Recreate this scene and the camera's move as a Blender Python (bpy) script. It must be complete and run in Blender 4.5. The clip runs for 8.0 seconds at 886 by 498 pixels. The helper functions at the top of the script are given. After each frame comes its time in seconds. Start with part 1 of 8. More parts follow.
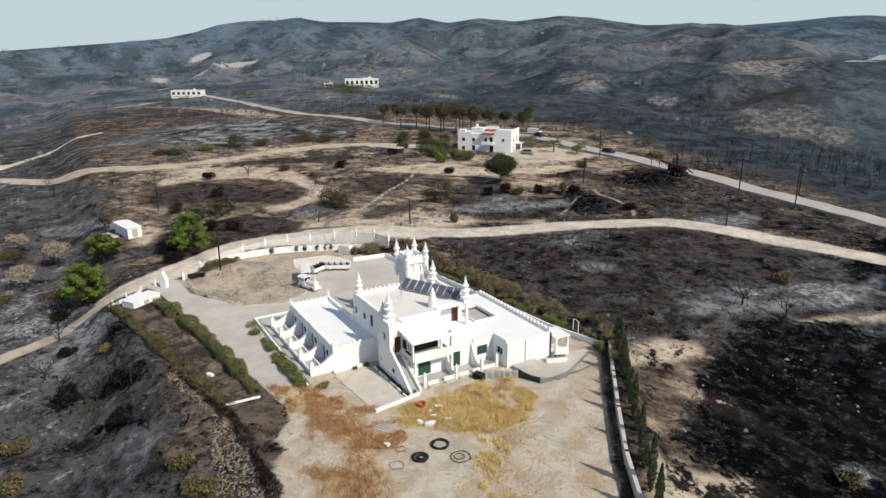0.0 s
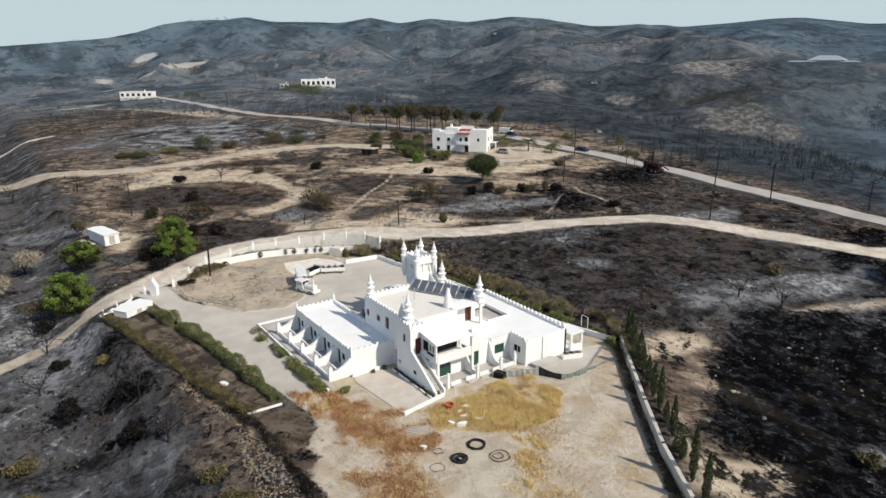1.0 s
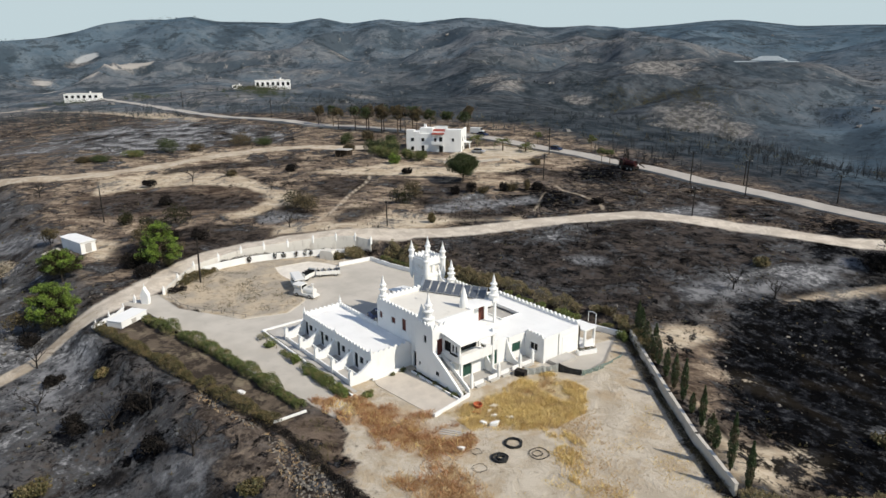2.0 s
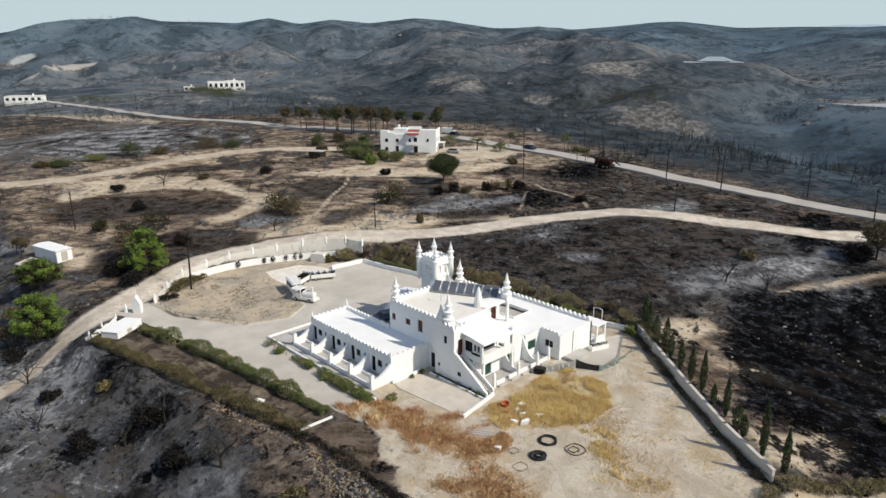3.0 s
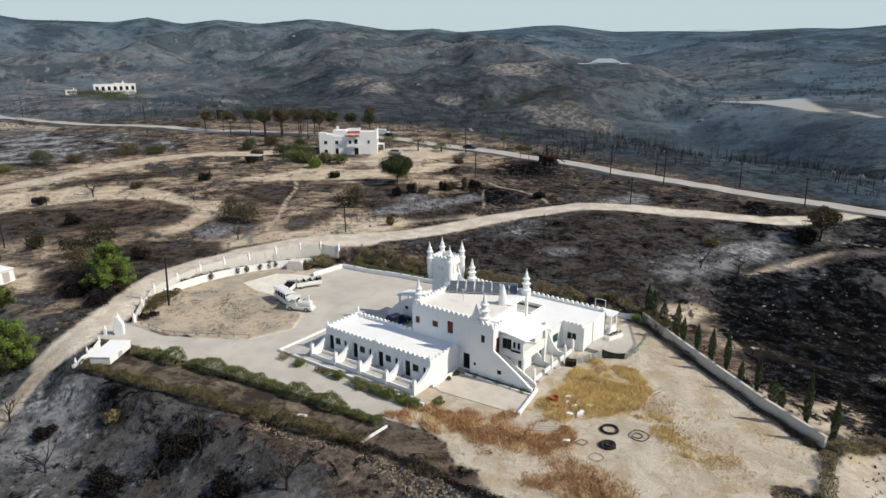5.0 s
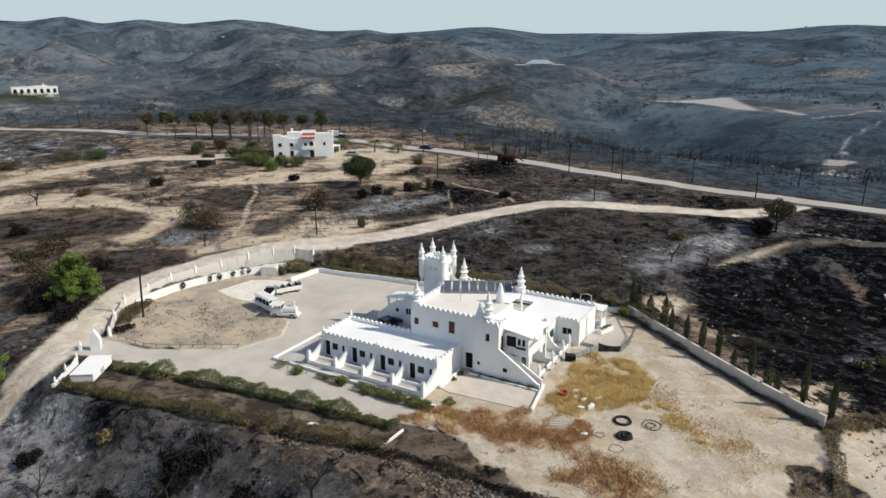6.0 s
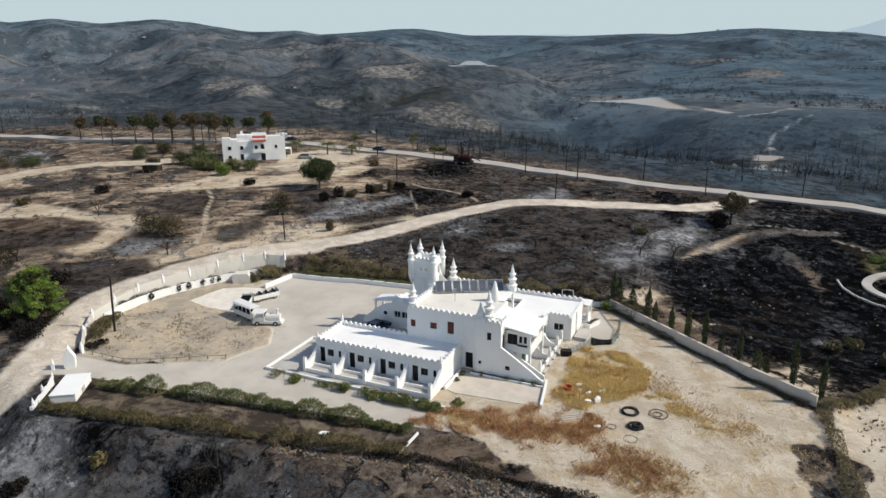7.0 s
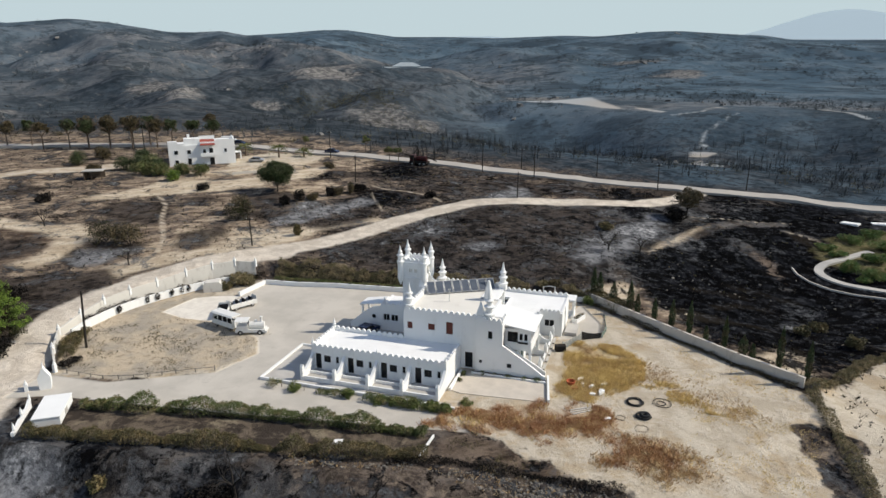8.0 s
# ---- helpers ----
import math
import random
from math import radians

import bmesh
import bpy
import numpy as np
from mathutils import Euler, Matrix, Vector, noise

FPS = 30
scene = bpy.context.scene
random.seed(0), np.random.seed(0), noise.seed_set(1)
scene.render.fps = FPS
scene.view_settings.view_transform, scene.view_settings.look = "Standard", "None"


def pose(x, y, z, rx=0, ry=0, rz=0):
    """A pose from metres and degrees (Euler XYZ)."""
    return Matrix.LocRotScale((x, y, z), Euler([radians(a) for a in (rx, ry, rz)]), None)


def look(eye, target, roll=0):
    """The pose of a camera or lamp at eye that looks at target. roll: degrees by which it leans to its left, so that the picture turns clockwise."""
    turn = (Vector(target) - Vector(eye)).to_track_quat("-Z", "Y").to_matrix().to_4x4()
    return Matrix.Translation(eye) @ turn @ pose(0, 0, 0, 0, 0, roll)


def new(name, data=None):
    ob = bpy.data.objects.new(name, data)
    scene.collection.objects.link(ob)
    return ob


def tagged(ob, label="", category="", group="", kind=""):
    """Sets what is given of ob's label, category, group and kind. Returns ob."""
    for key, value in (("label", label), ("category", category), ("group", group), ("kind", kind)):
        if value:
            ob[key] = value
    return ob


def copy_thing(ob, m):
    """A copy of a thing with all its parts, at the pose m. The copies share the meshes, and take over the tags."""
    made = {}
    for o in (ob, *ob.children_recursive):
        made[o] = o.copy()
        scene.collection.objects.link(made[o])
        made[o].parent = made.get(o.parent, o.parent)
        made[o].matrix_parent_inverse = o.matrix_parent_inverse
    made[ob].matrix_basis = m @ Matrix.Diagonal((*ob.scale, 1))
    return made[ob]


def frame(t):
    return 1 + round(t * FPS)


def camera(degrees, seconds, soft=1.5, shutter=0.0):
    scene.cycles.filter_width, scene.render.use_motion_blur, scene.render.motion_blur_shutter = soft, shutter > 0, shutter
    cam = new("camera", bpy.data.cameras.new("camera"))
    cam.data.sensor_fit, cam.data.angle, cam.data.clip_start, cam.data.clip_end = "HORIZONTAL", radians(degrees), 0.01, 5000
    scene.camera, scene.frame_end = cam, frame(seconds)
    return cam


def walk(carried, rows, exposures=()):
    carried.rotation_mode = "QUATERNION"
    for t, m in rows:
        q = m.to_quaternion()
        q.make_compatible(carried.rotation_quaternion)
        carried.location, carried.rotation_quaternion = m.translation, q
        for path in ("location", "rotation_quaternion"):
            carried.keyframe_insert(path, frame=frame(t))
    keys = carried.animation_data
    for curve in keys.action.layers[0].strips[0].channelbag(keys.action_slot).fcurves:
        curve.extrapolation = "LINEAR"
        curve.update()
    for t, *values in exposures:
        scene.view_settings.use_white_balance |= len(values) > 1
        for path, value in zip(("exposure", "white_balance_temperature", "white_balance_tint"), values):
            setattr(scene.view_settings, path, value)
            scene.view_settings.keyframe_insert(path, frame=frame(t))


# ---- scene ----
cam = camera(67.9, 8.0)
METRES, EYE, TILT, LEAN, TURN = 68.0, 39.4, -2.6, 9.0, 57.3
FIRST = (73.65, -26.1)  # the first eye, from the wing's corner
ROWS = [
    (0.0, 0.0, 0.0, 0.0, 2.22, -14.46, -8.65),
    (0.5, -0.064, 0.0018, -0.0111, -0.13, -14.08, -8.56),
    (1.0, -0.1231, 0.0058, -0.0214, -2.31, -13.74, -8.48),
    (1.5, -0.1865, 0.0127, -0.0323, -4.66, -13.36, -8.37),
    (3.0, -0.3659, 0.0469, -0.063, -11.45, -12.29, -7.97),
    (3.5, -0.4279, 0.0641, -0.0736, -13.89, -11.9, -7.8),
    (4.0, -0.4847, 0.0824, -0.0831, -16.15, -11.57, -7.64),
    (4.5, -0.5449, 0.1045, -0.0933, -18.58, -11.21, -7.46),
    (6.0, -0.7123, 0.1859, -0.1224, -27.44, -9.94, -6.62),
    (6.5, -0.7623, 0.2171, -0.1305, -30.45, -9.54, -6.3),
    (7.0, -0.814, 0.2535, -0.1392, -33.74, -9.12, -5.91),
    (7.5, -0.8597, 0.2895, -0.1469, -36.76, -8.75, -5.53),
    (8.0, -0.9071, 0.3316, -0.1544, -40.03, -8.38, -5.1),
]
walk(cam, [(t, pose(*FIRST, EYE, TILT, LEAN, TURN) @ pose(METRES * x, METRES * y, METRES * z, 90 + pitch, roll, yaw)) for t, x, y, z, yaw, pitch, roll in ROWS])

# ---- light ----
SUN_AZ, SUN_UP = 20.0, 41.0  # bearing from +x towards +y, height, degrees
scene.view_settings.exposure = 0.0
world = bpy.data.worlds.new("world")
scene.world = world
world.use_nodes = True
wn = world.node_tree
sky = wn.nodes.new("ShaderNodeTexSky")
sky.sky_type, sky.sun_disc = "NISHITA", False
sky.sun_elevation, sky.sun_rotation = radians(SUN_UP), radians(90 - SUN_AZ)
sky.air_density, sky.dust_density, sky.ozone_density = 1.0, 0.1, 4.0
sky.altitude = 1200.0
wn.nodes["Background"].inputs[1].default_value = 0.15
haze = wn.nodes.new("ShaderNodeHueSaturation")
haze.inputs["Saturation"].default_value = 0.72
wn.links.new(sky.outputs[0], haze.inputs["Color"])
dim = wn.nodes.new("ShaderNodeVectorMath")
dim.operation = "MINIMUM"
dim.inputs[1].default_value = (3.6, 4.35, 4.6)
wn.links.new(haze.outputs[0], dim.inputs[0])
wn.links.new(dim.outputs[0], wn.nodes["Background"].inputs[0])
sun = new("sun", bpy.data.lights.new("sun", "SUN"))
sun.data.energy, sun.data.angle, sun.data.color = 4.3, radians(0.6), (1.0, 0.92, 0.80)
sun.matrix_world = look((200 * math.cos(radians(SUN_AZ)), 200 * math.sin(radians(SUN_AZ)), 200 * math.tan(radians(SUN_UP))), (0, 0, 0))

# ---- materials ----
rng = np.random.default_rng(7)


class Nodes:
    """Short hand for a material's nodes."""

    def __init__(self, name, rough=0.8, metal=0.0):
        self.mat = bpy.data.materials.new(name)
        self.mat.use_nodes = True
        self.tree = self.mat.node_tree
        self.shader = self.tree.nodes["Principled BSDF"]
        self.shader.inputs["Roughness"].default_value = rough
        self.shader.inputs["Metallic"].default_value = metal
        self.shader.inputs["Specular IOR Level"].default_value = 0.25 if rough < 0.7 else 0.05
        self.where = self.add("ShaderNodeNewGeometry").outputs["Position"]

    def add(self, kind):
        return self.tree.nodes.new(kind)

    def link(self, a, b):
        if isinstance(a, (int, float)):
            b.default_value = a
        elif isinstance(a, tuple):
            b.default_value = (*a, 1.0) if len(a) == 3 and len(b.default_value) == 4 else a
        else:
            self.tree.links.new(a, b)

    def noise(self, size, detail=4.0, rough=0.55, warp=0.0, stretch=None):
        n = self.add("ShaderNodeTexNoise")
        n.inputs["Scale"].default_value = 1.0 / size
        n.inputs["Detail"].default_value = detail
        n.inputs["Roughness"].default_value = rough
        n.inputs["Distortion"].default_value = warp
        if stretch:
            m = self.add("ShaderNodeMapping")
            m.inputs["Scale"].default_value = stretch
            self.link(self.where, m.inputs[0])
            self.link(m.outputs[0], n.inputs["Vector"])
        else:
            self.link(self.where, n.inputs["Vector"])
        return n.outputs[0]

    def drift(self, size, turn, long, detail=8.0, rough=0.7):
        """Noise drawn out along a bearing, in streaks."""
        n, m = self.add("ShaderNodeTexNoise"), self.add("ShaderNodeMapping")
        m.vector_type = "TEXTURE"
        m.inputs["Rotation"].default_value = (0, 0, radians(turn))
        m.inputs["Scale"].default_value = (size * long, size, size)
        n.inputs["Scale"].default_value, n.inputs["Detail"].default_value, n.inputs["Roughness"].default_value = 1.0, detail, rough
        self.link(self.where, m.inputs[0])
        self.link(m.outputs[0], n.inputs["Vector"])
        return n.outputs[0]

    def math(self, op, a, b=0.0, c=0.0):
        n = self.add("ShaderNodeMath")
        n.operation = op
        for k, v in enumerate((a, b, c)):
            self.link(v, n.inputs[k])
        return n.outputs[0]

    def ramp(self, v, a, b, low=0.0, high=1.0):
        n = self.add("ShaderNodeMapRange")
        n.interpolation_type = "SMOOTHSTEP"
        self.link(v, n.inputs[0])
        for k, w in enumerate((a, b, low, high)):
            n.inputs[k + 1].default_value = w
        return n.outputs[0]

    def mix(self, k, a, b):
        n = self.add("ShaderNodeMix")
        n.data_type = "RGBA"
        self.link(k, n.inputs[0])
        self.link(a, n.inputs[6])
        self.link(b, n.inputs[7])
        return n.outputs[2]

    def attr(self, name):
        n = self.add("ShaderNodeAttribute")
        n.attribute_name = name
        return n.outputs["Fac"]

    def each(self):
        return self.add("ShaderNodeObjectInfo").outputs["Random"]

    def island(self):
        return self.add("ShaderNodeNewGeometry").outputs["Random Per Island"]

    def done(self, colour, rough=None, bump=None, depth=0.05, strength=0.6):
        self.link(colour, self.shader.inputs["Base Color"])
        if rough is not None:
            self.link(rough, self.shader.inputs["Roughness"])
        if bump is not None:
            b = self.add("ShaderNodeBump")
            b.inputs["Strength"].default_value = strength
            b.inputs["Distance"].default_value = depth
            self.link(bump, b.inputs["Height"])
            self.link(b.outputs[0], self.shader.inputs["Normal"])
        return self.mat


def plain(name, a, b, size=1.0, rough=0.8, metal=0.0, fine=0.08, depth=0.01):
    """Two colours mottled at two scales."""
    m = Nodes(name, rough, metal)
    k = m.math("ADD", m.math("MULTIPLY", m.noise(size), 0.65), m.math("MULTIPLY", m.noise(fine, 3), 0.35))
    return m.done(m.mix(m.ramp(k, 0.36, 0.64), a, b), bump=m.noise(fine, 4), depth=depth)


def leafy(name, a, b, c, rough=0.6):
    """Leaves: a colour of its own for every leaf, drifting through the plant."""
    m = Nodes(name, rough)
    k = m.mix(m.island(), a, b)
    k = m.mix(m.ramp(m.noise(1.1, 2), 0.45, 0.65), k, c)
    return m.done(k)


def plaster(name, tone, dirt, streak):
    m = Nodes(name, 0.85)
    stain = m.ramp(m.noise(1.3, 8, 0.7, stretch=(1, 1, 0.25)), 0.52, 0.76, 0, streak)
    base = m.mix(m.ramp(m.noise(3.0, 3), 0.35, 0.7), tone, tuple(v * 0.95 for v in tone))
    return m.done(m.mix(stain, base, dirt), bump=m.noise(0.06, 4), depth=0.008)


WHITE = plaster("white plaster", (0.82, 0.82, 0.80), (0.50, 0.48, 0.44), 0.35)
ROOFWHITE = plaster("white roof coat", (0.84, 0.84, 0.82), (0.62, 0.60, 0.55), 0.3)
ROOFTOP = plaster("cream roof screed", (0.75, 0.72, 0.65), (0.52, 0.48, 0.41), 0.5)
FENCEWALL = plaster("sooty white wall", (0.66, 0.63, 0.57), (0.26, 0.22, 0.18), 0.85)
GREYWALL = plaster("weathered white wall", (0.56, 0.52, 0.46), (0.27, 0.23, 0.19), 0.8)
PATIO = plain("beige paving", (0.60, 0.54, 0.46), (0.50, 0.45, 0.385), 2.0, 0.9)
CONCRETE = plain("concrete", (0.40, 0.38, 0.35), (0.50, 0.48, 0.44), 3.0, 0.9)
DARK = plain("dark glass", (0.010, 0.011, 0.012), (0.022, 0.024, 0.026), 0.6, 0.12)
DARK.node_tree.nodes["Principled BSDF"].inputs["Specular IOR Level"].default_value = 0.12
BROWN = plain("red-brown shutter paint", (0.16, 0.045, 0.03), (0.11, 0.035, 0.025), 0.3, 0.55)
GREEN = plain("dark green shutter paint", (0.02, 0.06, 0.045), (0.03, 0.08, 0.06), 0.3, 0.5)
REDTILE = plain("red roof tile", (0.34, 0.10, 0.08), (0.25, 0.07, 0.055), 0.6, 0.8)
CHAR = plain("charred wood", (0.018, 0.016, 0.015), (0.045, 0.04, 0.036), 0.4, 0.9)
BARK = plain("brown bark", (0.10, 0.075, 0.055), (0.17, 0.13, 0.10), 0.3, 0.9)
METAL = plain("galvanised steel", (0.42, 0.43, 0.43), (0.55, 0.55, 0.54), 0.4, 0.45, 0.7)
BLACK = plain("black rubber", (0.012, 0.012, 0.012), (0.03, 0.03, 0.03), 0.3, 0.6)
LEAF = leafy("hedge leaves", (0.065, 0.090, 0.028), (0.12, 0.138, 0.046), (0.18, 0.16, 0.07))
TANHEDGE = leafy("dry tan hedge leaves", (0.20, 0.155, 0.08), (0.10, 0.10, 0.042), (0.28, 0.22, 0.12))
DRYLEAF = leafy("scorched hedge leaves", (0.11, 0.085, 0.04), (0.06, 0.065, 0.025), (0.17, 0.13, 0.06))
PINE = leafy("pine needles", (0.095, 0.16, 0.022), (0.20, 0.28, 0.045), (0.065, 0.10, 0.022))
CYPRESS = leafy("cypress leaves", (0.030, 0.052, 0.020), (0.055, 0.078, 0.030), (0.085, 0.072, 0.038))
SINGED = leafy("singed leaves", (0.12, 0.084, 0.038), (0.068, 0.06, 0.027), (0.045, 0.04, 0.027))
STRAW = leafy("dry straw grass", (0.78, 0.62, 0.28), (0.64, 0.48, 0.19), (0.60, 0.43, 0.19))
RUST = leafy("rust-brown dry weeds", (0.46, 0.25, 0.12), (0.33, 0.165, 0.08), (0.52, 0.34, 0.18))
SOOT = leafy("burnt scrub twigs", (0.006, 0.0056, 0.0053), (0.016, 0.015, 0.014), (0.030, 0.026, 0.023), 0.95)


class Geo:
    """A mesh in the making: points and faces."""

    def __init__(self):
        self.v, self.f = [], []

    def put(self, verts, faces):
        n = len(self.v)
        self.v += [tuple(p) for p in verts]
        self.f += [tuple(i + n for i in q) for q in faces]
        return self

    def box(self, x0, x1, y0, y1, z0, z1, turn=0.0, at=None):
        pts = [(x, y, z) for z in (z0, z1) for x, y in ((x0, y0), (x1, y0), (x1, y1), (x0, y1))]
        if turn:
            cx, cy = at or ((x0 + x1) / 2, (y0 + y1) / 2)
            c, s = math.cos(turn), math.sin(turn)
            pts = [(cx + (x - cx) * c - (y - cy) * s, cy + (x - cx) * s + (y - cy) * c, z) for x, y, z in pts]
        return self.put(pts, [(3, 2, 1, 0), (4, 5, 6, 7), (0, 1, 5, 4), (1, 2, 6, 5), (2, 3, 7, 6), (3, 0, 4, 7)])

    def prism(self, poly, a, b, axis="z"):
        """A polygon pulled from a to b along an axis; poly in the other two axes' order."""
        def place(p, w):
            return {"z": (p[0], p[1], w), "x": (w, p[0], p[1]), "y": (p[0], w, p[1])}[axis]
        n = len(poly)
        pts = [place(p, a) for p in poly] + [place(p, b) for p in poly]
        faces = [tuple(range(n))[::-1], tuple(range(n, 2 * n))]
        faces += [(i, (i + 1) % n, n + (i + 1) % n, n + i) for i in range(n)]
        return self.put(pts, faces)

    def lathe(self, x, y, profile, sides=10, turn=0.0):
        """profile: radius, height."""
        n = len(self.v)
        for r, z in profile:
            for k in range(sides):
                a = turn + 2 * math.pi * k / sides
                self.v.append((x + r * math.cos(a), y + r * math.sin(a), z))
        for j in range(len(profile) - 1):
            for k in range(sides):
                a, b = n + j * sides + k, n + j * sides + (k + 1) % sides
                self.f.append((a, b, b + sides, a + sides))
        self.f.append(tuple(n + k for k in range(sides))[::-1])
        self.f.append(tuple(n + (len(profile) - 1) * sides + k for k in range(sides)))
        return self

    def tube(self, points, radii, sides=6):
        n = len(self.v)
        pts = [Vector(p) for p in points]
        for i, p in enumerate(pts):
            d = (pts[min(i + 1, len(pts) - 1)] - pts[max(i - 1, 0)]).normalized()
            u = d.cross(Vector((0.31, 0.92, 0.17))).normalized()
            w = d.cross(u)
            r = radii[i] if isinstance(radii, (list, tuple)) else radii
            for k in range(sides):
                a = 2 * math.pi * k / sides
                self.v.append(tuple(p + r * (math.cos(a) * u + math.sin(a) * w)))
        for j in range(len(pts) - 1):
            for k in range(sides):
                a, b = n + j * sides + k, n + j * sides + (k + 1) % sides
                self.f.append((a, b, b + sides, a + sides))
        self.f.append(tuple(n + k for k in range(sides))[::-1])
        self.f.append(tuple(n + (len(pts) - 1) * sides + k for k in range(sides)))
        return self

    def weld(self):
        """Joins boxes that meet face to face into one body."""
        keys, verts, faces = {}, [], {}
        for q in self.f:
            ids = []
            for i in q:
                k = tuple(round(c, 4) for c in self.v[i])
                if k not in keys:
                    keys[k] = len(verts)
                    verts.append(self.v[i])
                ids.append(keys[k])
            same = tuple(sorted(ids))
            if same in faces:
                del faces[same]
            else:
                faces[same] = tuple(ids)
        self.v, self.f = verts, list(faces.values())
        return self

    def mesh(self, name, material, smoothed=False):
        me = bpy.data.meshes.new(name)
        me.from_pydata(self.v, [], self.f)
        me.materials.append(material)
        me.update()
        bm = bmesh.new()
        bm.from_mesh(me)
        bmesh.ops.recalc_face_normals(bm, faces=bm.faces)
        bm.to_mesh(me)
        bm.free()
        if smoothed:
            me.polygons.foreach_set("use_smooth", [True] * len(me.polygons))
        return me


def part(name, geo, material, parent=None, label="", smoothed=False):
    data = geo.mesh(name, material, smoothed) if isinstance(geo, Geo) else geo
    ob = new(name, data)
    if parent is not None:
        ob.parent = parent
    return tagged(ob, label)


def leaves_mesh(name, centres, sizes, material, flat=0.0, stand=0.0):
    """Small folded leaves, one at each centre, turned at random."""
    n = len(centres)
    c = np.asarray(centres, float)
    s = np.broadcast_to(np.asarray(sizes, float), (n,))[:, None]
    u = rng.normal(size=(n, 3))
    u[:, 2] = u[:, 2] * (1 - flat) + stand
    u /= np.linalg.norm(u, axis=1)[:, None]
    w = np.cross(u, rng.normal(size=(n, 3)))
    w /= np.linalg.norm(w, axis=1)[:, None] + 1e-9
    v = np.stack([c - u * s, c + w * s * 0.55, c + u * s, c - w * s * 0.55], 1).reshape(-1, 3)
    me = bpy.data.meshes.new(name)
    me.vertices.add(4 * n)
    me.vertices.foreach_set("co", v.ravel())
    me.loops.add(4 * n)
    me.loops.foreach_set("vertex_index", np.arange(4 * n, dtype=np.int32))
    me.polygons.add(n)
    me.polygons.foreach_set("loop_start", np.arange(0, 4 * n, 4, dtype=np.int32))
    me.materials.append(material)
    me.update()
    me.validate()
    return me


def thing(name, label, category, at=(0, 0, 0), turn=0.0, group="", kind=""):
    ob = new(name)
    ob.matrix_basis = pose(*at, 0, 0, turn)
    return tagged(ob, label, category, group, kind)
# ---- the lie of the land ----
def smooth(a, b, v):
    t = np.clip((v - a) / (b - a), 0.0, 1.0)
    return t * t * (3 - 2 * t)


def lattice(x, y, seed):
    """Smooth value noise on a unit lattice, -1 to 1."""
    ix, iy = np.floor(x), np.floor(y)
    fx, fy = x - ix, y - iy
    fx, fy = fx * fx * (3 - 2 * fx), fy * fy * (3 - 2 * fy)
    def h(a, b):
        s = np.sin(a * 127.1 + b * 311.7 + seed * 74.7) * 43758.5453
        return (s - np.floor(s)) * 2 - 1
    low = h(ix, iy) * (1 - fx) + h(ix + 1, iy) * fx
    high = h(ix, iy + 1) * (1 - fx) + h(ix + 1, iy + 1) * fx
    return low * (1 - fy) + high * fy


def fbm(x, y, size, octaves=4, seed=0.0):
    total, amp = 0.0, 1.0
    for k in range(octaves):
        total = total + amp * lattice(x / size + 13.7 * k, y / size - 7.1 * k, seed + k)
        size, amp = size / 2.03, amp * 0.5
    return total


def inside(x, y, poly):
    """Signed distance to a polygon, positive inside."""
    best = np.full(np.shape(x), 1e9)
    odd = np.zeros(np.shape(x), bool)
    for (ax, ay), (bx, by) in zip(poly, poly[1:] + poly[:1]):
        ex, ey = bx - ax, by - ay
        k = np.clip(((x - ax) * ex + (y - ay) * ey) / (ex * ex + ey * ey), 0, 1)
        best = np.minimum(best, np.hypot(x - ax - k * ex, y - ay - k * ey))
        if by != ay:
            odd ^= ((ay > y) != (by > y)) & (x < ex * (y - ay) / ey + ax)
    return np.where(odd, best, -best)


def along(x, y, line):
    """Distance to an open polyline."""
    best = np.full(np.shape(x), 1e9)
    for (ax, ay), (bx, by) in zip(line, line[1:]):
        ex, ey = bx - ax, by - ay
        k = np.clip(((x - ax) * ex + (y - ay) * ey) / (ex * ex + ey * ey), 0, 1)
        best = np.minimum(best, np.hypot(x - ax - k * ex, y - ay - k * ey))
    return best
COMPOUND = [(-49, -16), (-40, -24), (2, -17), (18, -16), (43, 8), (41, 16), (13, 36), (-12, 32), (-41.5, 30), (-46.5, 27.5), (-51, 22.5), (-54.5, 15.5), (-56, 9), (-56, 3), (-53, -5)]
# skyline: bearing in degrees, rise above the eye in degrees
SKY_AZ = [60, 75, 78.3, 81.9, 83.9, 85.9, 88, 90.1, 92.2, 94.4, 96.4, 98.9, 104.5, 108.7, 112.8, 117, 119, 121.7, 125.4, 127.6, 129.7, 131.6, 133.5, 135.7, 138, 141.8, 144.8, 147.5, 149.8, 152.5, 155.5, 157.9, 160, 161.5, 163.8, 166, 168.2, 170.4, 174.4, 176.4, 182, 200]
SKY_UP = [1.05, 1.14, 1.17, 1.24, 1.56, 1.66, 1.82, 1.97, 1.94, 1.76, 1.62, 1.72, 1.55, 1.66, 1.66, 2.2, 2.18, 1.95, 1.72, 2.1, 1.97, 2.0, 2.3, 2.65, 2.82, 2.43, 2.73, 2.36, 2.82, 2.42, 2.5, 2.5, 2.88, 2.65, 2.6, 2.33, 1.66, 1.23, 0.9, 0.74, 0.3, 0.2]
# brow of the bench beyond the valley: bearing, reach
BROW_AZ = [70, 78, 82, 86, 90, 93.5, 97, 101, 105, 112]
BROW_R = [338, 338, 354, 352, 346, 348, 370, 404, 426, 470]
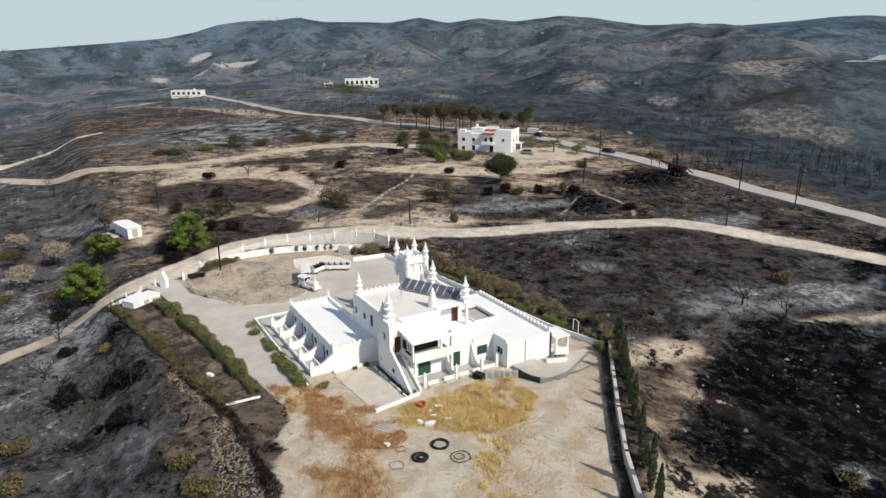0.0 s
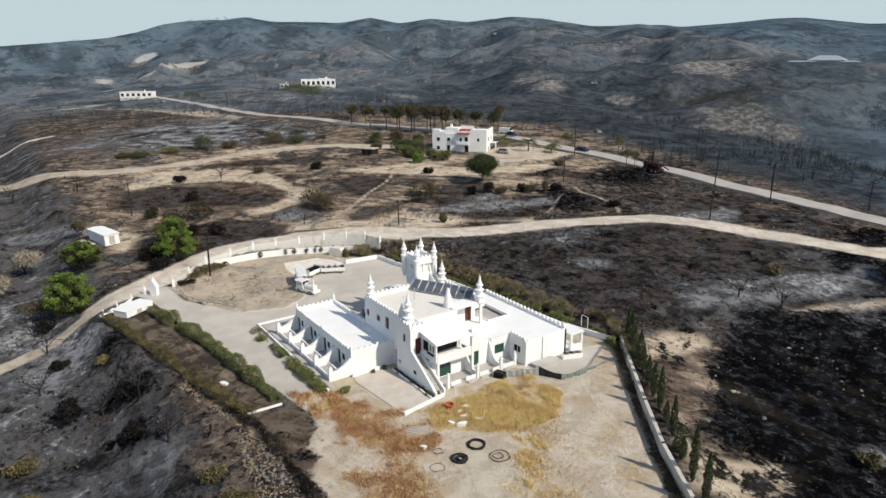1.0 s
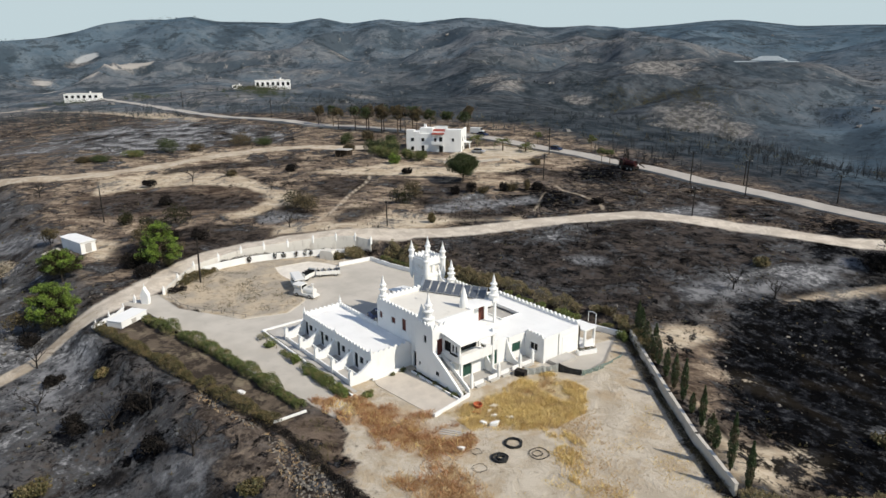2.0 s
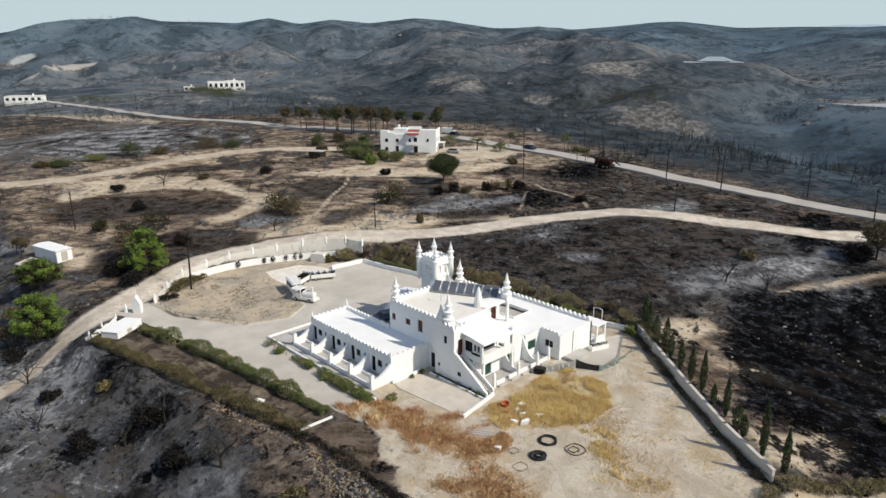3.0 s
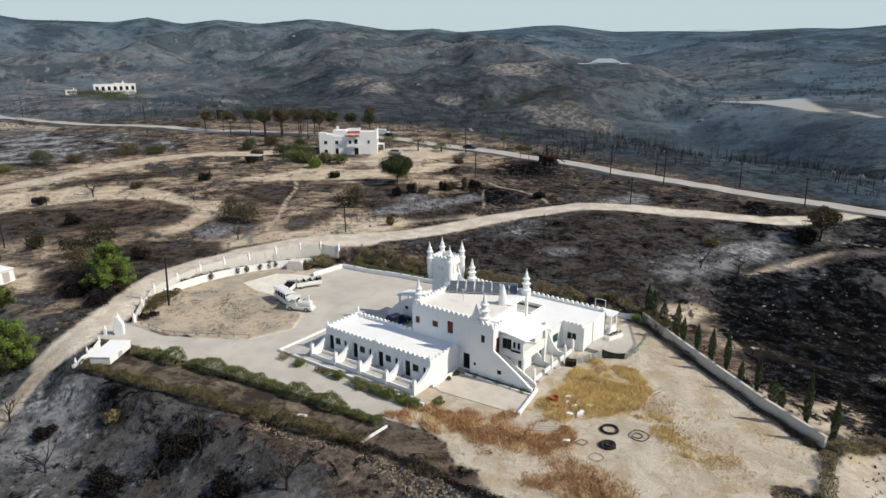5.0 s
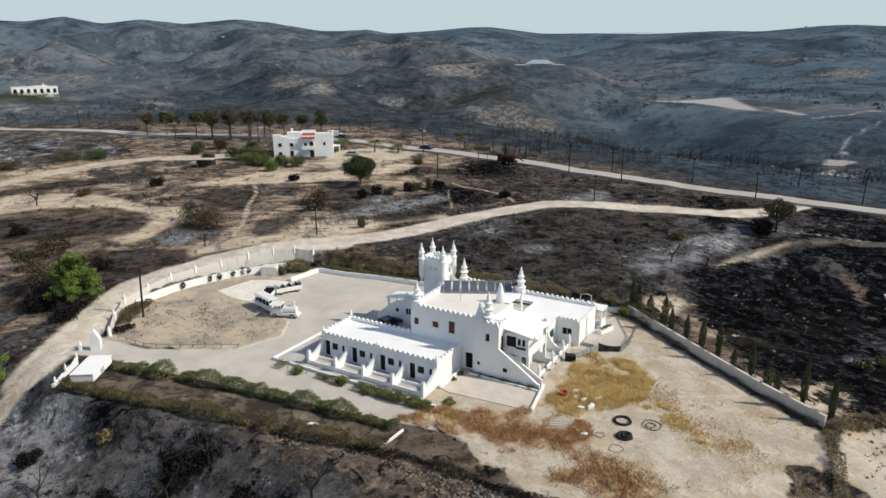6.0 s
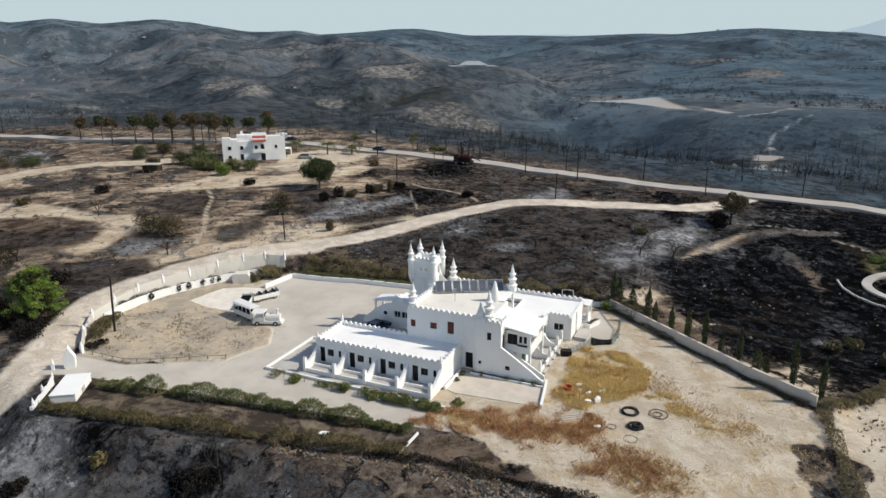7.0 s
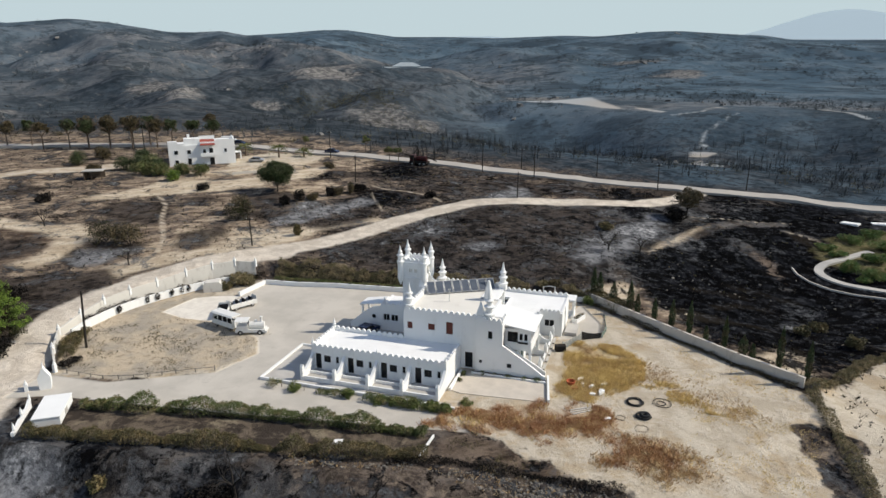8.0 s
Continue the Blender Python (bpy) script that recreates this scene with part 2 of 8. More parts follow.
# nearer massif: bearing, reach of its crest, reach of its foot, highest rise above the eye
MASSIF_AZ = [104, 108, 112, 116, 120, 123, 126, 130, 136, 142, 150, 158, 166, 174, 190]
MASSIF_R = [560, 590, 620, 635, 650, 700, 820, 860, 880, 920, 980, 1000, 950, 900, 900]
MASSIF_FOOT = [350, 350, 355, 355, 355, 360, 365, 370, 380, 395, 440, 560, 580, 580, 580]
SHOULDER_AZ = [104, 112, 116, 120, 123, 125, 126.5, 128]
SHOULDER_UP = [-2.4, -1.0, 0.0, 0.80, 1.4, 1.8, 2.1, 5.0]


def height(x, y):
    x, y = np.asarray(x, float), np.asarray(y, float)
    s = -0.55 * x + 0.83 * y - 25
    slope = 0.085 * np.log1p(np.exp(np.clip(s / 9, -40, 40))) * 9
    slope = slope - 0.035 * np.maximum(s - 110, 0) * smooth(-120, -40, x)
    slope = slope - 3.2 * np.exp(-(((x - 48) / 30) ** 2 + ((y - 52) / 26) ** 2))
    south = -4.6 * smooth(-18, -32, y) * smooth(30, 0, x)
    near = slope + south - 0.055 * np.maximum(-x - 190, 0)
    near = near + 0.25 * fbm(x, y, 9.0, 3, 3.0) + 0.5 * fbm(x, y, 40.0, 2, 5.0)
    flat = smooth(-3.0, 0.0, inside(x, y, COMPOUND))
    near = near * (1 - flat)
    # the valley beyond the road
    road = np.where(x > -110, 107 - 0.15 * (x - 25), 127 + 0.42 * (x + 110))
    road = np.where(x < -245, 70.3, road)
    past = y - road - 9
    floor = -13 + 0.15 * np.clip(-x - 20, 0, 170) + 6 * fbm(x, y, 90.0, 4, 9.0)
    z = near + (floor - near) * smooth(0, 150, past)
    ridges = 1 - 2.4 * np.abs(fbm(x, y, 150.0, 3, 55.0))
    z = z + 8 * ridges * smooth(60, 220, past)
    # far range, seen from over the front garden
    r = np.hypot(x - 45, y + 48)
    az = np.degrees(np.arctan2(y + 48, x - 45)) % 360
    brow = np.interp(az, BROW_AZ, BROW_R)
    bench = 11 + 1.5 * fbm(x, y, 60.0, 2, 77.0) + 0.012 * (r - brow)
    z = z + (bench - z) * smooth(brow - 125, brow - 2, r) * smooth(66, 76, az) * smooth(116, 104, az)
    rise = np.interp(az, SKY_AZ, SKY_UP)
    wide = smooth(46, 66, az) * smooth(215, 196, az)
    crest = 1450 + 110 * np.sin(np.radians(az * 7))
    top = 38.5 + crest * np.tan(np.radians(rise - 0.8 * smooth(126, 131, az)))
    climb = smooth(520.0, 1450.0, r * 1450 / crest)
    spurs = 1 - 2.2 * np.abs(fbm(x, y, 330.0, 4, 21.0))
    rough = (22 * (spurs - 0.45) + 6 * fbm(x, y, 120.0, 3, 33.0)) * smooth(560, 820, r) * (1 - smooth(930, 1260, r)) * np.interp(az, [100, 118], [0.55, 1.0])
    z = z + (top - z) * climb * wide + rough * wide
    # the massif in front of it, scored by gullies
    peak, foot = np.interp(az, MASSIF_AZ, MASSIF_R), np.interp(az, MASSIF_AZ, MASSIF_FOOT)
    head = 38.5 + peak * np.tan(np.radians(np.minimum(rise, np.interp(az, SHOULDER_AZ, SHOULDER_UP))))
    t = np.clip((r - foot) / (peak - foot), 0.0, 1.0)
    base = 2 + 0.10 * np.clip(az - 120, 0, 40)
    body = base + (head - base) * (0.55 * t + 0.45 * t * t)
    cut = np.abs(fbm(x, y, 250.0, 4, 57.0))
    body = body + (10 - 40 * cut + 3.0 * fbm(x, y, 60.0, 3, 63.0) + 0.6 * fbm(x, y, 18.0, 2, 67.0)) * np.clip(5 * t * (1 - t), 0, 1)
    body = body - 70 * smooth(peak, peak + 420, r)
    z = z + np.maximum(body - z, 0) * smooth(foot - 40, foot + 30, r) * smooth(104, 110, az) * smooth(205, 188, az)
    knoll = np.exp(-(((x + 206) / 62) ** 2 + ((y - 520) / 48) ** 2))
    z = z + (29.5 - z) * smooth(0.25, 0.8, knoll)
    down = smooth(1500, 2600, r)
    return z + (-60 - z) * down


# ---- ground ----
YARD = [(-39.5, 9.6), (-42.2, 20.5), (-41.5, 26.9), (-35.5, 27.5), (-28.9, 29), (-11, 30.9), (-9, 27), (-8, 6), (-18, 6), (-22.5, -4.3), (2.5, -4.6), (5.0, -8.2), (-1.0, -9.0), (-20, -12.2), (-38.5, -14.6), (-44, -15.5), (-48.5, -17.5), (-49, -11.2), (-40, -10.6), (-29.0, -4.4), (-27.0, 2.0), (-30, 6.5)]
SLAB = [(-49.7, 10.6), (-48.8, 17.4), (-45.6, 19.4), (-42.2, 20.5), (-39.5, 9.6), (-45.1, 9.4)]
DIRT = [(-1, -9), (4, -6.5), (10, -9.4), (16, -12.2), (21, -13.2), (27, -16), (40, -8), (41.5, 9), (39.5, 12.2), (12.6, 34), (-43, 29), (-53, 10), (-48, -13), (-28, -5), (-20, -6)]
PAD = [(10.5, 18.5), (16.0, 20.5), (15.6, 26), (12, 33), (10.5, 27)]
BED = [(-38.5, -15.9), (1.6, -10.2), (3.2, -13.8), (-38.4, -22.4)]
MEADOW = [(12.0, 1.8), (12.2, 6.4), (12.3, 14.1), (13.6, 18.0), (18.6, 18.6), (21.8, 15.0), (22.3, 11.6), (20.2, 9.0), (18.4, 6.2), (16.0, 3.4)]
RUSTY = [(-0.5, -8.6), (2.0, -4.6), (6.0, -3.4), (9.5, -1.4), (12.0, -1.0), (15.0, 0.4), (19.0, 1.4), (20.0, -1.0), (18.0, -4.4), (15.0, -6.2), (10.0, -6.6), (5.0, -8.0)]
ASPHALT = [(-470, 72), (-400, 73), (-339, 74), (-280, 73), (-228, 75), (-180, 84.5), (-160, 94), (-132, 107), (-106, 116.5), (-85, 118), (-50, 117.5), (-20, 116.5), (5, 117), (28, 116.6), (76, 115), (160, 112), (300, 90)]
TRACK = [(-50, 31.5), (-46, 36.5), (-40.5, 42), (-35.5, 50), (-30.5, 61), (-24.2, 74), (-19, 80.8), (-11.8, 85), (-3, 88.6), (8, 92), (18, 96), (24, 101.5), (32, 113)]
LANE = [(-44, 36), (-49.5, 31.8), (-54.5, 25), (-58.3, 16.5), (-60.5, 8), (-60.3, 1.5), (-57, -5.5), (-52, -13), (-49, -19), (-47.5, -22)]
DOWN = [(-47.5, -22), (-45.8, -26), (-43.4, -31), (-39.5, -37.5), (-34, -44), (-20, -54)]
FIELD = [(-230, -80), (-191, -45), (-161, -20), (-149.5, 3), (-148, 14), (-147, 26), (-146, 38), (-143, 51), (-137.5, 64), (-128, 74), (-118, 84)]
SPUR = [(-300, -70), (-220, -47), (-252, -28), (-262, -10)]
PATHS = [[(-26.4, 79.8), (-28.7, 82), (-32.8, 84), (-39, 85.5), (-43.7, 85.6), (-48, 88)], [(-45, 83), (-44.4, 79.2), (-40.4, 73.6), (-36.6, 68)], [(-92.3, 61), (-88, 57), (-83.5, 53), (-78, 45), (-71, 37), (-68, 33), (-65.7, 29)], [(28.4, 90.5), (37, 91.8), (46, 93.7), (51.5, 94.3)], [(-98, 78), (-86, 92), (-75, 108), (-70, 117)]]
GULLY = [(20.5, 64), (21, 50), (25, 40), (31.7, 33), (40, 29.5), (62, 34), (76, 52), (70, 100), (48, 104), (36, 98), (29, 80)]
BANKS = [[(38.5, 79), (42.5, 73.0), (44.2, 68.9), (46.1, 59.7)], [(20.7, 65.5), (28.9, 77.1), (40.4, 91.0), (50.7, 93.2)], [(50.2, 88.5), (54.2, 86.7), (56.7, 82.9)], [(15.4, 56), (19.3, 46.2), (22.2, 39), (26.1, 32), (29, 27.2)]]
# patches of bared earth, of char and of ash: x, y, reach
BARE = [(-92, 78, 12), (-63, 79, 9), (-74, 94, 13), (-148, 40, 14), (-56, 36, 9), (-32, 56, 5), (-60, 104, 8), (-140, 20, 16), (-80, 84, 12)]
PALE = [(-53, 44, 4), (-46, 44, 3), (-70, 92, 6)]
CHARRED = [(-19.5, -30, 2.6), (-15.5, -24.2, 3.0), (-6.5, -25.2, 2.4), (-31, -22.6, 2.2), (-42, 78, 7), (-64, 91, 5), (-48, 104, 9), (24, 60, 8), (40, 50, 17), (54, 44, 14), (33, 46, 11), (48, 60, 12), (47, 30, 9), (38, 36, 8), (58, 84, 14), (40, 111, 8), (60, 108, 12), (14, 104, 6), (20, 88, 5)]
ASHEN = [(-45, -31, 5), (-52, -34, 6), (-36, -30, 5), (20, 60, 5), (27, 71, 5), (12, 39, 3), (48, 50, 4), (44, 42, 3), (-240, 25, 18), (-170, 62, 10), (-190, 66, 10), (-250, 52, 16), (-175, 35, 12), (-205, 25, 16), (-230, 5, 14), (-225, 50, 16), (-198, 40, 18), (-186, 18, 20), (-214, 0, 18), (-54, 64, 6), (-13, 90, 5), (14, 65, 7), (-10, 54, 3), (18, 76, 8), (-60, -38, 7), (-22, 60, 6), (6, 57, 4), (-50, 63, 5), (-71, 26.5, 5)]

# sandy banks, black burns and grey ash with an outline of their own
SAND_FIELD = [
    [(-127, -4), (-142, 1), (-140, 9.5), (-134, 20), (-125.5, 28.5), (-117, 32), (-106.5, 32.7), (-95.5, 32.4), (-91.4, 36.8), (-83, 31.5), (-81, 24.7), (-79.5, 19), (-81, 14.5), (-85.6, 14.4), (-84, 20), (-87.7, 27), (-94, 29), (-103.5, 27.6), (-113.6, 22), (-121, 14), (-126, 5.6)],
    [(-106, 47), (-104, 54), (-101, 60), (-96.5, 73), (-84, 77), (-74, 86.5), (-70, 96), (-68, 103), (-64, 90), (-71, 79), (-80, 68), (-91, 60)],
]
SAND_VILLA = [
    [(-93, 97), (-87, 104), (-76, 113), (-73, 104), (-78.6, 90.5), (-88, 80.5), (-93, 83), (-88, 92.5)],
    [(-60, 31), (-66, 27), (-70, 20), (-64, 17), (-59, 25), (-52, 32.5), (-48.5, 34), (-44.8, 44), (-42.8, 50), (-38, 56), (-33, 61), (-36, 63), (-43, 54), (-48, 50), (-56, 46.8), (-56.5, 39.4)],
    [(-460, 23), (-524, 53), (-441, 66), (-322, 65), (-236, 66), (-231, 60), (-300, 50), (-330, 44), (-400, 20)],
    [(-90, -14), (-85.4, -8.4), (-80.3, -10), (-74.3, -14.2), (-80, -14.7)],
    [(-71, -40.5), (-76, -37), (-73.6, -36.5), (-68, -40.4)],
]
SAND_EAST = [
    [(13.8, 35.5), (13.4, 43), (17.7, 48), (19.8, 46), (18.7, 39.4), (17.8, 34.5)],
    [(26.3, 38.4), (26.8, 40), (32.3, 40.5), (39, 39), (40.5, 37.8), (37.5, 37.7), (33, 37.7), (28.4, 37)],
    [(32.3, 22.4), (35, 22), (37.5, 24.7), (42, 30.6), (43.4, 28.7), (42, 18), (38.5, 15.8)],
    [(20.4, 60.5), (24.4, 72.2), (30.6, 82.2), (33.6, 85.4), (31.2, 80.7), (25.0, 70.6)],
    [(49.9, 88.2), (56.3, 84.1), (54.4, 80.1), (51.1, 83.1)],
]
SANDY = SAND_FIELD + SAND_VILLA + SAND_EAST
BURN_FIELD = [
    [(-124, -5), (-124.3, 4.8), (-115.6, 13), (-102.5, 20), (-92, 26), (-86.5, 23.6), (-88, 15.7), (-94, 13), (-101.6, 5), (-109, -10)],
    [(-94, 42), (-96, 50), (-92, 53), (-87, 56), (-82, 54), (-78, 47.7), (-77.6, 40.5), (-84, 38.6)],
    [(-83, 58), (-79, 63.6), (-75.5, 62), (-77, 56.7)],
    [(-66, 31.6), (-69, 38), (-64, 45), (-60, 43), (-58.3, 34.4), (-60.7, 30)],
    [(-79.4, 20.5), (-80, 25.5), (-80.4, 30), (-73.8, 30.4), (-70.5, 32.4), (-69.2, 27), (-72, 21.5), (-74.3, 18.7)],
    [(-142, 20), (-137, 32.5), (-131, 44), (-126, 53), (-117, 55.6), (-119, 48), (-125, 36.6), (-132, 26.5), (-135, 17)],
]
BURN_TRACK_SHADE = [
    [(-83.5, 9), (-78.5, 14.4), (-68, 20), (-64.3, 15), (-63.3, 10.4), (-62.6, 6), (-62.4, 0.8), (-66, -6), (-64, -13), (-70, -14.7), (-81.7, -9), (-82, 0)],
    # dark patch below the carob tree: its shade painted like a burn
    [(-71, 58), (-72, 65), (-65, 74), (-60, 71), (-58.5, 64), (-65, 57)],
    [(-48, 50), (-47, 58.5), (-41, 73), (-36, 66), (-37.4, 57.3), (-43, 50.3)],
    [(-63, 92.6), (-61.4, 98), (-52.5, 100.5), (-42, 103.5), (-40, 100.7), (-50.6, 94), (-59.4, 90.6)],
    [(-40.5, 82.9), (-36.5, 85), (-30.7, 82.4), (-28, 79.1), (-31.2, 75), (-37.4, 77.9)],
    [(-62, 52), (-64, 57), (-56, 60), (-54, 54), (-58, 50)],
]
BURN_EAST = [
    [(-31, 44), (-24, 60), (-16, 76), (-4, 84), (10, 87), (18, 80), (14, 66), (8, 54), (10, 42), (-8, 40), (-22, 38)],
    [(-20, 90), (-24, 104), (-4, 108), (10, 106), (0, 96), (-8, 92)],
]
BLACKENED = BURN_FIELD + BURN_TRACK_SHADE + BURN_EAST
SOOTY = [[(-36, 42), (-25, 68), (-17, 79), (-4, 86), (18, 94), (30, 108), (75, 110), (76, 34), (46, 30), (30, 36), (22, 50), (12, 47), (6, 40), (-12, 36)]]
BROWNED = [
    [(41.9, 74), (45.2, 70.2), (47.6, 61.3), (45.2, 59.5), (43.0, 66)],
    [(19.5, 32.3), (22, 37.6), (21, 41), (19.6, 45.6), (18.5, 38), (17.8, 34.5)],
    [(19.5, 32.3), (22, 37.6), (27.3, 34), (28.5, 29.5), (26, 25.3)],
    [(2.4, -13.4), (3.1, -8.2), (11.6, -9.4), (15.5, -11), (19.9, -13.4), (11.2, -13.1)],
    [(-130, -8), (-132, 3), (-124, 14), (-112, 24), (-100, 30), (-90, 30), (-84, 24), (-86, 12), (-96, 4), (-108, -12)],
]
ASH_SLOPE = [
    [(-117.5, -33.8), (-115.8, -29), (-103, -21), (-96, -17.4), (-92, -18.5), (-100.6, -25.5), (-112.4, -33.2)],
    [(-1.5, -25.9), (-1.4, -24), (0.3, -21.8), (2.5, -21.5), (4, -23.3), (1.8, -25.3)],
]
ASH_FIELD = [
    [(8.5, 55), (9, 61), (14, 67), (17.5, 72.5), (20.6, 73), (18.5, 66), (15, 58.5), (11.5, 53)],
    [(20, 80), (20.5, 88), (23.5, 89), (24.8, 85), (22.6, 78.6)],
    [(-31, -36), (-40, -33), (-41, -29.5), (-34, -25), (-32.5, -28), (-27, -30), (-26.5, -33)],
    [(-13, 52), (-9, 55.5), (-6.5, 55), (-10, 51.5)],
    [(-14.6, 100.3), (-9.9, 99), (-7, 88.6), (-11.3, 87)],
    [(-78, 20.8), (-79, 25), (-74, 26), (-71, 23), (-73, 19.6)],
    [(-55, 49.3), (-55, 55.5), (-49.7, 65.4), (-45, 76.3), (-41.7, 74.5), (-45.5, 64.6), (-48.5, 53)],
]
ASHFALL = ASH_SLOPE + ASH_FIELD
ROCKY = [(-13.6, -18.9), (-2.8, -17.6), (0.2, -16.3), (5.9, -16.8), (11.8, -17.6), (17.9, -18.2), (23, -16), (21, -14), (15.4, -14.2), (8.8, -14), (2.6, -15), (-4.4, -16.7), (-10.7, -17.6)]
RILLS = [[(33, 45.5), (36.6, 48.4), (41.6, 48.6)], [(29.9, 52.4), (33.8, 52.9), (37.7, 52.8)], [(36, 57), (42, 56), (47, 54)]]
TERRACES = [(-258, 36), (-215, 62), (-175, 74), (-156, 70), (-147, 57), (-152, 40), (-174, 12), (-215, 4)]
# bared rocky knolls on the far slopes
CRAGS = [(-218, 388, 30), (-236, 430, 26), (-246, 264, 12), (-200, 279, 10), (-125, 280, 20), (-104, 283, 12), (-300, 300, 16), (-292, 289, 10), (-236, 247, 9), (-575, 340, 14), (-500, 265, 9), (-380, 215, 8), (-310, 195, 9), (-640, 140, 16), (-800, 130, 16), (-684, 70, 10), (37, 594, 26), (0, 760, 40), (-60, 400, 26)]
VERDANT = [(53, 79.4), (64.7, 91), (76, 97), (80, 72), (65.2, 71), (55.3, 71.7)]


def outline(x, y, polys):
    """Signed distance to the nearest of some outlines, positive inside."""
    total = np.full(np.shape(x), -60.0)
    for poly in polys:
        total = np.maximum(total, inside(x, y, poly))
    return total


def spots(x, y, places):
    total = np.zeros(np.shape(x))
    for px, py, reach in places:
        total = np.maximum(total, np.exp(-((x - px) ** 2 + (y - py) ** 2) / reach ** 2))
    return total


CX, CY = -5.0, 8.0
radius = [0.6]
while radius[-1] < 4400:
    radius.append(radius[-1] + max(0.8, radius[-1] * 0.0125))
SPOKES = 540
rr, aa = np.meshgrid(np.array(radius), np.linspace(0, 2 * np.pi, SPOKES, endpoint=False), indexing="ij")
gx, gy = CX + rr * np.cos(aa), CY + rr * np.sin(aa)
gz = height(gx, gy)


def sheet(name, material):
    rows, cols = gx.shape
    verts = np.stack([gx.ravel(), gy.ravel(), gz.ravel()], 1)
    i, j = np.meshgrid(np.arange(rows - 1), np.arange(cols), indexing="ij")
    a, b = i * cols + j, i * cols + (j + 1) % cols
    faces = np.stack([a, a + cols, b + cols, b], -1).reshape(-1, 4)
    me = bpy.data.meshes.new(name)
    me.from_pydata(verts.tolist(), [], faces.tolist() + [list(range(cols))])
    me.materials.append(material)
    me.polygons.foreach_set("use_smooth", [True] * len(me.polygons))
    return me


def cover(me, name, values):
    at = me.attributes.new(name, "FLOAT", "POINT")
    at.data.foreach_set("value", np.asarray(values, np.float32).ravel())


def ground_material():
    m = Nodes("burnt ground", 0.95)
    m.shader.inputs["Specular IOR Level"].default_value = 0.0
    wob = m.math("MULTIPLY", m.math("SUBTRACT", m.noise(2.2, 6, 0.65), 0.5), 2.6)
    ragged = m.math("MULTIPLY", m.math("SUBTRACT", m.noise(3.0, 8, 0.72), 0.5), 7.0)
    frayed = m.math("MULTIPLY", m.math("SUBTRACT", m.noise(9.0, 9, 0.74, 0.4), 0.5), 16.0)
    fine, mid, big, vast = m.noise(0.5, 6, 0.75), m.noise(3.2, 8, 0.70, 0.5), m.noise(19, 7, 0.64, 0.8), m.noise(80, 6, 0.65)
    small = m.noise(1.0, 8, 0.74)
    grit = m.math("MULTIPLY", m.math("SUBTRACT", m.noise(0.8, 8, 0.78), 0.5), 0.55)
    lines = m.drift(2.4, 38, 2.6, 8, 0.72)
    # burnt land: char, brown soil, ash and bared earth
    burnt = m.mix(m.ramp(mid, 0.43, 0.57), (0.005, 0.0046, 0.0044), (0.080, 0.066, 0.056))
    burnt = m.mix(m.ramp(big, 0.44, 0.56, 0, 0.7), burnt, m.mix(m.ramp(small, 0.42, 0.58), (0.095, 0.074, 0.060), (0.215, 0.172, 0.136)))
    burnt = m.mix(m.ramp(m.noise(14, 9, 0.72, 0.7), 0.50, 0.60, 0, 0.6), burnt, (0.125, 0.117, 0.110))
    burnt = m.mix(m.ramp(small, 0.56, 0.68, 0, 0.45), burnt, (0.19, 0.155, 0.12))
    bared = m.math("ADD", m.math("ADD", m.math("ADD", m.math("MULTIPLY", m.noise(8, 9, 0.72, 0.8), 0.6), m.math("MULTIPLY", lines, 0.4)), grit), m.attr("bare"))
    burnt = m.mix(m.ramp(bared, 0.52, 0.62), burnt, m.mix(m.ramp(lines, 0.42, 0.58), (0.15, 0.112, 0.084), (0.30, 0.235, 0.172)))
    soil = m.mix(m.ramp(lines, 0.42, 0.60), (0.30, 0.232, 0.165), (0.50, 0.41, 0.30))
    burnt = m.mix(m.ramp(bared, 0.64, 0.73), burnt, soil)
    scorch = m.math("ADD", m.math("ADD", m.noise(6.0, 7, 0.66, 0.6), m.math("MULTIPLY", grit, 0.3)), m.math("MULTIPLY", m.attr("char"), 0.35))
    burnt = m.mix(m.ramp(scorch, 0.50, 0.56, 0, 0.92), burnt, m.mix(m.ramp(small, 0.44, 0.62), (0.009, 0.008, 0.0075), (0.072, 0.057, 0.049)))
    burnt = m.mix(m.ramp(m.math("ADD", m.attr("pale"), grit), 0.10, 0.32, 0, 0.85), burnt, m.mix(m.ramp(mid, 0.42, 0.58), (0.36, 0.28, 0.19), (0.52, 0.43, 0.31)))
    umber = m.mix(m.ramp(lines, 0.40, 0.60), (0.060, 0.042, 0.031), (0.185, 0.140, 0.104))
    umber = m.mix(m.ramp(m.drift(1.4, 38, 3.5, 8, 0.74), 0.54, 0.64, 0, 0.8), umber, (0.020, 0.016, 0.014))
    soot = m.mix(m.ramp(m.noise(7.0, 8, 0.70, 0.6), 0.42, 0.60), (0.016, 0.0156, 0.016), (0.105, 0.103, 0.103))
    soot = m.mix(m.ramp(m.noise(3.4, 9, 0.74, 0.4), 0.54, 0.65, 0, 0.7), soot, (0.19, 0.187, 0.185))
    soot = m.mix(m.ramp(m.noise(12.0, 8, 0.70), 0.54, 0.64, 0, 0.65), soot, (0.105, 0.084, 0.066))
    soot = m.mix(m.ramp(m.noise(4.6, 9, 0.72, 0.5), 0.36, 0.46, 0.95, 0), soot, (0.0035, 0.0035, 0.004))
    burnt = m.mix(m.ramp(m.math("ADD", m.attr("sooty"), m.math("MULTIPLY", frayed, 0.6)), -3.0, 3.0, 0, 0.85), burnt, soot)
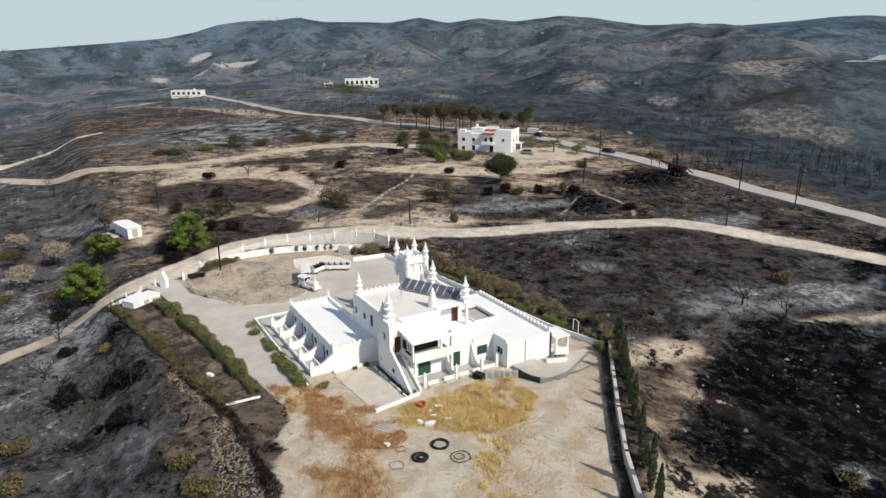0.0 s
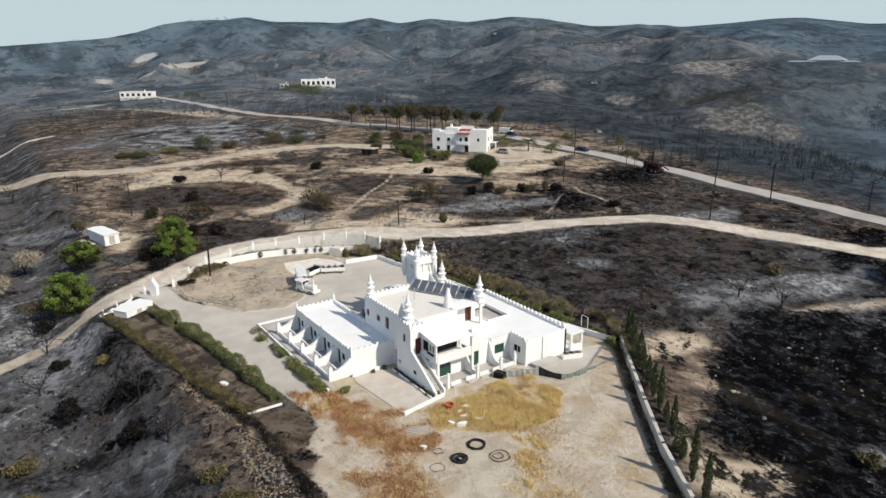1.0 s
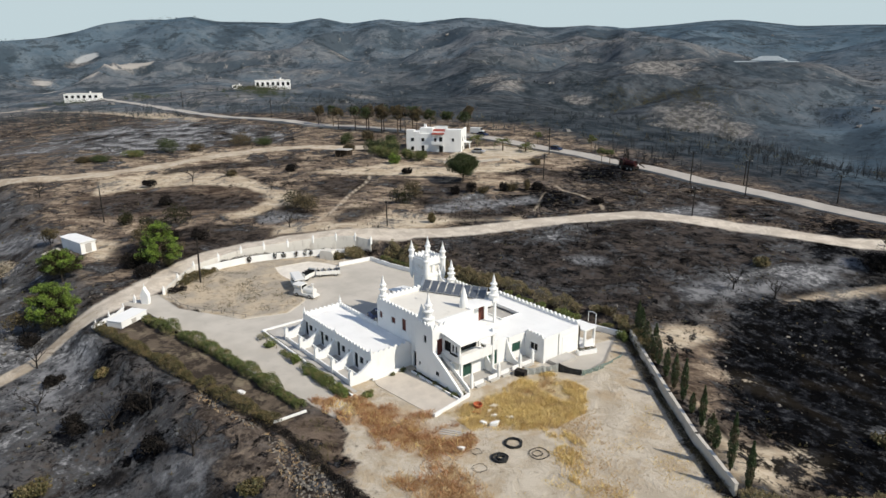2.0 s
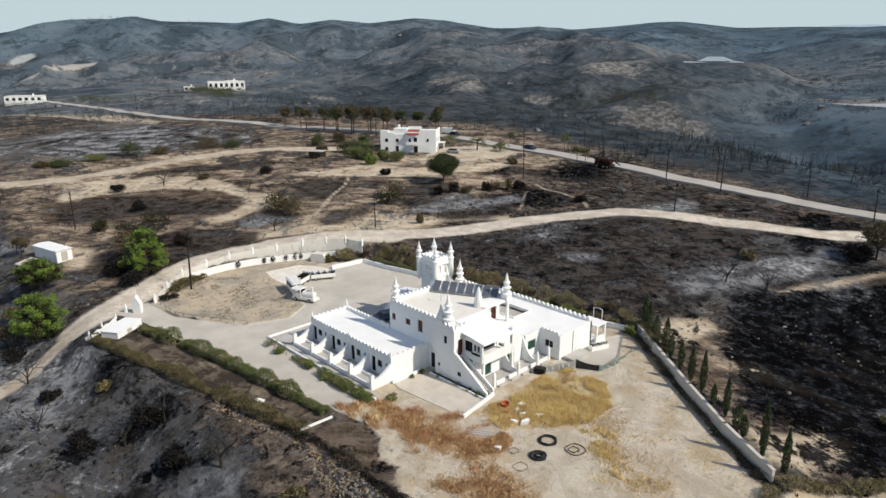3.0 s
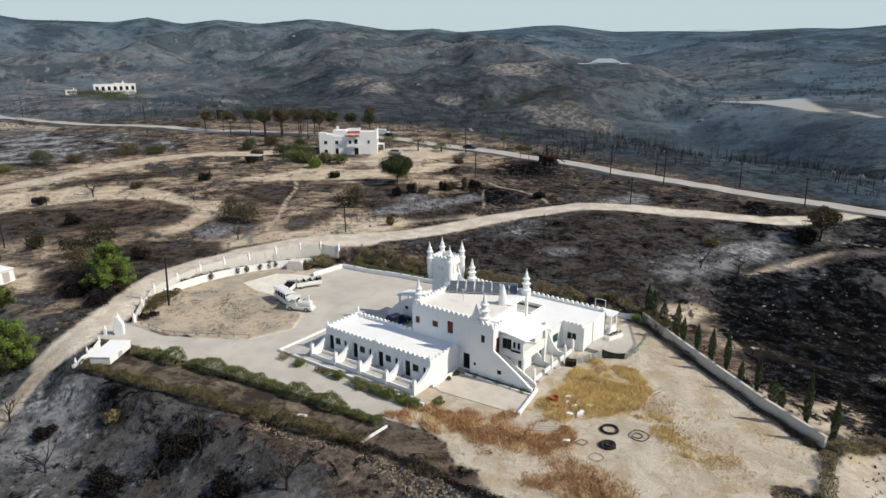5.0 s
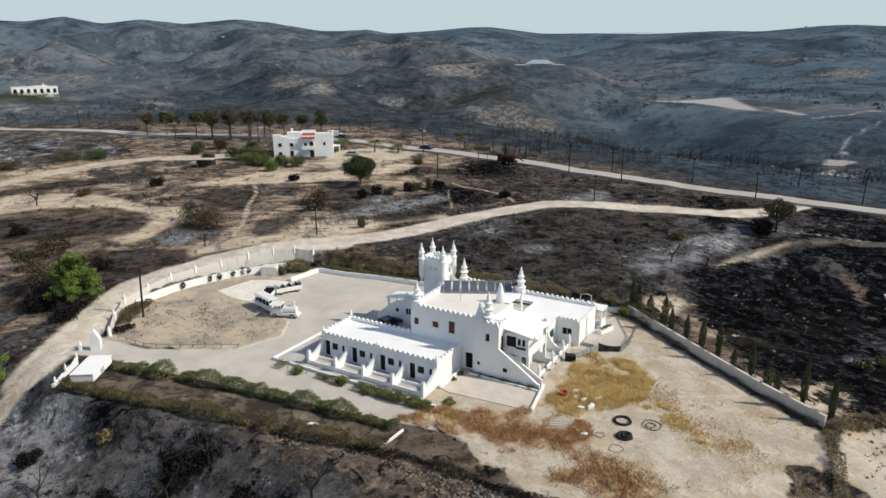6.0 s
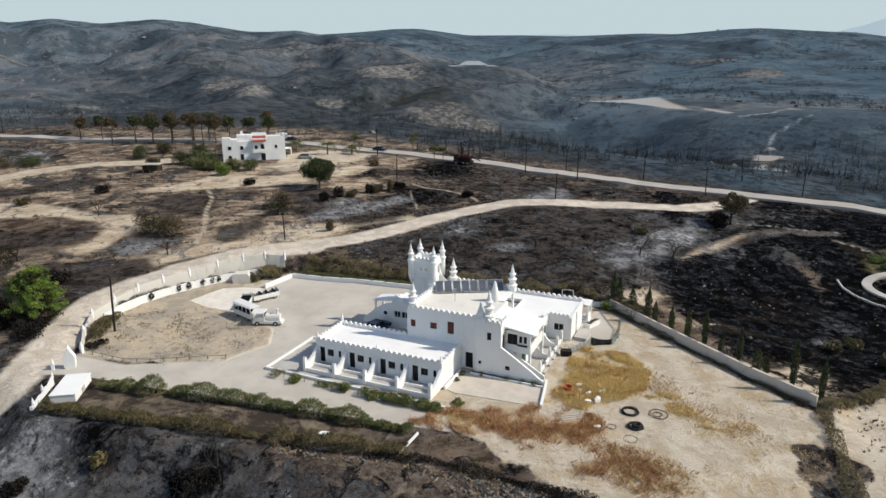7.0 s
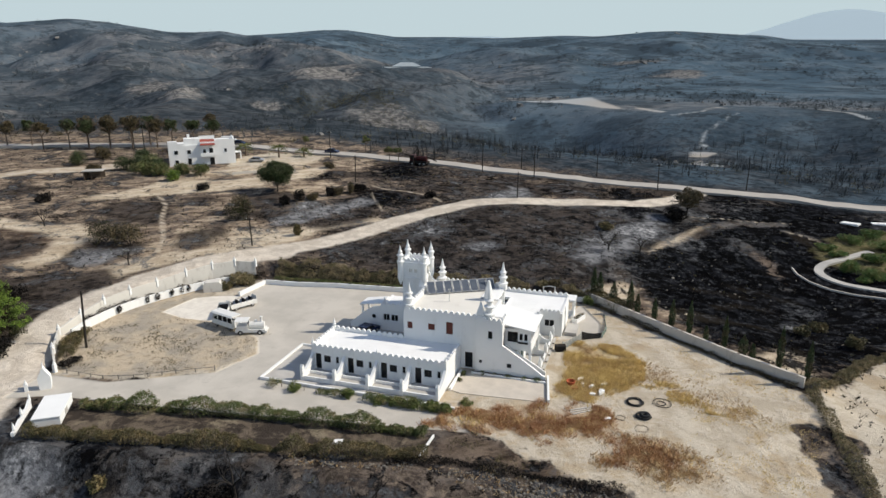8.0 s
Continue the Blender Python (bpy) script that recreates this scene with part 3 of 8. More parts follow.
    burnt = m.mix(m.ramp(m.math("ADD", m.attr("browned"), m.math("MULTIPLY", frayed, 0.5)), -1.4, 1.4, 0, 0.85), burnt, umber)
    # sandy banks, then black burns
    sand = m.mix(m.ramp(lines, 0.40, 0.60), (0.43, 0.345, 0.245), (0.60, 0.51, 0.385))
    sand = m.mix(m.ramp(m.noise(1.5, 9, 0.76), 0.58, 0.70, 0, 0.35), sand, (0.22, 0.17, 0.128))
    burnt = m.mix(m.ramp(m.math("ADD", m.attr("sand"), m.math("MULTIPLY", frayed, 0.28)), -1.2, 1.0, 0, 0.95), burnt, sand)
    coal = m.mix(m.ramp(m.noise(2.6, 6, 0.62, 0.4), 0.38, 0.62), (0.010, 0.009, 0.009), (0.066, 0.055, 0.048))
    coal = m.mix(m.ramp(m.drift(2.0, 38, 3.0, 8, 0.74), 0.56, 0.68, 0, 0.6), coal, (0.155, 0.122, 0.096))
    burnt = m.mix(m.ramp(m.math("ADD", m.attr("black"), m.math("MULTIPLY", frayed, 0.55)), -1.6, 1.6, 0, 0.9), burnt, coal)
    cinder = m.math("ADD", m.math("ADD", mid, grit), m.attr("char"))
    flecks = m.mix(m.ramp(m.noise(1.3, 9, 0.78), 0.53, 0.66), (0.010, 0.011, 0.0135), (0.060, 0.062, 0.067))
    burnt = m.mix(m.ramp(cinder, 0.55, 0.64, 0, 0.97), burnt, m.mix(m.ramp(m.noise(2.6, 8, 0.72), 0.46, 0.58), (0.0022, 0.0023, 0.0028), flecks))
    ashy = m.math("ADD", m.math("ADD", m.noise(6, 9, 0.72, 0.6), grit), m.attr("ash"))
    burnt = m.mix(m.ramp(ashy, 0.53, 0.66, 0, 0.85), burnt, (0.085, 0.088, 0.092))
    burnt = m.mix(m.ramp(ashy, 0.64, 0.78, 0, 0.9), burnt, m.mix(m.ramp(m.noise(0.9, 8, 0.75), 0.42, 0.60), (0.17, 0.172, 0.176), (0.45, 0.445, 0.44)))
    burnt = m.mix(m.ramp(m.math("ADD", m.attr("ashfall"), m.math("MULTIPLY", frayed, 0.42)), -1.8, 1.2, 0, 0.8), burnt, m.mix(m.ramp(m.noise(2.0, 8, 0.72), 0.40, 0.60), (0.085, 0.087, 0.092), (0.27, 0.271, 0.276)))
    burnt = m.mix(m.ramp(m.noise(1.8, 7, 0.70), 0.34, 0.43, 0.75, 0), burnt, (0.003, 0.0028, 0.0028))
    burnt = m.mix(m.ramp(m.noise(0.55, 6, 0.7), 0.64, 0.71, 0, 0.35), burnt, (0.30, 0.265, 0.22))
    burnt = m.mix(m.ramp(m.math("ADD", m.attr("verdant"), frayed), -1.5, 2.5, 0, 0.85), burnt, m.mix(m.ramp(small, 0.42, 0.60), (0.10, 0.095, 0.045), (0.21, 0.18, 0.10)))
    # burnt hills: ash, charred trees, scrub, bared rock, with blue distance haze painted in
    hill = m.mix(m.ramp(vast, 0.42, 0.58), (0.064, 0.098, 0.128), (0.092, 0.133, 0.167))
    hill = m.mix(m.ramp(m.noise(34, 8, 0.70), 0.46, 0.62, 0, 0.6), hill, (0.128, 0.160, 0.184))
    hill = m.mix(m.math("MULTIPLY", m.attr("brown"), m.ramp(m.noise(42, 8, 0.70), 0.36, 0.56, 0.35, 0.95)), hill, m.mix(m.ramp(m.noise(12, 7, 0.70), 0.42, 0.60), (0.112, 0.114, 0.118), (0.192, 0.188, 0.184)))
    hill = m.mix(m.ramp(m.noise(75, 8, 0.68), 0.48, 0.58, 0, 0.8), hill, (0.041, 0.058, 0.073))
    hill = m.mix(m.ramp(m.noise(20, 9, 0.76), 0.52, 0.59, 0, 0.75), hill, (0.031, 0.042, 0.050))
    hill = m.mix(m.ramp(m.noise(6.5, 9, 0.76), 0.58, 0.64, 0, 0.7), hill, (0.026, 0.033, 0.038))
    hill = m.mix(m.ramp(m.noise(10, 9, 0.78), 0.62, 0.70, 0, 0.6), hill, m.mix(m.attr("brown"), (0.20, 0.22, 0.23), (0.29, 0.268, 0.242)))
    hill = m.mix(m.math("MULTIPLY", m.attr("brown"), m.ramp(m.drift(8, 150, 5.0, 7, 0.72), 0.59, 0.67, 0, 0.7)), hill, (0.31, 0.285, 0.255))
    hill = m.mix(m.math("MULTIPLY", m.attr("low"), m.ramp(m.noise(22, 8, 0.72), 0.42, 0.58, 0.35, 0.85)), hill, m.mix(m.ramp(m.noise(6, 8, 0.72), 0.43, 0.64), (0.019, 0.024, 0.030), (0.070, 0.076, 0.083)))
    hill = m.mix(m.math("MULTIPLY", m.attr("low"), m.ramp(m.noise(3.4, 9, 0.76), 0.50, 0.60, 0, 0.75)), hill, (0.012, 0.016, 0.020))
    hill = m.mix(m.math("MULTIPLY", m.attr("dark_sector"), m.ramp(m.noise(30, 8, 0.72), 0.40, 0.60, 0.45, 0.95)), hill, m.mix(m.ramp(m.noise(8, 8, 0.72), 0.42, 0.62), (0.018, 0.024, 0.029), (0.064, 0.075, 0.085)))
    crag = m.math("ADD", m.attr("crag"), m.math("MULTIPLY", m.math("SUBTRACT", m.noise(11, 9, 0.76), 0.5), 2.4))
    hill = m.mix(m.ramp(crag, 0.25, 0.75, 0, 0.8), hill, m.mix(m.ramp(m.noise(4.0, 8, 0.76), 0.42, 0.60), (0.088, 0.086, 0.084), (0.265, 0.250, 0.230)))
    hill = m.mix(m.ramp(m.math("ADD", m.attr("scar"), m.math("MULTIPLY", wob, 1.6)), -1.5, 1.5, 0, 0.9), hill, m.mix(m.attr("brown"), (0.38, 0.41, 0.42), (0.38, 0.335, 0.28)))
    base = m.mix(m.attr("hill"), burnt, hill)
    # trodden pale earth
    earth = m.mix(m.ramp(mid, 0.4, 0.6), (0.45, 0.385, 0.295), (0.57, 0.505, 0.405))
    earth = m.mix(m.ramp(m.noise(6, 8, 0.72), 0.50, 0.62, 0, 0.6), earth, (0.43, 0.325, 0.20))
    earth = m.mix(m.ramp(m.noise(1.1, 8, 0.76), 0.56, 0.66, 0, 0.65), earth, (0.25, 0.20, 0.14))
    earth = m.mix(m.ramp(m.math("ADD", m.attr("rusty"), m.math("MULTIPLY", ragged, 0.8)), -0.8, 1.2, 0, 0.6), earth, m.mix(m.ramp(small, 0.42, 0.58), (0.26, 0.15, 0.08), (0.42, 0.29, 0.17)))
    earth = m.mix(m.ramp(m.math("ADD", m.attr("straw"), m.math("MULTIPLY", ragged, 0.5)), -0.9, 1.2, 0, 0.7), earth, m.mix(m.ramp(small, 0.42, 0.58), (0.36, 0.26, 0.12), (0.56, 0.44, 0.23)))
    lane = m.mix(m.ramp(mid, 0.42, 0.6), (0.51, 0.445, 0.365), (0.66, 0.59, 0.495))
    lane = m.mix(m.ramp(m.noise(1.6, 8, 0.74), 0.55, 0.68, 0, 0.5), lane, (0.33, 0.28, 0.225))
    base = m.mix(m.ramp(m.math("ADD", m.attr("earth"), ragged), -0.5, 0.6), base, earth)
    base = m.mix(m.ramp(m.math("ADD", m.attr("lane"), m.math("MULTIPLY", ragged, 0.34)), -0.7, 0.5), base, lane)
    base = m.mix(m.ramp(m.math("ADD", m.attr("path"), m.math("MULTIPLY", ragged, 0.16)), -0.2, 0.6, 0, 0.9), base, m.mix(m.ramp(mid, 0.42, 0.6), (0.43, 0.355, 0.265), (0.57, 0.495, 0.395)))
    # dry plot of the forecourt
    plot = m.mix(m.ramp(m.noise(8, 7, 0.7), 0.42, 0.58), (0.52, 0.43, 0.315), (0.38, 0.335, 0.27))
    plot = m.mix(m.ramp(m.noise(1.2, 8, 0.75), 0.52, 0.64, 0, 0.75), plot, (0.20, 0.165, 0.115))
    base = m.mix(m.ramp(m.math("ADD", m.attr("plot"), m.math("MULTIPLY", wob, 0.6)), -0.4, 0.4), base, plot)
    bed = m.mix(m.ramp(mid, 0.44, 0.58), (0.05, 0.041, 0.034), (0.15, 0.12, 0.09))
    bed = m.mix(m.ramp(m.noise(4, 8, 0.74), 0.53, 0.62, 0, 0.75), bed, (0.30, 0.25, 0.175))
    bed = m.mix(m.ramp(small, 0.56, 0.66, 0, 0.6), bed, (0.018, 0.016, 0.014))
    base = m.mix(m.ramp(m.math("ADD", m.attr("bed"), m.math("MULTIPLY", wob, 0.3)), -0.2, 0.2), base, bed)
    pave = m.mix(m.ramp(m.noise(6, 5), 0.35, 0.65), (0.452, 0.420, 0.366), (0.545, 0.505, 0.442))
    pave = m.mix(m.ramp(mid, 0.55, 0.75, 0, 0.4), pave, (0.35, 0.32, 0.285))
    pave = m.mix(m.ramp(m.noise(2.5, 8, 0.74), 0.58, 0.70, 0, 0.4), pave, (0.31, 0.285, 0.25))
    base = m.mix(m.ramp(m.math("ADD", m.attr("pave"), m.math("MULTIPLY", wob, 0.25)), -0.18, 0.18), base, pave)
    base = m.mix(m.ramp(m.attr("slab"), -0.1, 0.1), base, m.mix(m.ramp(mid, 0.4, 0.6), (0.66, 0.61, 0.53), (0.76, 0.71, 0.62)))
    rugged = m.math("MULTIPLY", m.math("ADD", m.math("MULTIPLY", mid, 0.7), m.math("MULTIPLY", fine, 0.3)), m.ramp(m.attr("hill"), 0.0, 1.0, 1.0, 0.45))
    level = m.ramp(m.math("MAXIMUM", m.attr("pave"), m.attr("slab")), -0.3, 0.3, 1.0, 0.12)
    return m.done(base, bump=m.math("MULTIPLY", rugged, level), depth=0.7, strength=0.8)


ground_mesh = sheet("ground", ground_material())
reach = np.hypot(gx - 45, gy + 48)
beyond = gy - np.where(gx > -110, 107 - 0.15 * (gx - 25), 127 + 0.42 * (gx + 110)) - 11
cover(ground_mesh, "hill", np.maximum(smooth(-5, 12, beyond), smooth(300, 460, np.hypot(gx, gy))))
cover(ground_mesh, "earth", np.maximum(np.maximum(inside(gx, gy, DIRT), inside(gx, gy, [(42, -25), (41.2, 11), (43.5, 15), (46.8, 19), (50.5, 25), (60, 36), (90, 30), (80, -40)])), inside(gx, gy, [(-94, 90), (-84, 94), (-74, 108), (-74, 114), (-92, 112), (-97, 102)])) - 5 * spots(gx, gy, [(38, 3, 2.2), (40, 0, 3), (41, -4, 2.5), (43, 2, 2)]))
tracks = np.maximum(2.6 - along(gx, gy, TRACK), 3.0 - along(gx, gy, LANE))
tracks = np.maximum(tracks, 2.0 - along(gx, gy, SPUR))
cover(ground_mesh, "lane", tracks)
foot = np.maximum(3.4 - along(gx, gy, FIELD), 1.7 - along(gx, gy, DOWN))
for way, half in zip(PATHS, (0.5, 0.35, 0.65, 0.5, 0.8)):
    foot = np.maximum(foot, half - along(gx, gy, way))
cover(ground_mesh, "path", foot)
cover(ground_mesh, "straw", inside(gx, gy, MEADOW))
cover(ground_mesh, "rusty", inside(gx, gy, RUSTY))
cover(ground_mesh, "plot", inside(gx, gy, [(-49, -9.5), (-40, -9.6), (-29.6, -3.6), (-27.8, 2), (-30.8, 6.8), (-40, 9.5), (-49.7, 10.6), (-48.8, 17.4), (-45.6, 19.4), (-50, 22), (-56.5, 9), (-56.5, 3), (-53, -5)]))
cover(ground_mesh, "slab", inside(gx, gy, SLAB))
cover(ground_mesh, "bed", inside(gx, gy, BED))
cover(ground_mesh, "pave", np.maximum(inside(gx, gy, YARD), inside(gx, gy, PAD)))
west = smooth(-35, -75, gx) * smooth(-60, -10, gy) * (1 - 0.6 * smooth(-150, -200, gx))
banks = np.minimum(along(gx, gy, BANKS[0]), np.minimum(along(gx, gy, BANKS[1]), np.minimum(along(gx, gy, BANKS[2]), along(gx, gy, BANKS[3]))))
strip = np.exp(-(along(gx, gy, [(-66, 29), (-59.7, 42), (-50, 44), (-44, 44)]) / 4) ** 2)
gully = smooth(-7, 7, inside(gx, gy, GULLY) + 5 * fbm(gx, gy, 9.0, 3, 19.0)) * (1 - 0.8 * spots(gx, gy, [(28, 39, 3), (37, 29, 3.5), (38, 22, 3), (30, 48, 2.5), (26, 33, 3)])) * (1 - np.exp(-(banks / 2.2) ** 2))
cover(ground_mesh, "sand", np.maximum(outline(gx, gy, SANDY), 0.5 - np.minimum(np.minimum(along(gx, gy, RILLS[0]), along(gx, gy, RILLS[1])), along(gx, gy, RILLS[2]))))
cover(ground_mesh, "black", outline(gx, gy, BLACKENED))
cover(ground_mesh, "browned", outline(gx, gy, BROWNED))
cover(ground_mesh, "sooty", np.maximum(outline(gx, gy, SOOTY), np.clip(-18.5 - 2.5 * smooth(-16, -8, gx) - gy, -60, 20) * smooth(50, 30, gx)))
cover(ground_mesh, "ashfall", outline(gx, gy, ASHFALL))
cover(ground_mesh, "verdant", inside(gx, gy, VERDANT))
terraced = smooth(-3, 6, inside(gx, gy, TERRACES) + 3 * fbm(gx, gy, 11.0, 3, 23.0))
cover(ground_mesh, "bare", 0.10 * west * (1 - terraced) + 0.14 * spots(gx, gy, BARE) + 0.13 * np.exp(-(banks / 2.2) ** 2) + 0.2 * strip - 0.09 * spots(gx, gy, CHARRED) - 0.12 * gully)
cover(ground_mesh, "pale", 0.38 * spots(gx, gy, PALE) + 0.03 * west - 0.3 * spots(gx, gy, CHARRED))
cover(ground_mesh, "char", 0.015 - 0.05 * west + 0.10 * terraced + 0.24 * spots(gx, gy, CHARRED) + 0.30 * gully - 0.12 * spots(gx, gy, BARE) - 0.16 * np.exp(-(banks / 1.8) ** 2) - 0.2 * strip)
stripes = np.exp(-(along(gx, gy, [(-262, -10), (-230, 30), (-205, 62)]) / 5) ** 2) + np.exp(-(along(gx, gy, [(-215, -20), (-196, 20), (-178, 58)]) / 4) ** 2)
stripes = stripes * 0.6 + 0.75 * terraced * (np.sin(inside(gx, gy, TERRACES) * 0.62 + 2.2 * fbm(gx, gy, 40.0, 3, 27.0)) > 0.35)
cover(ground_mesh, "ash", 0.075 * smooth(-17, -24, gy) + 0.17 * spots(gx, gy, ASHEN) + 0.12 * stripes - 0.1 * spots(gx, gy, CHARRED))
scars = 0.6 * inside(gx, gy, [(-68, 368), (-40, 396), (-25, 412), (2, 322), (-11, 324), (-36, 362)])
for line, half in (([(10, 328), (23, 303)], 2.2), ([(28, 288), (44, 299), (51, 330), (56, 312)], 1.2), ([(62, 314), (71, 320)], 2.0), ([(101, 323), (110, 307), (112, 280)], 1.5), ([(40, 239), (42, 260), (50, 275), (58, 289)], 0.4)):
    scars = np.maximum(scars, half - along(gx, gy, line))
scars = np.maximum(scars, 5.0 - np.hypot((gx - 39) / 0.9, (gy - 224) / 2.8) + 9 * fbm(gx, gy, 12.0, 4, 29.0))
bearing = np.degrees(np.arctan2(gy + 48, gx - 45)) % 360
# nearer massif toned grey; only hills beyond keep the painted blue haze
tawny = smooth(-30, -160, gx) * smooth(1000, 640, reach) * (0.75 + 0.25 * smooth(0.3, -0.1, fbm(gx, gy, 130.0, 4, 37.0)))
for line in ([(-528, 213), (-519, 231), (-510, 250), (-496, 277)], [(-432, 205), (-440, 235), (-425, 262)], [(-377, 220), (-384, 250)], [(-470, 250), (-462, 290), (-475, 330)]):
    scars = np.maximum(scars, 0.5 - along(gx, gy, line))
for px, py, wide in ((-812, 141, 9), (-636, 141, 7), (-628, 122, 5), (-633, 155, 6), (-600, 98, 5), (-682, 73, 6), (-575, 57, 6), (-428, 22, 9), (-1045, 127, 10)):
    scars = np.maximum(scars, wide - np.hypot(gx - px, (gy - py) * 0.6))
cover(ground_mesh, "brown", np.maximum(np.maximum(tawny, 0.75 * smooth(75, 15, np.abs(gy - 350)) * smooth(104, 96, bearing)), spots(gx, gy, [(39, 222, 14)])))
cover(ground_mesh, "crag", spots(gx, gy, CRAGS))
# hills toned darker and less blue the nearer they lie to the viewpoint
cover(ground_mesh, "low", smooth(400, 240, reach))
# hills toned darker within a sector of bearings from the viewpoint
cover(ground_mesh, "dark_sector", smooth(106, 116, bearing) * smooth(156, 138, bearing) * smooth(720, 480, reach))
cover(ground_mesh, "scar", np.maximum(scars, -20))
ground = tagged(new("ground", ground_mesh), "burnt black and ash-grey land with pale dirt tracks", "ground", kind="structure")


def ribbon(line, half, lift, step=4.0):
    """A flat band along a line that follows the ground."""
    g = Geo()
    pts = []
    for (ax, ay), (bx, by) in zip(line, line[1:]):
        n = max(1, int(math.hypot(bx - ax, by - ay) / step))
        pts += [(ax + (bx - ax) * k / n, ay + (by - ay) * k / n) for k in range(n)]
    pts = np.array(pts + [line[-1]])
    for _ in range(6):
        pts[1:-1] = (pts[:-2] + 2 * pts[1:-1] + pts[2:]) / 4
    d = np.gradient(pts, axis=0)
    d /= np.linalg.norm(d, axis=1)[:, None]
    nrm = np.stack([-d[:, 1], d[:, 0]], 1)
    z = np.array([height(pts[:, 0] + nrm[:, 0] * k, pts[:, 1] + nrm[:, 1] * k) for k in (-half, 0, half)]).max(0) + lift
    for i, p in enumerate(pts):
        a, b = p - nrm[i] * half, p + nrm[i] * half
        g.v += [(a[0], a[1], z[i] - 1.2), (a[0], a[1], z[i]), (b[0], b[1], z[i]), (b[0], b[1], z[i] - 1.2)]
    for i in range(len(pts) - 1):
        k = 4 * i
        g.f += [(k, k + 1, k + 5, k + 4), (k + 1, k + 2, k + 6, k + 5), (k + 2, k + 3, k + 7, k + 6)]
    return g


ROADGREY = plain("sun-bleached asphalt", (0.36, 0.335, 0.30), (0.43, 0.40, 0.36), 5.0, 0.9)
tagged(part("road", ribbon(ASPHALT, 3.1, 0.12), ROADGREY), "grey sun-bleached asphalt country road", "road", kind="structure")

# ---- the white castle-like house ----
def wall_x(x0, x1, y, z0, z1, thick, holes=()):
    """A wall along x whose outer face is at y; thick > 0 grows to +y. holes: x0, x1, z0, z1."""
    g = Geo()
    xs = sorted({x0, x1, *(v for h in holes for v in h[:2])})
    zs = sorted({z0, z1, *(v for h in holes for v in h[2:])})
    for a, b in zip(xs, xs[1:]):
        for c, d in zip(zs, zs[1:]):
            if not any(h[0] < (a + b) / 2 < h[1] and h[2] < (c + d) / 2 < h[3] for h in holes):
                g.box(a, b, min(y, y + thick), max(y, y + thick), c, d)
    return g.weld()


def wall_y(y0, y1, x, z0, z1, thick, holes=()):
    g = Geo()
    ys = sorted({y0, y1, *(v for h in holes for v in h[:2])})
    zs = sorted({z0, z1, *(v for h in holes for v in h[2:])})
    for a, b in zip(ys, ys[1:]):
        for c, d in zip(zs, zs[1:]):
            if not any(h[0] < (a + b) / 2 < h[1] and h[2] < (c + d) / 2 < h[3] for h in holes):
                g.box(min(x, x + thick), max(x, x + thick), a, b, c, d)
    return g.weld()


def joinery(name, axis, face, inward, hole, leaf, parent, label="", mullion=True, paint=None):
    """A window or door set back in its opening: frame, then leaf or pane."""
    a, b, c, d = hole
    at = face + inward * 0.14
    f, p = Geo(), Geo()
    bars = [(a, a + 0.06, c, d), (b - 0.06, b, c, d), (a + 0.06, b - 0.06, d - 0.06, d), (a + 0.06, b - 0.06, c, c + 0.05)]
    if mullion:
        bars.append(((a + b) / 2 - 0.03, (a + b) / 2 + 0.03, c + 0.05, d - 0.06))
    for u0, u1, w0, w1 in bars:
        lo, hi = sorted((at, at + inward * 0.06))
        f.box(u0, u1, lo, hi, w0, w1) if axis == "x" else f.box(lo, hi, u0, u1, w0, w1)
    lo, hi = sorted((at + inward * 0.025, at + inward * 0.045))
    (p.box(a + 0.05, b - 0.05, lo, hi, c + 0.04, d - 0.05) if axis == "x" else p.box(lo, hi, a + 0.05, b - 0.05, c + 0.04, d - 0.05))
    frame_part = part(name, f, paint or leaf, parent, label)
    part("pane" if leaf is DARK else "panel", p, leaf, frame_part)
    return frame_part


def parapet(line, z, rise, thick, pitch, parent, material=WHITE, name="parapet"):
    """A low wall with rounded merlons along a line of points."""
    g = Geo()
    for (ax, ay), (bx, by) in zip(line, line[1:]):
        ln = math.hypot(bx - ax, by - ay)
        ux, uy = (bx - ax) / ln, (by - ay) / ln
        def bar(s0, s1, z0, z1, w):
            pts = []
            for zz in (z0, z1):
                for s, o in ((s0, -w), (s1, -w), (s1, w), (s0, w)):
                    pts.append((ax + ux * s - uy * o, ay + uy * s + ux * o, zz))
            g.put(pts, [(3, 2, 1, 0), (4, 5, 6, 7), (0, 1, 5, 4), (1, 2, 6, 5), (2, 3, 7, 6), (3, 0, 4, 7)])
        bar(0, ln, z, z + rise * 0.5, thick / 2)
        n = max(1, round(ln / pitch))
        for k in range(n):
            mid, half = (k + 0.5) * ln / n, 0.36 * ln / n
            arc = [(mid + half * math.cos(t), z + rise * 0.5 + rise * 0.55 * math.sin(t)) for t in [math.pi * q / 6 for q in range(7)]]
            pts = [(ax + ux * s - uy * o, ay + uy * s + ux * o, h) for o in (-thick / 2 + 0.004, thick / 2 - 0.004) for s, h in arc]
            m = len(arc)
            g.put(pts, [tuple(range(m)), tuple(range(m, 2 * m))[::-1]] + [(i, (i + 1) % m, m + (i + 1) % m, m + i) for i in range(m)])
    return part(name, g, material, parent)


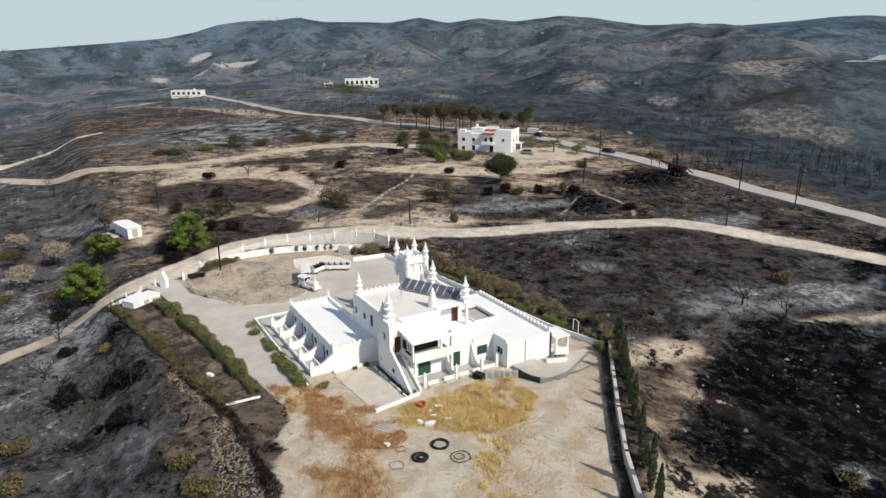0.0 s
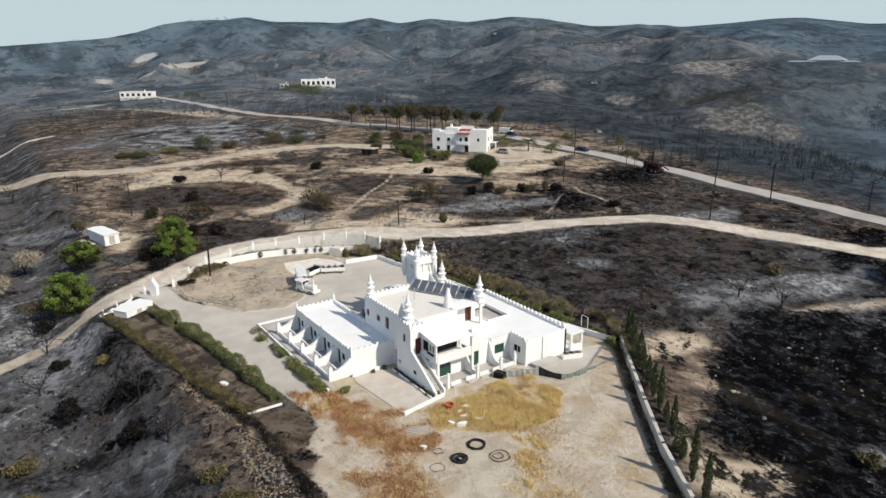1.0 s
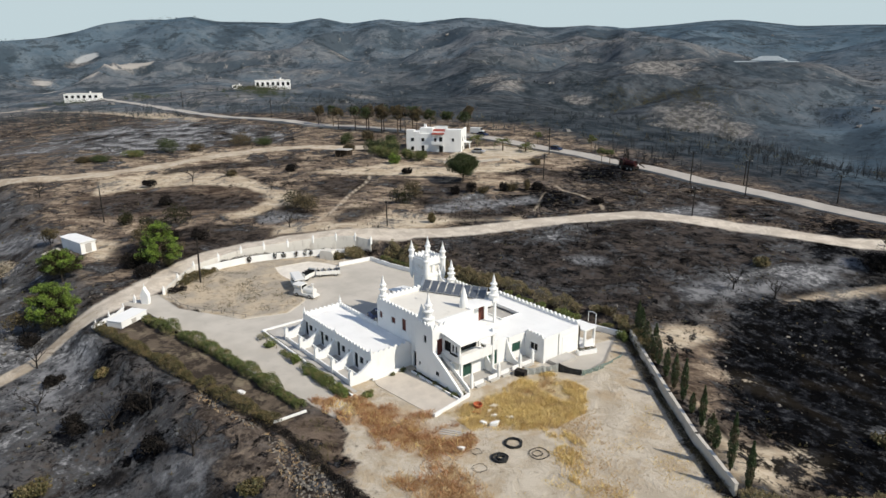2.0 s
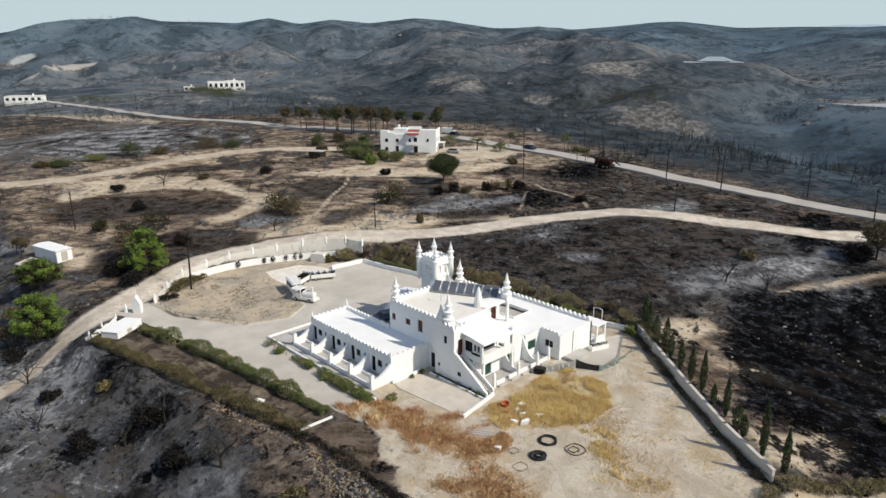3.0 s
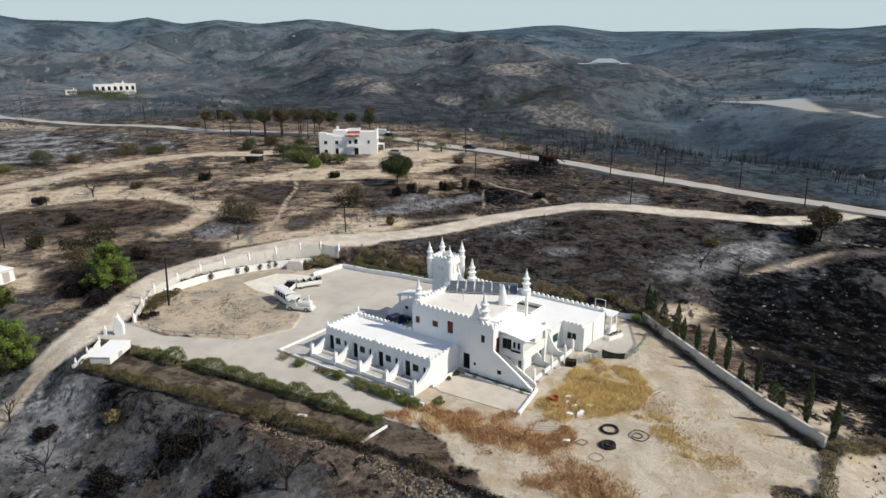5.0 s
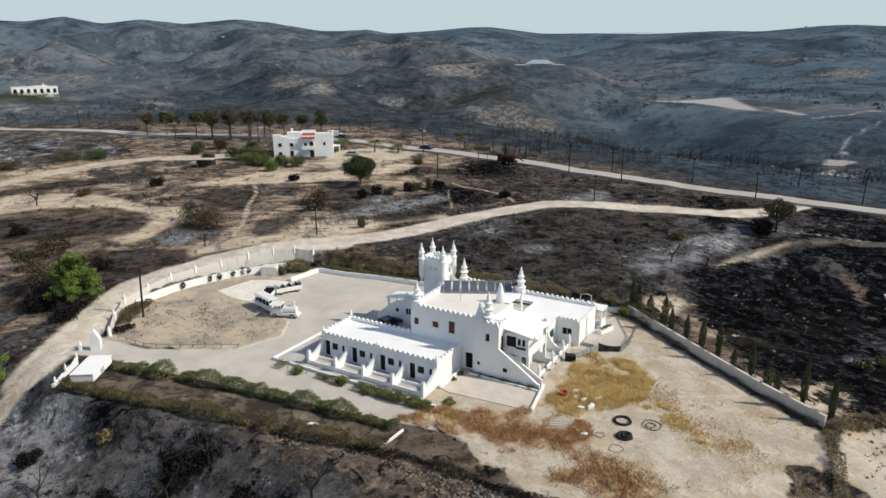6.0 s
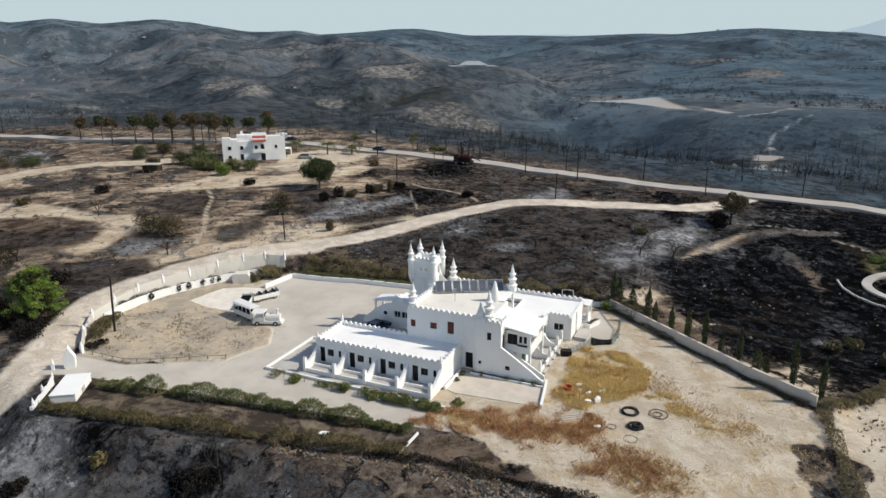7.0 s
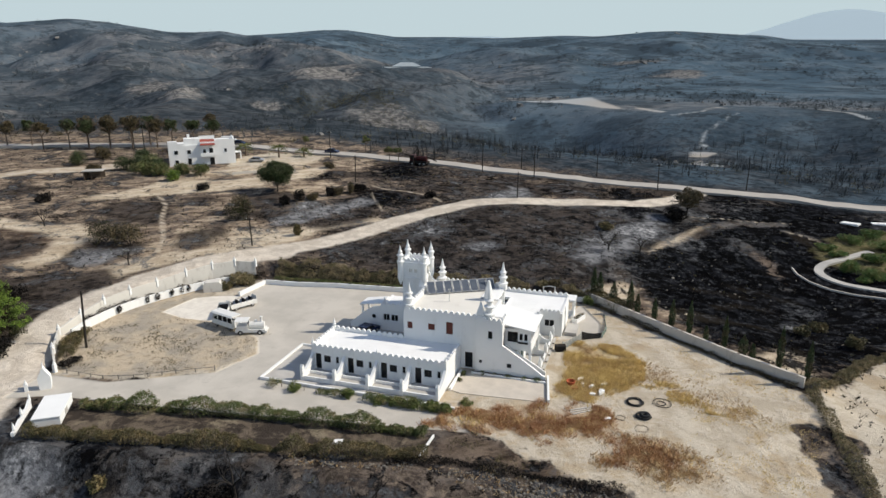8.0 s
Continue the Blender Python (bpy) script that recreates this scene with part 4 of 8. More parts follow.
def pinnacle(x, y, z, tall, parent, width=1.0, material=WHITE):
    """A turned finial: square plinth, two bulbs and a pointed cap."""
    k, w = tall / 3.2, width * tall / 3.2
    g = Geo().box(x - 0.42 * w, x + 0.42 * w, y - 0.42 * w, y + 0.42 * w, z, z + 0.55 * k)
    prof = [(0.50, 0.55), (0.58, 0.66), (0.58, 0.78), (0.36, 0.86), (0.36, 1.28), (0.50, 1.38), (0.52, 1.48), (0.30, 1.60), (0.27, 1.86), (0.40, 1.96), (0.40, 2.06), (0.24, 2.2), (0.15, 2.6), (0.07, 2.95), (0.015, 3.2)]
    g.lathe(x, y, [(r * w, z + h * k) for r, h in prof], 12)
    return part("pinnacle", g, material, parent)


house = thing("castle_house", "white plastered castle-style house with crenellated parapets and pinnacles", "house")

# wing with four lodgings
WX0, WX1, WY1, WH = -17.7, 0.0, 6.2, 3.1
BAY = 17.7 / 4
holes = []
for k in range(4):
    o = WX0 + k * BAY
    holes += [(o + 0.5, o + 1.3, 0.25, 2.35), (o + 1.65, o + 2.6, 1.25, 2.2), (o + 3.3, o + 3.7, 1.3, 2.2)]
wing = part("wing", wall_x(WX0, WX1, 0, 0, WH, 0.3, holes), WHITE, house, "white rendered lodging wing")
part("wall", wall_y(0.3, WY1 - 0.3, WX0, 0, WH, 0.3), WHITE, wing)
part("wall", wall_y(0.3, WY1, WX1, 0, WH, -0.3), WHITE, wing)
part("wall", wall_x(WX0, -7.7, WY1, 0, WH, -0.3), WHITE, wing)
part("roof", Geo().box(WX0 + 0.3, WX1 - 0.3, 0.3, WY1 - 0.02, WH - 0.28, WH - 0.12), ROOFWHITE, wing)
parapet([(WX0 + 0.12, 0.12), (WX1 - 0.12, 0.12)], WH, 0.5, 0.24, 0.72, wing)
parapet([(WX0 + 0.12, 0.26), (WX0 + 0.12, WY1 - 0.26)], WH, 0.5, 0.24, 0.72, wing)
parapet([(WX0 + 0.26, WY1 - 0.12), (-7.75, WY1 - 0.12)], WH, 0.5, 0.24, 0.72, wing)
parapet([(WX1 - 0.12, 0.26), (WX1 - 0.12, WY1 - 0.3)], WH, 0.42, 0.24, 0.8, wing)
pinnacle(WX0 + 0.15, 0.15, WH, 1.3, wing, 1.0)
pinnacle(WX0 + 0.15, WY1 - 0.15, WH, 1.6, wing, 1.0)
pinnacle(WX1 - 0.15, 0.15, WH, 1.1, wing, 1.0)
pinnacle((WX0 + WX1) / 2, 0.15, WH, 1.0, wing, 0.8)
for k, h in enumerate(holes):
    if k % 3 == 0:
        joinery("door", "x", 0, 1, h, DARK, house, "dark door with a glazed leaf", False, BLACK)
    else:
        joinery("window", "x", 0, 1, h, DARK, house, "", k % 3 == 1, BLACK)
# porches: curved side walls, low front walls and floors
for k in range(5):
    x = WX0 + 0.18 + k * (17.7 - 0.36) / 4
    prof = [(0.0, 0.0), (-3.1, 0.0), (-3.1, 1.75), (-2.85, 2.1), (-2.6, 1.75)]
    prof += [(-2.6 + 2.6 * s / 8, 1.15 + 1.35 * (s / 8) ** 1.9) for s in range(9)]
    part("buttress", Geo().prism(prof, x - 0.17, x + 0.17, "x"), WHITE, house, "curved porch side wall" if k == 0 else "")
for k in range(4):
    a, b = WX0 + 0.35 + k * (17.7 - 0.36) / 4, WX0 + 0.01 + (k + 1) * (17.7 - 0.36) / 4
    part("porch_wall", Geo().box(a, b, -3.0, -2.8, 0, 0.62).box(a, b, -1.3, -1.12, 0.2, 0.55), WHITE, house)
    part("porch_floor", Geo().box(a, b, -2.8, 0.0, 0, 0.2), CONCRETE, house)
part("plinth", Geo().box(-22.4, 1.6, -3.75, -3.1, 0, 0.10).box(-22.4, -17.9, -3.1, 6.0, 0, 0.09), CONCRETE, house)
part("kerb", Geo().box(-22.6, 2.3, -4.35, -4.1, 0, 0.34).box(-22.65, -22.4, -4.1, 6.1, 0, 0.34).box(-22.4, -19.0, 5.9, 6.1, 0, 0.34), WHITE, house)

# main block
MX0, MX1, MY0, MY1, MH = -7.7, 3.4, 6.2, 18.8, 6.8
south = [(0.5, 1.5, 0.14, 2.25), (-7.2, -6.5, 4.45, 5.4), (-4.4, -3.5, 4.6, 5.45), (-2.0, -1.1, 4.3, 5.95)]
main = part("main_block", wall_x(MX0, 2.0, MY0, 0, MH, 0.35, south), WHITE, house, "tall white rendered main block")
joinery("door", "x", MY0, 1, south[0], DARK, house, "dark ground-floor doorway", False, BLACK)
for h in south[1:]:
    joinery("shutter", "x", MY0, 1, h, BROWN, house, "red-brown wooden shutters", True, BROWN)
part("wall", wall_y(MY0 + 0.35, MY1, MX0, 0, MH, 0.35, [(8.2, 9.0, 4.3, 5.5), (10.5, 11.3, 4.3, 5.5)]), WHITE, main)
for h in ((8.2, 9.0, 4.3, 5.5), (10.5, 11.3, 4.3, 5.5)):
    joinery("window", "y", MX0, 1, h, DARK, house, "", True, BROWN)
VX, VY = 0.9, 14.0  # the roof terrace cut into the block
part("wall", wall_y(8.0, VY, MX1, 0, MH, -0.35), WHITE, main)
part("wall", wall_x(VX, MX1 - 0.35, VY, 3.45, MH, -0.35), WHITE, main)
east = [(14.9, 15.5, 4.1, 5.2), (17.1, 18.2, 3.47, 5.6)]
part("wall", wall_y(VY, MY1 - 0.35, VX, 3.3, MH, -0.35, east), WHITE, main)
joinery("window", "y", VX, -1, east[0], DARK, house, "", True, BLACK)
joinery("door", "y", VX, -1, east[1], BROWN, house, "red-brown panelled roof door", True, BROWN)
part("wall", wall_x(MX0 + 0.35, VX, MY1, 0, MH, -0.35), WHITE, main)
part("roof", Geo().box(MX0 + 0.35, VX - 0.35, VY, MY1 - 0.35, MH - 0.35, MH - 0.15).box(MX0 + 0.35, MX1 - 0.35, MY0 + 0.35, VY - 0.35, MH - 0.35, MH - 0.15).box(MX0 + 0.35, VX - 0.35, VY - 0.35, VY, MH - 0.35, MH - 0.15).weld(), ROOFTOP, main, "cream flat roof")
part("veranda_roof", Geo().box(VX, 2.75, VY, MY1, MH - 0.35, MH), ROOFWHITE, main)
part("post", Geo().box(2.4, 2.72, 18.4, 18.72, 3.45, MH - 0.35), WHITE, main)
part("terrace_floor", Geo().box(VX, 3.395, VY, 18.795, 3.25, 3.45), ROOFWHITE, main)
parapet([(MX0 + 0.15, MY0 + 0.15), (2.0, MY0 + 0.15)], MH, 0.6, 0.28, 0.72, main)
parapet([(MX0 + 0.15, MY0 + 0.3), (MX0 + 0.15, 14.9)], MH, 0.6, 0.28, 0.72, main)
parapet([(MX0 + 0.3, MY1 - 0.15), (2.6, MY1 - 0.15)], MH, 0.6, 0.28, 0.72, main)
# projecting stair turret
turret_holes = [(3.6, 4.15, 4.7, 5.7), (2.5, 2.9, 1.3, 1.75)]
turret = part("stair_turret", wall_x(2.0, 5.4, 5.5, 0, MH, 0.3, turret_holes), WHITE, house)
part("wall", wall_y(5.8, 8.0, 2.0, 0, MH, 0.3), WHITE, turret)
part("wall", wall_y(5.8, 8.0, 5.4, 0, MH, -0.3, [(6.2, 7.1, 3.25, 5.4)]), WHITE, turret)
part("wall", wall_x(2.3, 5.1, 8.0, 0, MH, -0.3), WHITE, turret)
part("roof", Geo().box(2.3, 5.1, 5.8, 7.7, MH - 0.3, MH - 0.1), ROOFTOP, turret)
for h in turret_holes:
    joinery("window", "x", 5.5, 1, h, DARK, house, "", False, BLACK)
joinery("door", "y", 5.4, -1, (6.2, 7.1, 3.25, 5.4), BROWN, house, "brown balcony door", False, BROWN)
parapet([(2.1, 5.62), (5.3, 5.62)], MH, 0.6, 0.26, 0.7, turret)
parapet([(5.28, 5.78), (5.28, 7.9)], MH, 0.6, 0.26, 0.7, turret)
for x, y, z, tall in ((-7.15, 6.9, MH - 0.15, 3.75), (3.5, 6.4, MH - 0.1, 4.2), (-6.35, 18.3, MH - 0.15, 3.75), (2.5, 18.4, MH - 0.15, 3.9)):
    pinnacle(x, y, z, tall, house)
part("pinnacle", Geo().lathe(1.6, 13.8, [(0.62, MH - 0.15), (0.6, MH + 0.5), (0.42, MH + 1.4), (0.2, MH + 2.3), (0.12, MH + 2.55)], 12), WHITE, house, "stout white cone")
part("pinnacle", Geo().lathe(2.5, 6.1, [(0.62, MH - 0.1), (0.62, MH + 0.5), (0.5, MH + 0.7), (0.56, MH + 0.85), (0.3, MH + 1.6), (0.03, MH + 2.5)], 12), WHITE, house, "stout white cone")
# outside stair falling to the garden
stair = Geo()
for k in range(18):
    stair.box(5.4 + k * 0.29, 5.4 + (k + 1) * 0.29, 5.8, 6.85, 0, 3.1 - (k + 1) * 0.165)
part("stair", stair, CONCRETE, house, "outside concrete stair")
curve = [(5.4, 0.0), (10.8, 0.0), (10.8, 0.6), (10.4, 0.72)] + [(10.4 - 5.0 * s / 8, 0.72 + 3.3 * (s / 8) ** 0.93) for s in range(1, 9)]
holes_g = Geo().prism(curve, 5.5, 5.8, "y")
part("stair_wall", holes_g, WHITE, house, "white raking stair wall")
part("window", Geo().box(6.05, 6.6, 5.46, 5.495, 1.2, 1.7), DARK, house)
part("stair_wall", Geo().prism([(5.4, 0.0), (10.6, 0.0), (10.6, 0.6), (5.4, 3.6)], 6.85, 7.05, "y"), WHITE, house)
# balcony with its sloping white canopy
BX1, BY0, BY1 = 8.7, 7.05, 12.5
balcony = part("balcony", Geo().box(3.4, BX1, BY0 + 0.22, BY1, 2.85, 3.1), WHITE, house, "roofed white balcony")
part("railing", Geo().box(BX1 - 0.2, BX1, BY0 + 0.22, BY1, 3.1, 4.05), WHITE, balcony, "solid white balcony wall")
part("canopy", Geo().prism([(3.4, 6.62), (3.4, 6.42), (BX1 + 0.45, 5.6), (BX1 + 0.45, 5.78)], BY0 - 0.3, BY1 + 0.2, "y"), ROOFWHITE, balcony, "sloping white canopy roof")
side_holes = [(5.7, 7.0, 3.95, 5.35), (7.2, 7.6, 4.3, 5.2), (7.8, 8.2, 4.3, 5.2)]
part("wall", wall_x(5.4, BX1 - 0.05, BY0, 3.1, 5.72, 0.2, side_holes), WHITE, balcony)
for h in side_holes:
    joinery("window", "x", BY0, 1, h, DARK, house, "", h[1] - h[0] > 1, BLACK)
part("window_box", Geo().box(7.05, 8.3, BY0 - 0.22, BY0 - 0.004, 3.95, 4.12), BLACK, balcony)
part("pillar", Geo().box(BX1 - 0.32, BX1 - 0.02, BY0 + 0.2, BY0 + 0.5, 0, 2.85), WHITE, balcony)
part("pillar", Geo().box(BX1 - 0.3, BX1 + 0.06, BY1 - 0.1, BY1 + 0.22, 0, 6.25), WHITE, balcony)
# dark glazing added here to stand in for the recess's deep shade
inner = [(7.9, 12.0, 3.15, 5.5)]
part("wall", wall_y(BY0 + 0.3, BY1 - 0.25, 6.2, 3.1, 5.95, -0.3, inner), WHITE, balcony)
joinery("window", "y", 6.2, -1, inner[0], DARK, house, "wide dark glazing added for the shade at the back of the balcony", True, BLACK)
part("wall", Geo().box(3.4, 6.4, BY1 - 0.25, BY1, 3.1, 6.0), WHITE, balcony)
# ground-floor lodgings under the balcony
ground_holes = [(8.5, 10.3, 0.2, 2.25), (13.0, 14.7, 0.2, 2.25)]
lodge = part("ground_floor", wall_y(7.05, 16.3, 7.2, 0, 2.85, -0.3, ground_holes), WHITE, house)
part("wall", wall_y(12.72, 16.3, 7.2, 2.85, 3.45, -0.3), WHITE, lodge)
for h in ground_holes:
    joinery("shutter", "y", 7.2, -1, h, GREEN, house, "dark green folding shutters", True, GREEN)
for y, root, out, low_h, high_h in ((7.35, 7.2, 9.5, 0.75, 2.7), (12.6, 7.2, 9.5, 0.75, 2.9), (16.4, 7.2, 9.6, 0.7, 3.4)):
    prof = [(root, 0.0), (out, 0.0), (out, low_h)] + [(out - (out - root) * s / 10, low_h + (high_h - low_h) * (s / 10) ** 2.4) for s in range(1, 11)]
    part("buttress", Geo().prism(prof, y - 0.12, y + 0.12, "y"), WHITE, house)
for y in (8.1, 12.6, 16.4, 18.7):
    g = Geo().box(9.52, 9.86, y - 0.17, y + 0.17, 0, 1.5).lathe(9.69, y, [(0.2, 1.5), (0.22, 1.6), (0.12, 1.85), (0.02, 2.05)], 8)
    part("gatepost", g, WHITE, house)
for a, b in ((8.5, 10.0), (10.8, 12.3), (12.9, 14.4), (15.0, 16.1), (16.7, 18.5)):
    part("terrace_wall", Geo().box(9.6, 9.78, a, b, 0, 0.62), WHITE, house)
    part("terrace_step", Geo().box(9.9, 10.25, a, b, 0, 0.22), CONCRETE, house)
part("terrace", Geo().box(7.2, 9.58, 7.3, 19.3, 0, 0.16), CONCRETE, house)

# low block behind, with its roof terrace
LH = 3.45
low = part("low_block", wall_y(19.6, 26.8, 10.8, 0, LH, -0.3), WHITE, house, "low white flat-roofed block")
part("wall", wall_x(7.5, 10.5, 19.6, 0, LH, 0.3, [(8.3, 9.7, 1.3, 2.35)]), WHITE, low)
joinery("window", "x", 19.6, 1, (8.3, 9.7, 1.3, 2.35), DARK, house, "", True, WHITE)
part("wall", wall_y(16.52, 19.6, 7.5, 0, LH, -0.3, [(17.1, 18.7, 1.1, 2.4)]), WHITE, low)
joinery("window", "y", 7.5, -1, (17.1, 18.7, 1.1, 2.4), GREEN, house, "green shuttered window", True, GREEN)
part("wall", wall_x(-6.8, 10.8, 26.8, 0, LH, -0.3), WHITE, low)
part("wall", wall_y(18.8, 26.5, -6.8, 0, LH, 0.3), WHITE, low)
part("garage_door", Geo().box(10.8, 10.84, 23.2, 26.0, 0.1, 2.7), ROOFWHITE, low)
part("downpipe", Geo().box(10.8, 10.88, 22.4, 22.5, 0.0, 3.4), METAL, low)
LZ = LH - 0.04
roof = Geo().box(3.4, 6.9, 12.72, 16.52, LZ - 0.2, LZ).box(3.4, 7.2, 16.52, 19.9, LZ - 0.2, LZ).box(3.4, 10.5, 19.9, 26.5, LZ - 0.2, LZ)
roof.box(-6.5, 3.4, 23.4, 26.5, LZ - 0.2, LZ).box(-6.5, -2.6, 18.8, 23.4, LZ - 0.2, LZ).box(2.5, 3.4, 18.8, 23.4, LZ - 0.2, LZ).box(-2.6, 2.5, 18.8, 20.0, LZ - 0.2, LZ)
part("roof", roof, ROOFWHITE, low, "bright white coated flat roof")
part("patio_floor", Geo().box(-2.6, 2.5, 20.0, 23.4, 2.8, 3.0), CONCRETE, low, "sunken grey roof patio")
part("kerb", Geo().box(-2.75, 2.65, 19.85, 20.0, LH, LH + 0.18).box(-2.75, 2.65, 23.4, 23.55, LH, LH + 0.18).box(2.5, 2.65, 20, 23.4, LH, LH + 0.18).box(-2.75, -2.6, 20, 23.4, LH, LH + 0.18), WHITE, low)
parapet([(-6.7, 26.65), (10.7, 26.65)], LH, 0.6, 0.28, 0.8, low)
part("coping", Geo().box(10.52, 10.79, 19.9, 26.5, LH, LH + 0.1), WHITE, low)
parapet([(7.6, 19.74), (10.5, 19.74)], LH, 0.45, 0.26, 0.6, low)
# porch at the north-east corner
part("porch_floor", Geo().box(8.6, 11.6, 26.8, 29.2, 0, 0.4), WHITE, house)
part("porch_roof", Geo().box(8.6, 11.7, 26.8, 29.3, 2.75, 2.92), ROOFWHITE, house)
for x, y in ((11.3, 26.95), (11.3, 28.9)):
    part("porch_post", Geo().box(x, x + 0.28, y, y + 0.28, 0.4, 2.75), WHITE, house)
part("porch_rail", Geo().box(11.32, 11.54, 27.23, 28.9, 0.4, 1.15), WHITE, house)

# tower
TX0, TX1, TY0, TY1, TH = -11.28, -8.15, 15.2, 17.8, 10.4
tower_holes = [(-10.4, -9.85, 8.8, 9.4), (-9.6, -9.05, 8.8, 9.4)]
tower = part("tower", wall_x(TX0, TX1, TY0, 0, TH, 0.3, tower_holes), WHITE, house, "square white tower with corner turrets")
for h in tower_holes:
    joinery("window", "x", TY0, 1, h, FENCEWALL, house, "", True, WHITE)
east_t = [(15.4, 16.2, 8.3, 9.5), (16.7, 17.5, 8.3, 9.5), (15.9, 16.7, 4.0, 6.0)]
part("wall", wall_y(TY0 + 0.3, TY1, TX1, 0, TH, -0.3, east_t), WHITE, tower)
for h in east_t:
    joinery("window", "y", TX1, -1, h, DARK if h[2] < 8 else ROOFTOP, house, "", True, WHITE)
part("wall", wall_y(TY0 + 0.3, TY1, TX0, 0, TH, 0.3), WHITE, tower)
part("wall", wall_x(TX0 + 0.3, TX1 - 0.3, TY1, 0, TH, -0.3), WHITE, tower)
part("roof", Geo().box(TX0 + 0.3, TX1 - 0.3, TY0 + 0.3, TY1 - 0.3, TH - 0.5, TH - 0.3), ROOFWHITE, tower)
part("cornice", Geo().box(TX0 - 0.14, TX1 + 0.14, TY0 - 0.14, TY0, 7.9, 8.15).box(TX0 - 0.14, TX1 + 0.14, TY1, TY1 + 0.14, 7.9, 8.15).box(TX1, TX1 + 0.14, TY0, TY1, 7.9, 8.15).box(TX0 - 0.14, TX0, TY0, TY1, 7.9, 8.15), WHITE, tower)
for a, b in (((TX0, TY0 + 0.1), (TX1, TY0 + 0.1)), ((TX1 - 0.1, TY0), (TX1 - 0.1, TY1)), ((TX0, TY1 - 0.1), (TX1, TY1 - 0.1)), ((TX0 + 0.1, TY0), (TX0 + 0.1, TY1))):
    parapet([a, b], TH, 0.55, 0.2, 0.62, tower)
part("belfry", Geo().box(TX0 - 0.22, TX1 + 0.22, TY0 - 0.22, TY0, 9.7, TH).box(TX0 - 0.22, TX1 + 0.22, TY1, TY1 + 0.22, 9.7, TH).box(TX1, TX1 + 0.22, TY0, TY1, 9.7, TH).box(TX0 - 0.22, TX0, TY0, TY1, 9.7, TH), WHITE, tower)
for x, y in ((TX0 - 0.2, TY0 - 0.2), (TX0 - 0.2, TY1 + 0.2), (TX1 + 0.2, TY1 + 0.2), (TX1 + 0.2, TY0 - 0.2)):
    g = Geo().lathe(x, y, [(0.05, 7.0), (0.26, 7.6), (0.40, 8.1), (0.40, 10.2), (0.50, 10.3), (0.50, 10.5), (0.34, 10.65), (0.34, 11.15), (0.48, 11.27), (0.48, 11.4), (0.26, 11.6), (0.30, 11.85), (0.17, 12.1), (0.08, 12.5), (0.02, 12.85)], 12)
    part("corner_turret", g, WHITE, tower)
# blind arches in relief under the tower windows
for k in range(4):
    cx = -10.64 + k * 0.62
    arch = [(cx + 0.27 * math.cos(q), 8.1 + 0.27 * math.sin(q)) for q in [math.pi * i / 6 for i in range(7)]]
    rib = Geo().box(cx - 0.27, cx - 0.20, TY0 - 0.05, TY0, 7.35, 8.1).box(cx + 0.20, cx + 0.27, TY0 - 0.05, TY0, 7.35, 8.1)
    inner_arc = [(cx + 0.20 * math.cos(q), 8.1 + 0.20 * math.sin(q)) for q in [math.pi * i / 6 for i in range(7)]]
    for i in range(6):
        rib.prism([arch[i], arch[i + 1], inner_arc[i + 1], inner_arc[i]], TY0 - 0.05, TY0, "y")
    part("blind_arch", rib, WHITE, tower)
# curved flank wall from the tower down to the roof, and the roof door in the tower's foot
flank = [(TX1, 6.5), (-6.3, 6.5), (-6.3, 7.0)] + [(-6.3 - 1.85 * math.sin(q), 7.0 + 2.3 * (1 - math.cos(q))) for q in [math.pi / 2 * i / 8 for i in range(1, 9)]]
part("flank_wall", Geo().prism(flank, 17.3, 17.65, "y"), WHITE, house, "curved white flank wall beside the tower")
part("step_wall", Geo().prism([(14.4, 6.5), (15.2, 6.5), (15.2, 8.0), (14.9, 7.9), (14.4, 7.2)], -8.6, -7.75, "x"), WHITE, house)
# annex on the court side
AX0, AX1, AY0, AY1, AH = -14.5, -11.3, 14.4, 19.0, 3.75
annex_holes = [(-14.1, -13.1, 1.5, 2.5), (-12.9, -11.8, 1.5, 2.5)]
annex = part("annex", wall_x(AX0, -7.7, AY0, 0, AH, 0.3, annex_holes), WHITE, house, "low white annex beside the tower")
for h in annex_holes:
    joinery("window", "x", AY0, 1, h, DARK, house, "", True, WHITE)
part("wall", wall_y(AY0 + 0.3, AY1, AX0, 0, AH, 0.3), WHITE, annex)
part("roof", Geo().box(AX0 + 0.3, AX1 - 0.2, AY0 + 0.3, AY1, AH - 0.3, AH - 0.1).box(AX1 - 0.2, -7.7, AY0 + 0.3, TY0 - 0.15, AH - 0.3, AH - 0.1), ROOFWHITE, annex)
parapet([(AX0 + 0.12, AY0 + 0.12), (-9.2, AY0 + 0.12)], AH, 0.45, 0.24, 0.7, annex)
part("step_wall", Geo().prism([(-11.6, AH), (-7.7, AH), (-7.7, 6.5), (-8.4, 6.3), (-9.2, 5.4), (-10.0, 5.2), (-10.6, 4.5), (-11.6, 4.3)], AY0 + 0.45, AY0 + 0.7, "y"), WHITE, annex, "stepped white wall rising to the main roof")
pinnacle(-13.9, AY0 + 0.3, AH, 1.3, annex, 1.0)
prof = [(AX0, 0.0), (-19.3, 0.0), (-19.3, 0.6)] + [(-19.3 + 4.8 * k / 10, 0.6 + 2.95 * math.sin(math.pi / 2 * k / 10) ** 1.1) for k in range(1, 11)]
part("buttress", Geo().prism(prof, AY0, AY0 + 0.3, "y"), WHITE, house, "white wall with a curved top beside the court")
hole_ring = Geo()
